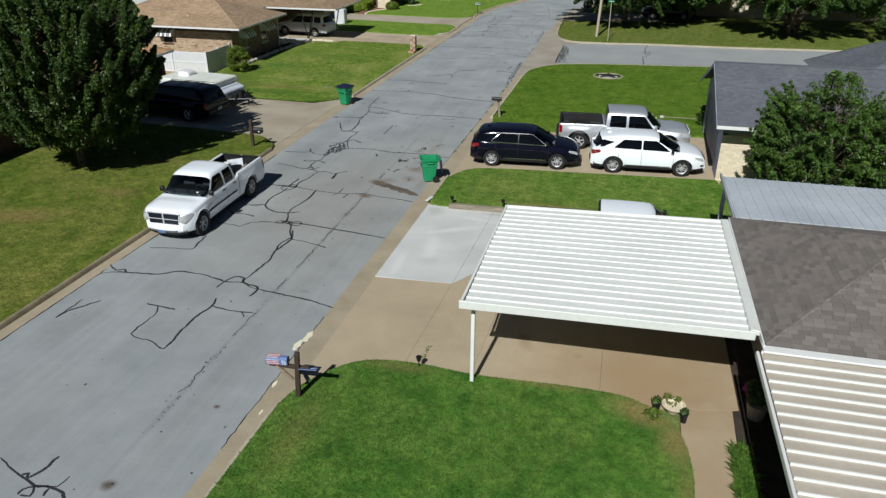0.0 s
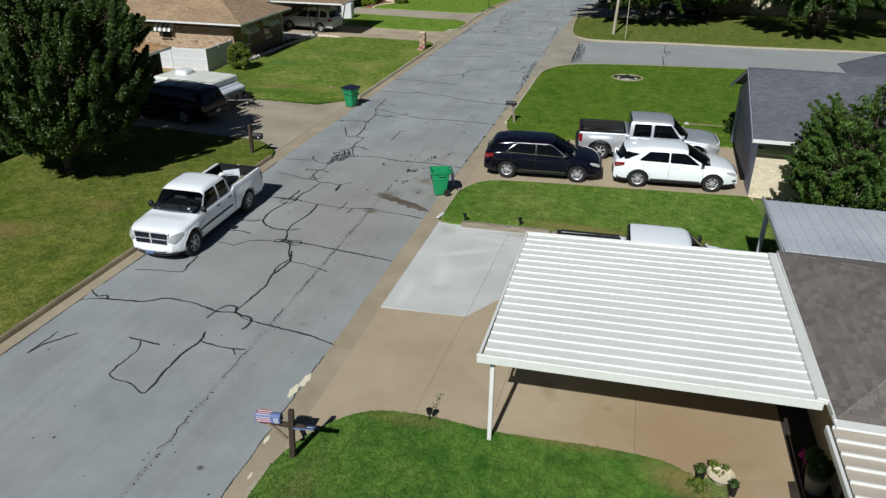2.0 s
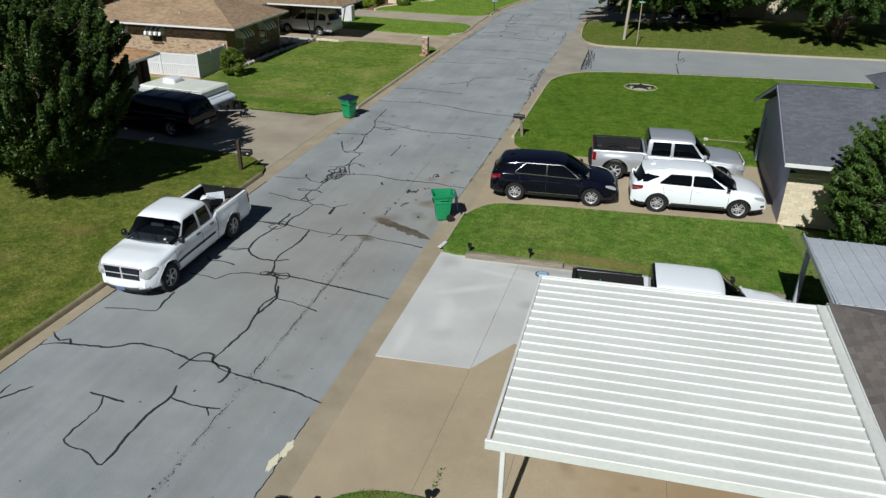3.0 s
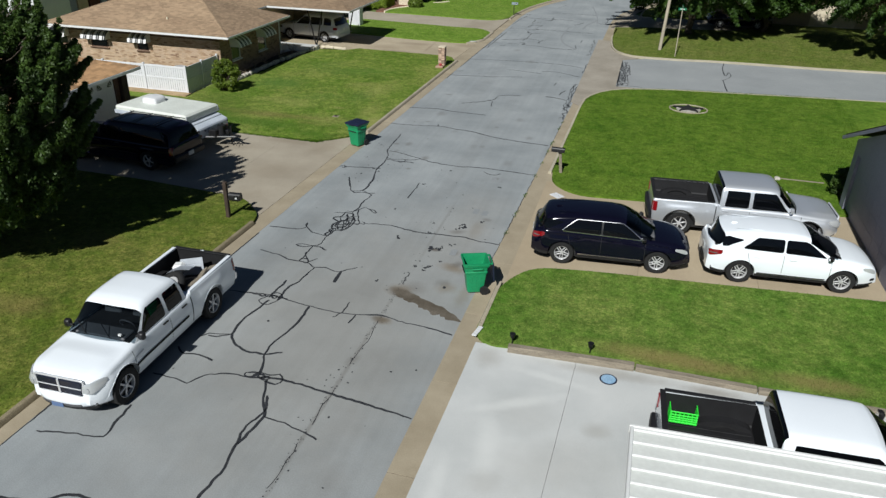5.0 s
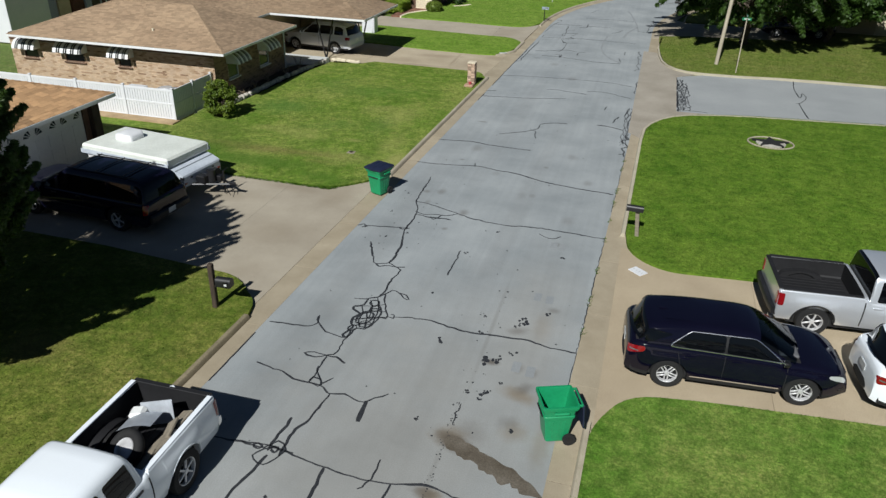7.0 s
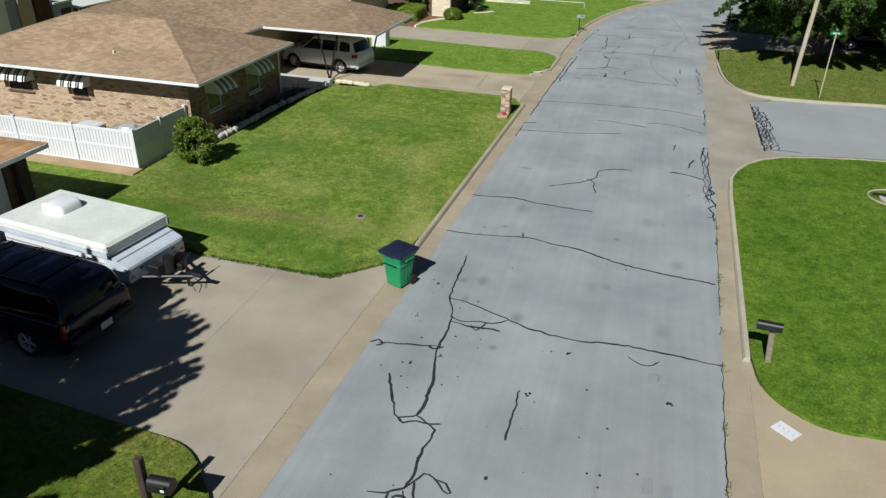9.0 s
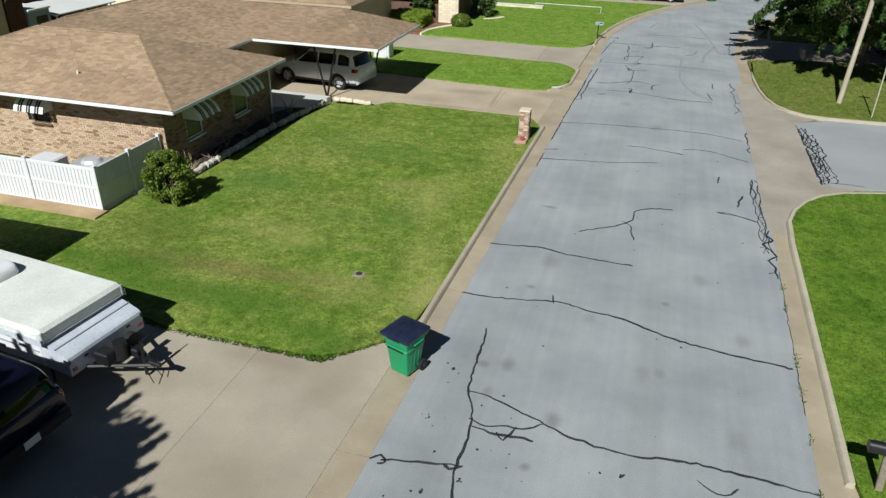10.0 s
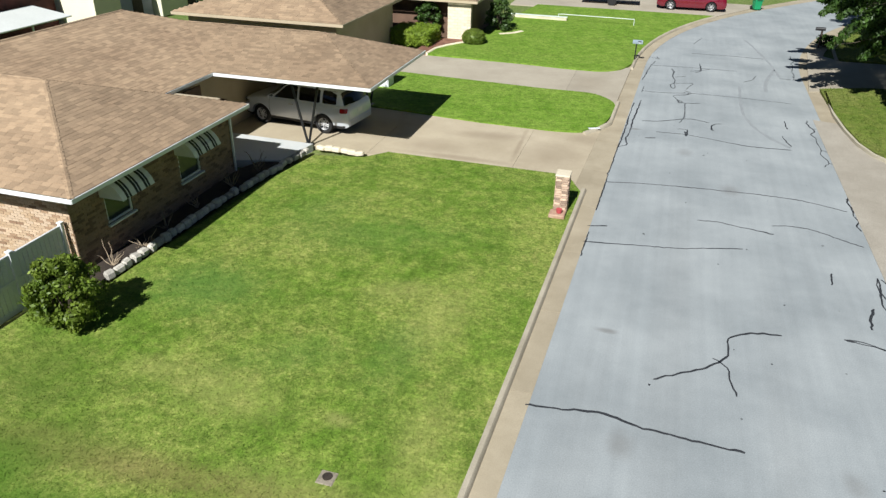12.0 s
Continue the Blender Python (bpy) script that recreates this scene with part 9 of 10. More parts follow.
for s in (-1, 1):
    part("locker_latch", Build().cbox((2.365, s * 0.55, 0.72), (0.02, 0.1, 0.05), 0.006), M_BLACK, camper)
    part("front_corner_trim", Build().cbox((1.87, s * 1.0, 1.24), (0.04, 0.05, 0.26), 0.01), M_GREYMETAL, camper)
    for x, z in ((1.2, 0.9), (0.6, 0.72), (-0.9, 0.74)):
        part("side_fitting", Build().cbox((x, s * 0.985, z), (0.16, 0.02, 0.06), 0.006), M_BLACK, camper, "small dark side fitting")
part("front_seam", Build().cbox((1.88, 0, 1.12), (0.02, 1.9, 0.03), 0.006), M_GREYMETAL, camper, "grey rubber seam")
part("roof_air_conditioner", Build().loft([[(-0.75 + sx * x, 0.1 + y, z) for x, y in rounded([(-0.38, -0.33, 0.1), (0.38, -0.33, 0.1), (0.38, 0.33, 0.1), (-0.38, 0.33, 0.1)], n=4)] for sx, z in ((1.0, 1.41), (1.02, 1.5), (0.95, 1.58), (0.8, 1.63), (0.5, 1.645))]), M_VINYL, camper, "white roof air conditioner", 50)
part("vent_cover", Build().cbox((-1.1, 0.1, 1.49), (0.08, 0.5, 0.16), 0.02), M_CREAM, camper)
tg = Build()
for s in (-1, 1):
    tg.tube((2.3, s * 0.6, 0.46), (3.5, 0.0, 0.46), 0.04, n=6)
part("tongue", tg, M_BLACK, camper, "black steel A-frame tongue")
part("coupler", Build().cbox((3.55, 0, 0.5), (0.3, 0.1, 0.1), 0.03), M_BLACK, camper)
part("jack", Build().tube((3.15, 0.1, 0.05), (3.15, 0.1, 0.85), 0.035, n=8), M_BLACK, camper)
part("jack_handle", Build().tube((3.15, 0.1, 0.85), (3.15, 0.32, 0.88), 0.014, n=6), M_BLACK, camper)
part("gas_bottle", Build().tube((2.8, -0.1, 0.5), (2.8, -0.1, 0.9), 0.15, 0.13, 14), M_BLACK, camper, "dark gas bottle", 50)
part("spare_wheel", Build().tube((2.6, 0.3, 0.6), (2.74, 0.3, 0.6), 0.2, n=18), M_RUBBER, camper, "black spare wheel")
for s in (-1, 1):
    part("tail_lamp", Build().cbox((2.365, s * 0.85, 0.58), (0.03, 0.12, 0.07), 0.01), M_RED, camper)

boat = thing("boat_trailer", "low utility trailer by the far drive", "trailer", pose(-15.2, 87.2, 0.05, 0, 0, 3))
part("bed", Build().cbox((0, 0, 0.62), (4.2, 1.7, 0.16), 0.02), M_WOOD, boat)
for s in (-1, 1):
    part("wheel", Build().tube((0.2, s * 0.8, 0.32), (0.2, s * 1.0, 0.32), 0.32, n=16), M_RUBBER, boat)
    part("side_rail", Build().cbox((0, s * 0.85, 0.9), (4.2, 0.05, 0.06), 0.01), M_GREYMETAL, boat)

# ---- fence, bins, mailboxes, garden things ----


def fence_run(f, p, q, top=1.5, z0=0.05, panel=2.35, first=0):
    p, q = Vector((*p, 0)), Vector((*q, 0))
    d = q - p
    L = d.length
    m = Matrix.Translation(p) @ Matrix.Rotation(math.atan2(d.y, d.x), 4, "Z")
    n = max(1, round(L / panel))
    w = L / n
    for i in range(first, n + 1):
        part("post", Build().cbox((i * w, 0, (top + 0.04 + z0) / 2), (0.10, 0.10, top + 0.04 - z0), 0.012, m), M_VINYL, f)
        part("post_cap", Build().cbox((i * w, 0, top + 0.05), (0.125, 0.125, 0.035), 0.015, m), M_VINYL, f)
    for i in range(n):
        c = (i + 0.5) * w
        for z, h in ((z0 + 0.12, 0.12), ((top + z0) / 2 + 0.08, 0.09), (top - 0.06, 0.11)):
            part("rail", Build().cbox((c, 0, z), (w - 0.11, 0.05, h), 0.01, m), M_VINYL, f)
        k = int((w - 0.11) / 0.125)
        s = (w - 0.11) / k
        for j in range(k):
            part("slat", Build().cbox((i * w + 0.055 + (j + 0.5) * s, 0.0, (top + z0) / 2 + 0.03), (s - 0.012, 0.028, top - z0 - 0.2), 0.005, m), M_VINYL, f)


fence = thing("fence", "white vinyl picket fence round the side yard", "fence")
fence_run(fence, (-36.0, 39.35), (-23.82, 39.35))
fence_run(fence, (-23.82, 39.35), (-23.82, 42.35), panel=1.5, first=1)
solo("fence_bed", Build().prism([(-36, 38.7), (-23.6, 38.75), (-23.6, 39.3), (-36, 39.35)], -0.04, 0.2), M_DIRT, "bare dirt strip along the fence", "ground", "structure")
yard = thing("yard_junk", "pale appliances and junk behind the fence", "junk")
part("cooler_unit", Build().cbox((-25.0, 40.6, 0.6), (1.1, 0.9, 1.0), 0.04), M_GREYMETAL, yard, "pale metal cooler unit")
part("tub", Build().cbox((-26.6, 40.5, 0.6), (0.9, 0.8, 1.0), 0.05), M_VINYL, yard)
part("fan_cage", Build().tube((-25.0, 40.6, 1.09), (-25.0, 40.6, 1.2), 0.34, 0.25, 16), M_ALLOY, yard)


def bin_cart(label, at, lid_open, group="green refuse carts"):
    t = thing("wheeled_bin", label, "bin", at, group)

    def ring(z, hx, hy, r=0.05):
        o = rounded([(-hx, -hy, r), (hx, -hy, r), (hx, hy, r), (-hx, hy, r)], n=3)
        return [(x, y, z) for x, y in o]
    b = Build().loft([ring(0.04, 0.20, 0.20), ring(0.07, 0.225, 0.225), ring(0.60, 0.265, 0.285), ring(0.66, 0.272, 0.294), ring(0.675, 0.288, 0.312), ring(0.72, 0.292, 0.316), ring(0.735, 0.278, 0.302), ring(0.88, 0.295, 0.322), ring(0.89, 0.325, 0.352), ring(0.935, 0.33, 0.358), ring(0.945, 0.345, 0.372), ring(1.0, 0.345, 0.372), ring(1.0, 0.31, 0.335), ring(0.9, 0.285, 0.312), ring(0.15, 0.2, 0.2)])
    part("body", b, M_GREENBIN, t, "", 30)
    for s in (-1, 1):
        for y in (-0.12, 0.0, 0.12):
            part("side_rib", Build().cbox((0, 0, 0), (0.014, 0.03, 0.42), 0.005, pose(s * 0.247, y, 0.38, 0, s * 4.2, 0)), M_GREENBIN, t)
        part("side_grip", Build().cbox((s * 0.335, 0.02, 0.84), (0.05, 0.3, 0.05), 0.02), M_GREENBIN, t)
    part("lift_bar", Build().tube((-0.2, -0.33, 0.70), (0.2, -0.33, 0.70), 0.018, n=8), M_BLACK, t, "dark lifting bar")
    part("front_mark", Build().cbox((0, -0.315, 0.72), (0.12, 0.012, 0.1), 0.003, Matrix.Rotation(radians(-5), 4, "X")), M_PLATE, t, "faded pale emblem")
    hb = Build().tube((-0.27, 0.44, 0.97), (0.27, 0.44, 0.97), 0.018, n=8)
    for s in (-1, 1):
        hb.cbox((s * 0.26, 0.39, 0.96), (0.03, 0.12, 0.06), 0.01)
        w = part("wheel", Build().tube((s * 0.24, 0.24, 0.13), (s * 0.31, 0.24, 0.13), 0.13, n=18), M_RUBBER, t)
        part("hub", Build().tube((s * 0.31, 0.24, 0.13), (s * 0.316, 0.24, 0.13), 0.06, n=12), M_BLACK, w)
    part("handle", hb, M_GREENBIN, t)
    part("axle", Build().tube((-0.24, 0.24, 0.13), (0.24, 0.24, 0.13), 0.015, n=6), M_BLACK, t)
    if lid_open:
        part("lid", Build().cbox((0, 0.0, 0), (0.6, 0.04, 0.56), 0.02, pose(0, 0.48, 0.69, 5, 0, 0)), M_BINLID, t, "dark lid thrown open behind")
    else:
        lid = Build().loft([ring(0.985, 0.365, 0.40, 0.06), ring(1.03, 0.37, 0.405, 0.06), ring(1.05, 0.34, 0.375, 0.06), ring(1.085, 0.25, 0.27, 0.08)])
        part("lid_handle", Build().cbox((0, -0.40, 1.0), (0.3, 0.06, 0.03), 0.012), M_BINLID, t)
        part("lid", lid, M_BINLID, t, "closed dark lid", 30)
        for x in (-0.15, 0.0, 0.15):
            part("lid_rib", Build().cbox((x, 0, 1.085), (0.05, 0.5, 0.012), 0.004), M_BINLID, t)
    return t


bin_cart("open green wheeled bin standing in the gutter", pose(-5.25, 24.5, 0.0, 0, 0, -68), True)
bin_cart("green wheeled bin with dark lid by the kerb", pose(-12.82, 35.0, 0.0, 0, 0, -20), False)
bin_cart("green wheeled bin standing at the bend", pose(-4.9, 88.6, 0.03, 0, 0, 20), False)


def mailbox_body(t, m, mat, flag=False):
    """A round-topped mailbox, its door towards +x of m."""
    prof = [(-0.085, 0.0), (-0.085, 0.1), *[(0.085 * -math.cos(a), 0.1 + 0.085 * math.sin(a)) for a in np.linspace(0.3, 2.84, 7)], (0.085, 0.1), (0.085, 0.0)]
    b = Build().loft([[m @ Vector((x, y, z)) for y, z in prof] for x in (-0.25, 0.25)])
    bx = part("mailbox", b, mat, t, "", 40)
    part("door", Build().loft([[m @ Vector((x, y * 1.05, z * 1.04)) for y, z in prof] for x in (0.25, 0.262)]), mat, bx, "", 40)
    part("flag", Build().cbox((0.1, -0.1, 0.12), (0.16, 0.008, 0.05), 0.002, m), M_RED if flag else M_BLACK, bx)
    if not flag:
        part("number_bar", Build().cbox((0.1, -0.09, 0.06), (0.09, 0.008, 0.04), 0.002, m), M_PLATE, bx)
    return bx


M_FLAGRED = simple("faded_red", (0.42, 0.06, 0.07), 0.6)
M_FLAGBLUE = simple("faded_blue", (0.10, 0.15, 0.32), 0.6)
mb = thing("mailbox_post", "dark wooden mailbox post with flag-patterned box", "mailbox")
part("post", Build().cbox((0, 0, 0.68), (0.11, 0.11, 1.5), 0.015, pose(-4.56, 9.93, 0.0, 6, 4.5, 12)), M_DARKWOOD, mb, "dark weathered wooden post")
part("arm", Build().cbox((0, 0, 0), (0.95, 0.09, 0.09), 0.012, pose(-4.66, 9.86, 0.98, 0, 3, 4)), M_DARKWOOD, mb)
part("brace", Build().cbox((0, 0, 0), (0.52, 0.07, 0.07), 0.01, pose(-4.78, 9.84, 0.80, 0, 45, 4)), M_WOOD, mb)
mmx = pose(-4.92, 9.84, 1.04, 0, 3, 184)
box1 = mailbox_body(mb, mmx, M_FLAGBLUE, True)
for i in range(6):
    part("stripe", Build().cbox((0.09, 0.088, 0.012 + i * 0.023), (0.3, 0.006, 0.0125), 0.001, mmx), M_FLAGRED if i % 2 == 0 else M_PLATE, box1)
    part("stripe", Build().cbox((0.09, -0.07 + i * 0.028, 0.186), (0.3, 0.016, 0.006), 0.001, mmx), M_FLAGRED if i % 2 == 0 else M_PLATE, box1)
    part("star_row", Build().cbox((-0.17, 0.0885, 0.015 + i * 0.02), (0.1, 0.005, 0.007), 0.001, mmx), M_PLATE, box1)
part("rear_sign", Build().cbox((0, 0, 0), (0.42, 0.02, 0.2), 0.004, pose(-4.22, 9.9, 0.95, 70, 0, 8)), M_FLAGBLUE, mb, "small blue and white sign plate")
part("sign_bar", Build().cbox((0, 0, 0.016), (0.36, 0.006, 0.06), 0.002, pose(-4.22, 9.9, 0.95, 70, 0, 8) @ pose(0, 0, 0, 90, 0, 0)), M_PLATE, mb)

mb2 = thing("mailbox_post", "brown wooden mailbox post with black box", "mailbox")
part("post", Build().cbox((-14.18, 26.6, 0.68), (0.13, 0.13, 1.35), 0.015), M_DARKWOOD, mb2, "brown wooden post")
part("bracket", Build().cbox((-13.98, 26.62, 0.74), (0.5, 0.09, 0.05), 0.01), M_DARKWOOD, mb2)
mailbox_body(mb2, pose(-13.86, 26.62, 0.77, 0, 0, 4) @ Matrix.Diagonal((0.78, 1.25, 1.3, 1)), M_BLACK)

mb3 = thing("mailbox_post", "slanted steel mailbox post with black box", "mailbox")
part("post", Build().cbox((0, 0, 0.45), (0.12, 0.07, 0.95), 0.012, pose(-3.98, 34.2, 0.05, 4, -6, 0)), M_SLEEPER, mb3, "weathered grey post")
mailbox_body(mb3, pose(-4.15, 34.1, 0.98, 0, 0, 176), M_BLACK)

mb4 = thing("mailbox_post", "thin mailbox post on the far lawn", "mailbox")
part("post", Build().tube((-12.25, 69.7, 0.05), (-12.25, 69.7, 0.95), 0.03), M_BLACK, mb4)
mailbox_body(mb4, pose(-12.2, 69.7, 0.95, 0, 0, 0), simple("dull_blue_steel", (0.20, 0.25, 0.29), 0.7, 0.0))
mb5 = thing("mailbox_post", "black mailbox post beside the bend", "mailbox")
part("post", Build().cbox((-2.4, 76.8, 0.5), (0.1, 0.1, 0.95), 0.012), M_DARKWOOD, mb5)
mailbox_body(mb5, pose(-2.5, 76.8, 0.98, 0, 0, 180), M_BLACK)

# the brick mailbox pillar
M_PILBRICK = surf("mottled_pillar_brick", (0.30, 0.185, 0.13), (0.50, 0.37, 0.28), 4, 40, 0.9, 0.3, spread=0.45, fine_amount=0.2)
pil = thing("brick_pillar", "pale red brick mailbox pillar on the lawn edge", "pillar")
core = part("core", Build().cbox((-13.12, 49.95, 0.62), (0.34, 0.40, 1.2), 0.01), M_MORTAR, pil, "mortar core")
bm_one = Build().cbox((0, 0, 0), (0.165, 0.09, 0.062), 0.006).mesh("brick", M_PILBRICK)
bm_end = Build().cbox((0, 0, 0), (0.09, 0.18, 0.062), 0.006).mesh("brick", M_PILBRICK)
for r in range(16):
    z = 0.1 + r * 0.073
    o = 0.05 if r % 2 else -0.05
    for s in (-1, 1):
        for q in (-1, 1):
            piece("brick", bm_one, core, pose(-13.12 + q * 0.092 + o * 0.25, 49.95 + s * 0.18, z))
            piece("brick", bm_end, core, pose(-13.12 + s * 0.152, 49.95 + q * 0.1 - o * 0.25, z))
part("cap", Build().cbox((-13.12, 49.95, 1.26), (0.42, 0.47, 0.06), 0.012), M_STONE, pil)
ledge = part("ledge", Build().cbox((-13.15, 49.53, 0.15), (0.46, 0.42, 0.12), 0.02), M_REDBRICK, pil, "low brick ledge")
part("pot", Build().tube((-13.1, 49.5, 0.22), (-13.1, 49.5, 0.34), 0.07, 0.09), M_FLAGRED, pil)

# flower bed and stone edging at the brick house
bed = solo("flower_bed", Build().prism([(-23.6, 42.0), (-22.95, 42.3), (-22.85, 47.5), (-22.4, 51.4), (-22.6, 52.3), (-23.6, 49.6)], -0.04, 0.17), M_MULCH, "dark mulched flower bed", "flower bed", "structure")
stone_mesh = Build().cbox((0, 0, 0), (0.28, 0.2, 0.2), 0.045).mesh("stone", M_EDGESTONE)
cream_mesh = Build().cbox((0, 0, 0), (0.3, 0.22, 0.2), 0.04).mesh("stone", M_STONE)
line = [(-22.92, 42.4), (-22.85, 44.2), (-22.75, 47.4), (-22.4, 50.2), (-22.25, 51.9)]
edging = thing("stone_edging", "rough stone edging of the flower bed", "edging")
d = 0.0
for (xa, ya), (xb, yb) in zip(line, line[1:]):
    L = math.hypot(xb - xa, yb - ya)
    for i in range(int(L / 0.29)):
        t = (i + 0.5) / int(L / 0.29)
        piece("stone", stone_mesh, edging, pose(lerp(xa, xb, t) + RNG.normal(0, 0.02), lerp(ya, yb, t), 0.2, RNG.normal(0, 5), RNG.normal(0, 5), math.degrees(math.atan2(yb - ya, xb - xa)) + RNG.normal(0, 8)) @ Matrix.Diagonal((RNG.uniform(0.8, 1.1), RNG.uniform(0.8, 1.2), RNG.uniform(0.8, 1.25), 1)))
for x, y in ((-21.95, 52.3), (-21.66, 52.34), (-21.36, 52.3), (-21.02, 52.28), (-20.74, 52.22), (-20.45, 52.2)):
    piece("stone", cream_mesh, edging, pose(x, y, 0.15, 0, RNG.normal(0, 5), RNG.uniform(-12, 12)) @ Matrix.Diagonal((1.05, 0.9, RNG.uniform(0.7, 1.0), 1)))


def twigs(x, y, h, seed, label):
    rng = np.random.default_rng(seed)
    t = thing("dry_plant", label, "plant")
    b = Build()
    for k in range(9):
        a, r = rng.uniform(0, 6.28), rng.uniform(0.1, 0.5)
        limb(b, (x, y, 0.15), (x + r * math.cos(a), y + r * math.sin(a), 0.15 + h * rng.uniform(0.4, 1)), 0.014, 0.005, rng, 4)
    part("stem", b, M_WOOD, t)
    return t


for i, (x, y, h) in enumerate(((-23.2, 43.0, 0.6), (-23.2, 45.2, 0.5), (-23.15, 46.6, 0.5), (-23.0, 48.2, 0.7), (-22.9, 49.6, 0.8), (-23.1, 44.1, 0.4))):
    twigs(x, y, h, 60 + i, "bare dry flower-bed stems")

# low path lights
for x, y in ((-2.16, 11.72), (-3.72, 22.05), (-1.82, 22.2)):
    pt = thing("path_light", "small black stake garden light", "garden light", group="garden lights")
    part("stake", Build().tube((x, y, 0.05), (x, y, 0.3), 0.015, n=6), M_BLACK, pt)
    part("head", Build().tube((x, y, 0.28), (x, y, 0.4), 0.05, 0.075, 10), M_BLACK, pt)

# timber edging between the pad and the lawn strip
for x0, x1, y0, y1, z in ((-3.78, -0.75, 21.82, 21.92, 0.11), (-0.72, 2.0, 21.93, 21.86, 0.06), (2.02, 5.6, 21.85, 21.82, 0.05)):
    L = math.hypot(x1 - x0, y1 - y0)
    tm = thing("timber_sleeper", "weathered grey-brown timber sleeper edging", "timber", group="lawn edging")
    part("sleeper", Build().cbox((0, 0, 0), (L, 0.18, 0.2), 0.02, pose((x0 + x1) / 2, (y0 + y1) / 2, z, 0, 0, math.degrees(math.atan2(y1 - y0, x1 - x0)))), M_SLEEPER, tm)

# blue utility cover in the pad
uc = thing("utility_cover", "round blue utility cover in the concrete", "cover")
part("rim", Build().tube((-1.31, 21.35, 0.0), (-1.31, 21.35, 0.048), 0.205, n=24), M_BINLID, uc, "dark worn rim")
part("lid", Build().tube((-1.31, 21.35, 0.02), (-1.31, 21.35, 0.054), 0.17, n=24), surf("pale_blue_lid", (0.22, 0.38, 0.55), (0.30, 0.45, 0.60), 5, 40, 0.6, 0.1), uc, "pale blue lid")
# lawn cover by the kerb
lc = thing("meter_box", "small dusty meter box lid in the lawn", "cover")
part("surround", Build().cbox((-15.2, 38.25, 0.08), (0.32, 0.32, 0.08), 0.02), M_SLEEPER, lc, "dusty concrete surround")
part("lid", Build().tube((-15.2, 38.27, 0.05), (-15.2, 38.27, 0.135), 0.085, n=18), M_MULCH, lc)

# stone ring with a star in the corner lawn
ring_t = thing("garden_star", "pale stone ring with dark star in the lawn", "garden ornament")
CX, CY = 1.17, 45.12
for k in range(34):
    a = 6.2832 * k / 34
    part("ring_stone", Build().cbox((0, 0, 0), (0.165, 0.055, 0.06), 0.02, pose(CX + 0.92 * math.cos(a), CY + 0.76 * math.sin(a), 0.13, 0, 0, math.degrees(a) + 90)), M_KERB, ring_t)
part("gravel", Build().prism([(CX + 0.6 * math.cos(6.2832 * i / 24), CY - 0.08 + 0.5 * math.sin(6.2832 * i / 24)) for i in range(24)], 0.05, 0.15), M_EDGESTONE, ring_t, "pale gravel inside the ring")
star = [(CX + (0.78 if i % 2 == 0 else 0.3) * math.sin(6.2832 * i / 10), CY + (0.62 if i % 2 == 0 else 0.26) * math.cos(6.2832 * i / 10)) for i in range(10)]
part("star", Build().prism(star, 0.06, 0.2), M_RUBBER, ring_t, "dark star-shaped bed")

# white painted kerb blocks; the house numbers on them are plain bars
for x, y, rz, z in ((-3.85, 32.02, -41, 0.025), (-4.66, 22.3, 78, 0.128), (-13.0, 57.75, 25, 0.13)):
    kp = thing("kerb_number_block", "white painted block on the kerb", "marking")
    part("paint", Build().cbox((0, 0, 0), (0.46, 0.33 if z < 0.1 else 0.12, 0.02), 0.003, pose(x, y, z, 0, 0, rz)), M_VINYL, kp)
    for i in range(4):
        part("number_bar", Build().cbox((-0.15 + i * 0.1, 0, 0.011), (0.03, 0.08, 0.004), 0.001, pose(x, y, z, 0, 0, rz)), M_PAD, kp)
for x, y, rx, ry in ((-5.42, 12.45, 0.10, 0.30), (-5.52, 12.0, 0.09, 0.26), (-5.36, 10.35, 0.05, 0.14), (-5.05, 8.15, 0.05, 0.2), (-5.06, 7.4, 0.05, 0.3), (-5.2, 9.3, 0.03, 0.12)):
    o = [(x + rx * RNG.uniform(0.55, 1.2) * math.cos(a), y + ry * RNG.uniform(0.6, 1.15) * math.sin(a)) for a in np.linspace(0, 6.0, 15)]
    solo("gutter_sand", Build().prism(o, -0.03, 0.007), M_CREAM, "pale yellow sand in the gutter", "sand", "structure")

# pole and street sign at the corner
pole = thing("utility_pole", "leaning weathered wooden utility pole", "pole")
part("pole", Build().tube((-0.3, 59.6, 0.0), (0.13, 59.8, 9.0), 0.115, 0.09, 12), M_POLE, pole, "", 50)
sg = thing("street_sign", "green street name sign on thin post", "sign")
part("post", Build().tube((0.68, 57.7, 0.0), (0.68, 57.7, 3.2), 0.03, n=8), M_POLE, sg)
for rz, z in ((5, 3.13), (95, 3.3)):
    bl = part("blade", Build().cbox((0, 0, 0), (0.5, 0.015, 0.15), 0.003, pose(0.68, 57.7, z, 0, 0, rz)), simple("sign_green", (0.01, 0.16, 0.07), 0.4), sg)
    for s in (-1, 1):
        part("name_bar", Build().cbox((0, s * 0.01, 0), (0.3, 0.004, 0.05), 0.001, pose(0.68, 57.7, z, 0, 0, rz)), M_PLATE, bl)

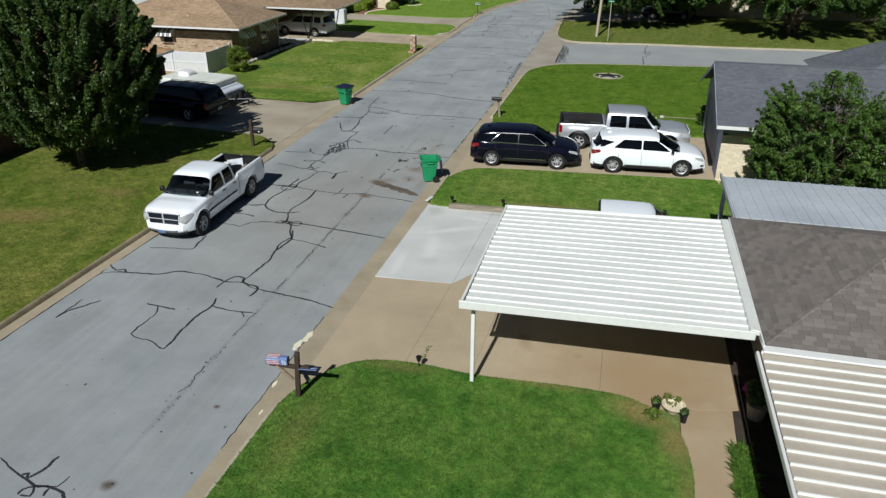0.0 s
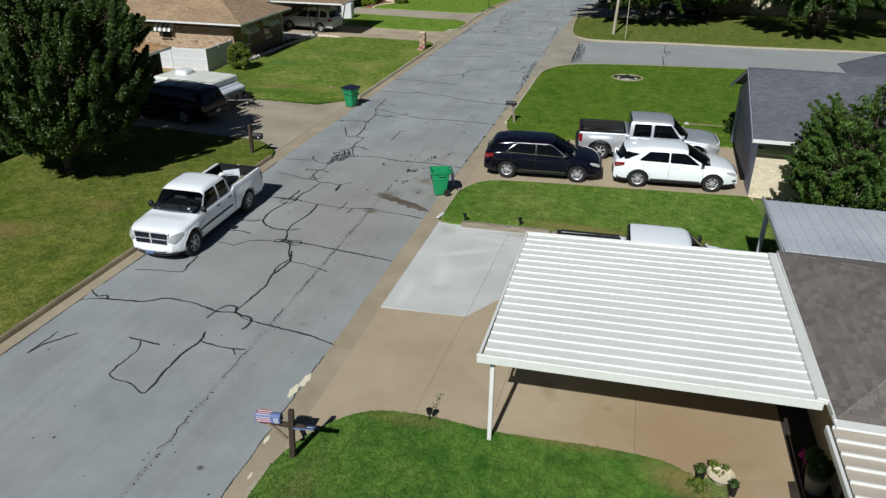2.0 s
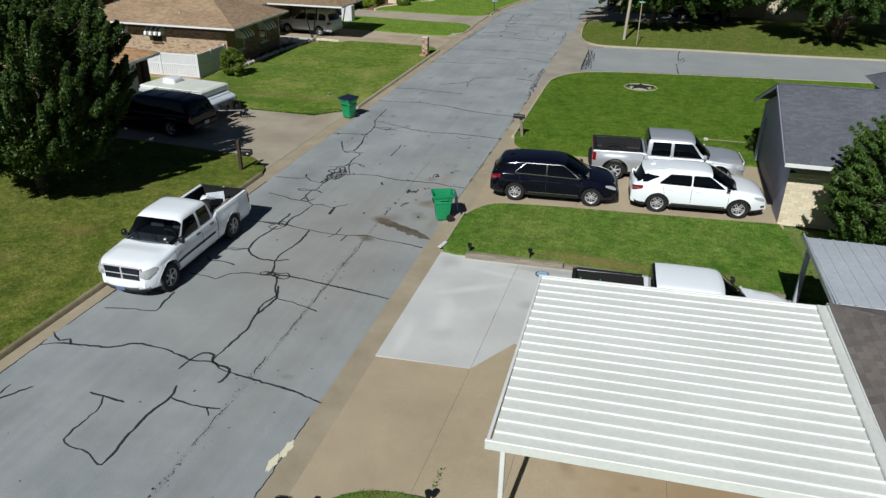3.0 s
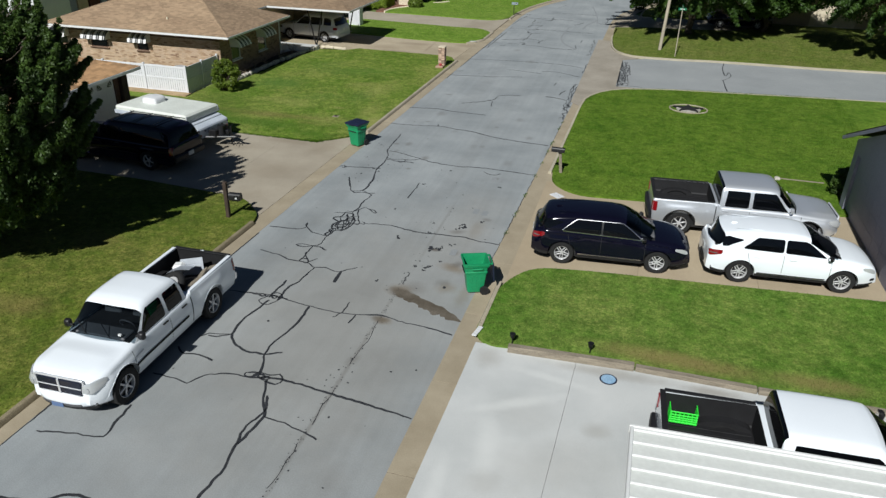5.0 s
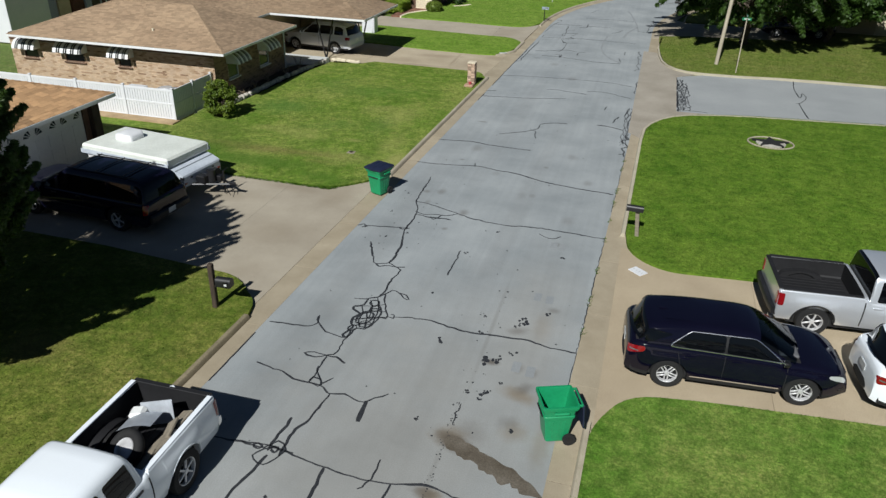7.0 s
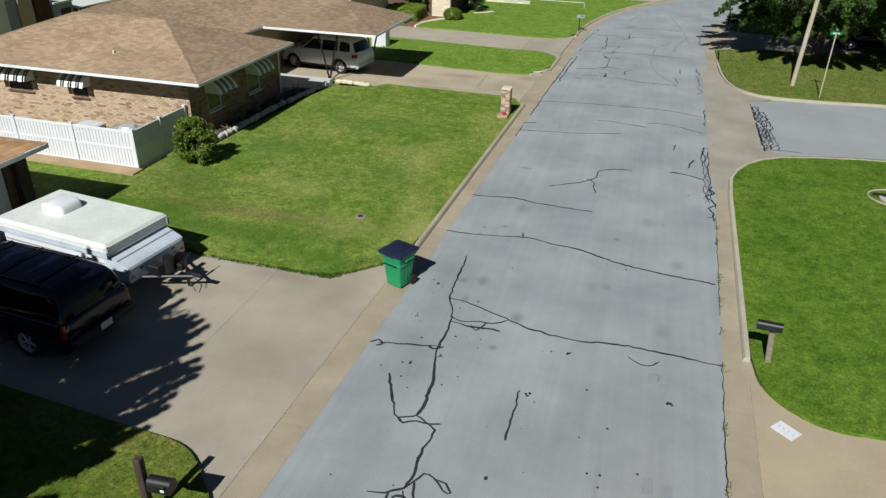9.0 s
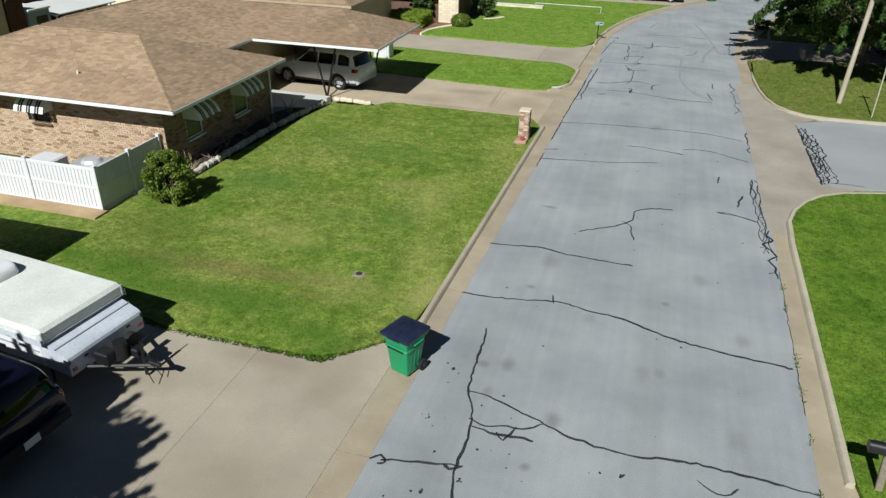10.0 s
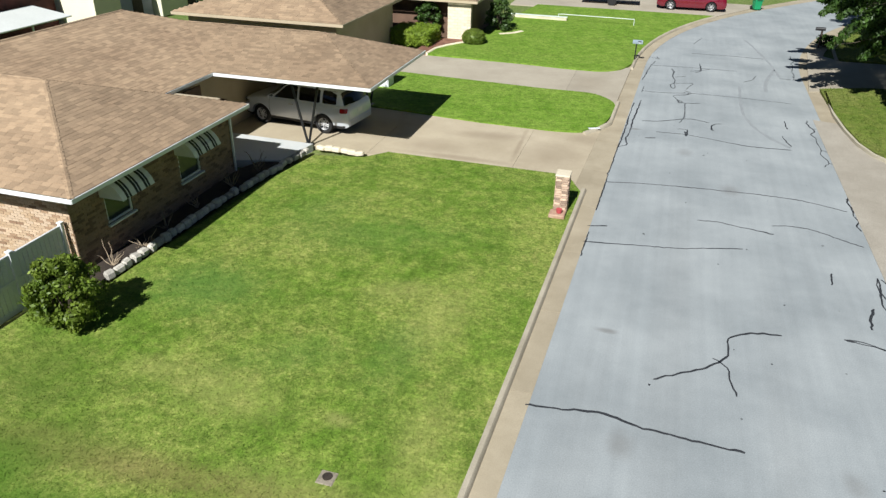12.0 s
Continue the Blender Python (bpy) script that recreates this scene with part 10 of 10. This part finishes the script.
# planter and pots by the walk
pot = thing("planter_bowl", "pale stone planter bowl with yellow-green plant", "planter")
k = 20
pb = Build().loft([[(3.84 + r * math.cos(6.2832 * q / k), 11.5 + r * math.sin(6.2832 * q / k), z) for r, z in ((0.12, 0.04), (0.14, 0.09), (0.24, 0.2), (0.27, 0.24), (0.24, 0.24), (0.2, 0.18), (0.0, 0.18))] for q in range(k + 1)], caps=False, closed=False)
part("bowl", pb, M_STONE, pot, "", 50)
leaves("foliage", [(3.8, 11.55, 0.3), (3.7, 11.6, 0.38), (3.92, 11.6, 0.34)], [0.16, 0.1, 0.08], 170, 0.032, M_HEDGE, pot, np.random.default_rng(71))
for x, y, r, lab in ((3.46, 11.45, 0.1, "dark glazed flower pot"), (4.05, 11.18, 0.08, "small dark garden ornament")):
    sp = thing("flower_pot", lab, "pot")
    part("pot", Build().tube((x, y, 0.04), (x, y, 0.28), r * 0.75, r, 12), M_BLACK, sp)
    leaves("foliage", [(x, y, 0.34)], [r * 1.3], 160, 0.035, M_LEAF_DARK, sp, np.random.default_rng(72))
bush("bush", "low yellowish plant by the planter", 3.38, 11.12, 0.05, 0.2, 0.24, 500, 0.04, M_HEDGE, 73, "plant")
wp = thing("flower_pot", "large pale flower pot in the shade", "pot")
part("pot", Build().tube((5.62, 11.75, 0.02), (5.62, 11.75, 0.42), 0.17, 0.24, 16), M_GREYCON, wp, "", 50)
leaves("foliage", [(5.62, 11.75, 0.6), (5.55, 11.95, 0.7)], [0.25, 0.2], 500, 0.06, M_LEAF_DARK, wp, np.random.default_rng(74))
pk = thing("flowers", "magenta flowers beside the house wall", "flowers")
part("stem", Build().tube((5.48, 12.2, 0.0), (5.46, 12.25, 0.5), 0.012, n=5), M_BARK, pk)
leaves("petals", [(5.46, 12.25, 0.5), (5.48, 12.1, 0.4), (5.45, 12.35, 0.35)], [0.09, 0.08, 0.07], 160, 0.035, simple("magenta_petal", (0.55, 0.02, 0.30), 0.5), pk, np.random.default_rng(75))
border = [(4.86, 4.0), (5.2, 4.0), (5.3, 10.6), (5.02, 10.6)]
solo("border_bed", Build().prism([(5.0, -4), (7.5, -4), (7.5, 11.1), (5.95, 11.2), (5.95, 17.2), (5.3, 17.2), (5.3, 11.9), (5.15, 11.85)], -0.04, 0.03), M_MULCH, "dark soil strip along the house", "ground", "structure")
grass("lily_grass", border, 5200, 0.17, M_BLADE, "tall strap-leaved border grass", flat(0.03), RNG)

# ragged weeds along the lawn's edge at the west drive, and a pale edging strip beside the slate-roofed house
grass("edge_weeds", [(-24.0, 35.9), (-18.4, 34.62), (-14.6, 34.6), (-13.4, 35.9), (-13.6, 36.2), (-14.8, 34.95), (-18.4, 34.98), (-24.0, 36.2)], 1500, 0.075, M_WEED, "ragged weeds along the drive edge", flat(0.06), RNG)
es = thing("edging_strip", "weathered concrete edging strip in the lawn", "edging")
part("strip", Build().cbox((5.1, 36.25, 0.10), (1.75, 0.07, 0.06), 0.015, None), M_SLEEPER, es)
part("block", Build().cbox((4.25, 36.15, 0.13), (0.2, 0.2, 0.12), 0.03, None), M_EDGESTONE, es)

for y0, y1 in ((28.2, 28.6), (29.6, 30.3), (31.5, 31.95), (33.6, 33.9), (35.1, 35.45), (36.4, 37.0), (37.6, 38.2), (39.9, 40.4), (41.0, 41.3)):
    grass("weed_tuft", [(asphalt_r(y0) - 0.04, y0), (asphalt_r(y1) - 0.03, y1), (asphalt_r(y1) + 0.05, y1), (asphalt_r(y0) + 0.03, y0)], 900, 0.07, M_WEED, "weeds growing in the gutter joint", flat(0.0), RNG, 0.0)

# weeds in the near driveway's joint
grass("weed_tuft", [(-2.21, 12.16), (-2.10, 12.16), (-2.13, 12.73), (-2.20, 12.73)], 700, 0.07, M_WEED, "weeds growing in the driveway joint", flat(0.03), RNG, 0.0)

# rail across the far lawn
rl = thing("pipe_rail", "low weathered pipe rail on the far lawn", "rail")
M_PIPE = surf("weathered_pipe", (0.50, 0.55, 0.50), (0.62, 0.66, 0.62), 2, 20, 0.6, 0.1, fine_amount=0.15)
for z in (0.06, 0.5):
    part("pipe", Build().tube((-17.7, 79.0, z), (-12.9, 78.9, z), 0.022, n=8), M_PIPE, rl)
for x in (-17.7, -12.9):
    part("post", Build().tube((x, 78.95, -0.02), (x, 78.95, 0.52), 0.022, n=8), M_PIPE, rl)
lw = thing("low_wall", "low pale block wall at the end of the far lawn", "wall")
for i in range(8):
    part("block", Build().cbox((-20.9 + 0.5 * i, 79.0, 0.14), (0.49, 0.2, 0.32), 0.012), M_STONE, lw)
part("cap", Build().cbox((-19.15, 79.0, 0.32), (4.06, 0.26, 0.05), 0.012), M_PIPE, lw)

# back yards behind the brick house
bf = thing("board_fence", "dark stained board fence across the back yards", "fence")
for i in range(150):
    part("board", Build().cbox((-50.0, 40 + i * 0.3, 1.0), (0.03, 0.28, 2.0 + 0.03 * math.sin(i * 2.1)), 0.006), M_DARKWOOD, bf)
M_MAROON = surf("maroon_boards", (0.06, 0.016, 0.012), (0.11, 0.03, 0.022), 2, 20, 0.8, 0.3, fine_amount=0.25)


def outbuilding(label, y0, y1, h, wall, roof_mat, x=-42.0, deep=3.0, over=0.12, door=None):
    """A plain back-yard building with an overhanging flat roof, its front towards the street."""
    t = thing("shed", label, "shed")
    part("wall", Build().cbox((x - deep / 2, (y0 + y1) / 2, h / 2), (deep, y1 - y0, h), 0.02), wall, t)
    part("roof", Build().cbox((x - deep / 2, (y0 + y1) / 2, h + 0.06), (deep + 2 * over, y1 - y0 + 2 * over - 0.2, 0.12), 0.03), roof_mat, t)
    if door:
        part("door", Build().cbox((x + 0.01, lerp(y0, y1, door), h * 0.42), (0.05, min(0.9, (y1 - y0) * 0.5), h * 0.8), 0.01), M_DARKWOOD, t)
    return t


outbuilding("white metal shed in the back yard", 49.6, 53.0, 2.7, M_VINYL, M_WHITEMETAL, over=0.05)
outbuilding("blue-grey shed beside the white one", 53.0, 53.9, 2.5, M_GREYWALL, M_GREYMETAL, -42.2, over=0.05)
outbuilding("tan brick storage hut in the back yard", 53.95, 55.0, 2.8, M_BRICK, M_TANWALL, -42.1, over=0.05)
outbuilding("dark red boarded hut in the back yard", 55.05, 56.2, 2.6, M_MAROON, M_DARKWOOD, over=0.05)
outbuilding("grey shed with white sheet roof", 56.25, 57.85, 1.9, M_GREYWALL, M_WHITEMETAL, -41.9, door=0.6)
outbuilding("long dark boarded building behind the yards", 57.9, 65.2, 3.4, M_MAROON, M_DARKWOOD, -44.6, 4.0)
lean = thing("lean_to", "low white sheet-metal lean-to roof", "lean-to")
part("roof", Build().cbox((0, 0, 0), (2.6, 5.2, 0.08), 0.02, pose(-43.1, 60.7, 1.6, 0, 8, 0)), M_WHITEMETAL, lean)
for y in (58.4, 60.7, 63.0):
    part("post", Build().cbox((-42.0, y, 0.7), (0.08, 0.08, 1.45), 0.01), M_WHITE, lean)
outbuilding("cream garden shed with white roof", 65.3, 67.5, 2.0, M_CREAM, M_WHITEMETAL)
outbuilding("dark grey shed in the back yard", 67.55, 71.1, 2.3, M_GREYWALL, M_GREYMETAL, -42.6, door=0.6)
outbuilding("cream garden shed with grey door", 71.2, 75.0, 2.3, M_CREAM, M_GREYMETAL, -42.0, door=0.85)
cor = thing("house", "shaded brick house behind the corner trees", "house")
cw, mC, LC = wall_box((4.5, 73.6), (34, 73.6), 0.0, 2.6, 0.25, [(3.0, 4.4, 0.9, 2.1), (15.0, 16.6, 0.9, 2.1)])
part("wall", cw, M_TANWALL, cor, "tan wall in tree shade")
part("stone_panel", Build().cbox((8.6, -0.02, 1.2), (3.4, 0.06, 2.3), 0.01, mC), M_STONE, cor, "cream stone panel")
cS, cA, cB = hip_box(3.7, 35, 72.8, 82, 2.6, 0.33, "x")
dk = Build()
for poly in cS.values():
    dk.add(poly, [tuple(range(len(poly)))])
part("roof", dk, M_SH_GREY, cor, "dark shingle roof")
fascia(cor, [(3.7, 72.78), (35, 72.78)], 2.53, M_TRIM)
for o in ((3.0, 4.4, 0.9, 2.1), (15.0, 16.6, 0.9, 2.1)):
    window(cor, mC, *o)
part("wall", Build().box((4.6, 77.5, 1.3), (0.25, 7.6, 2.6)), M_TRIM, cor)
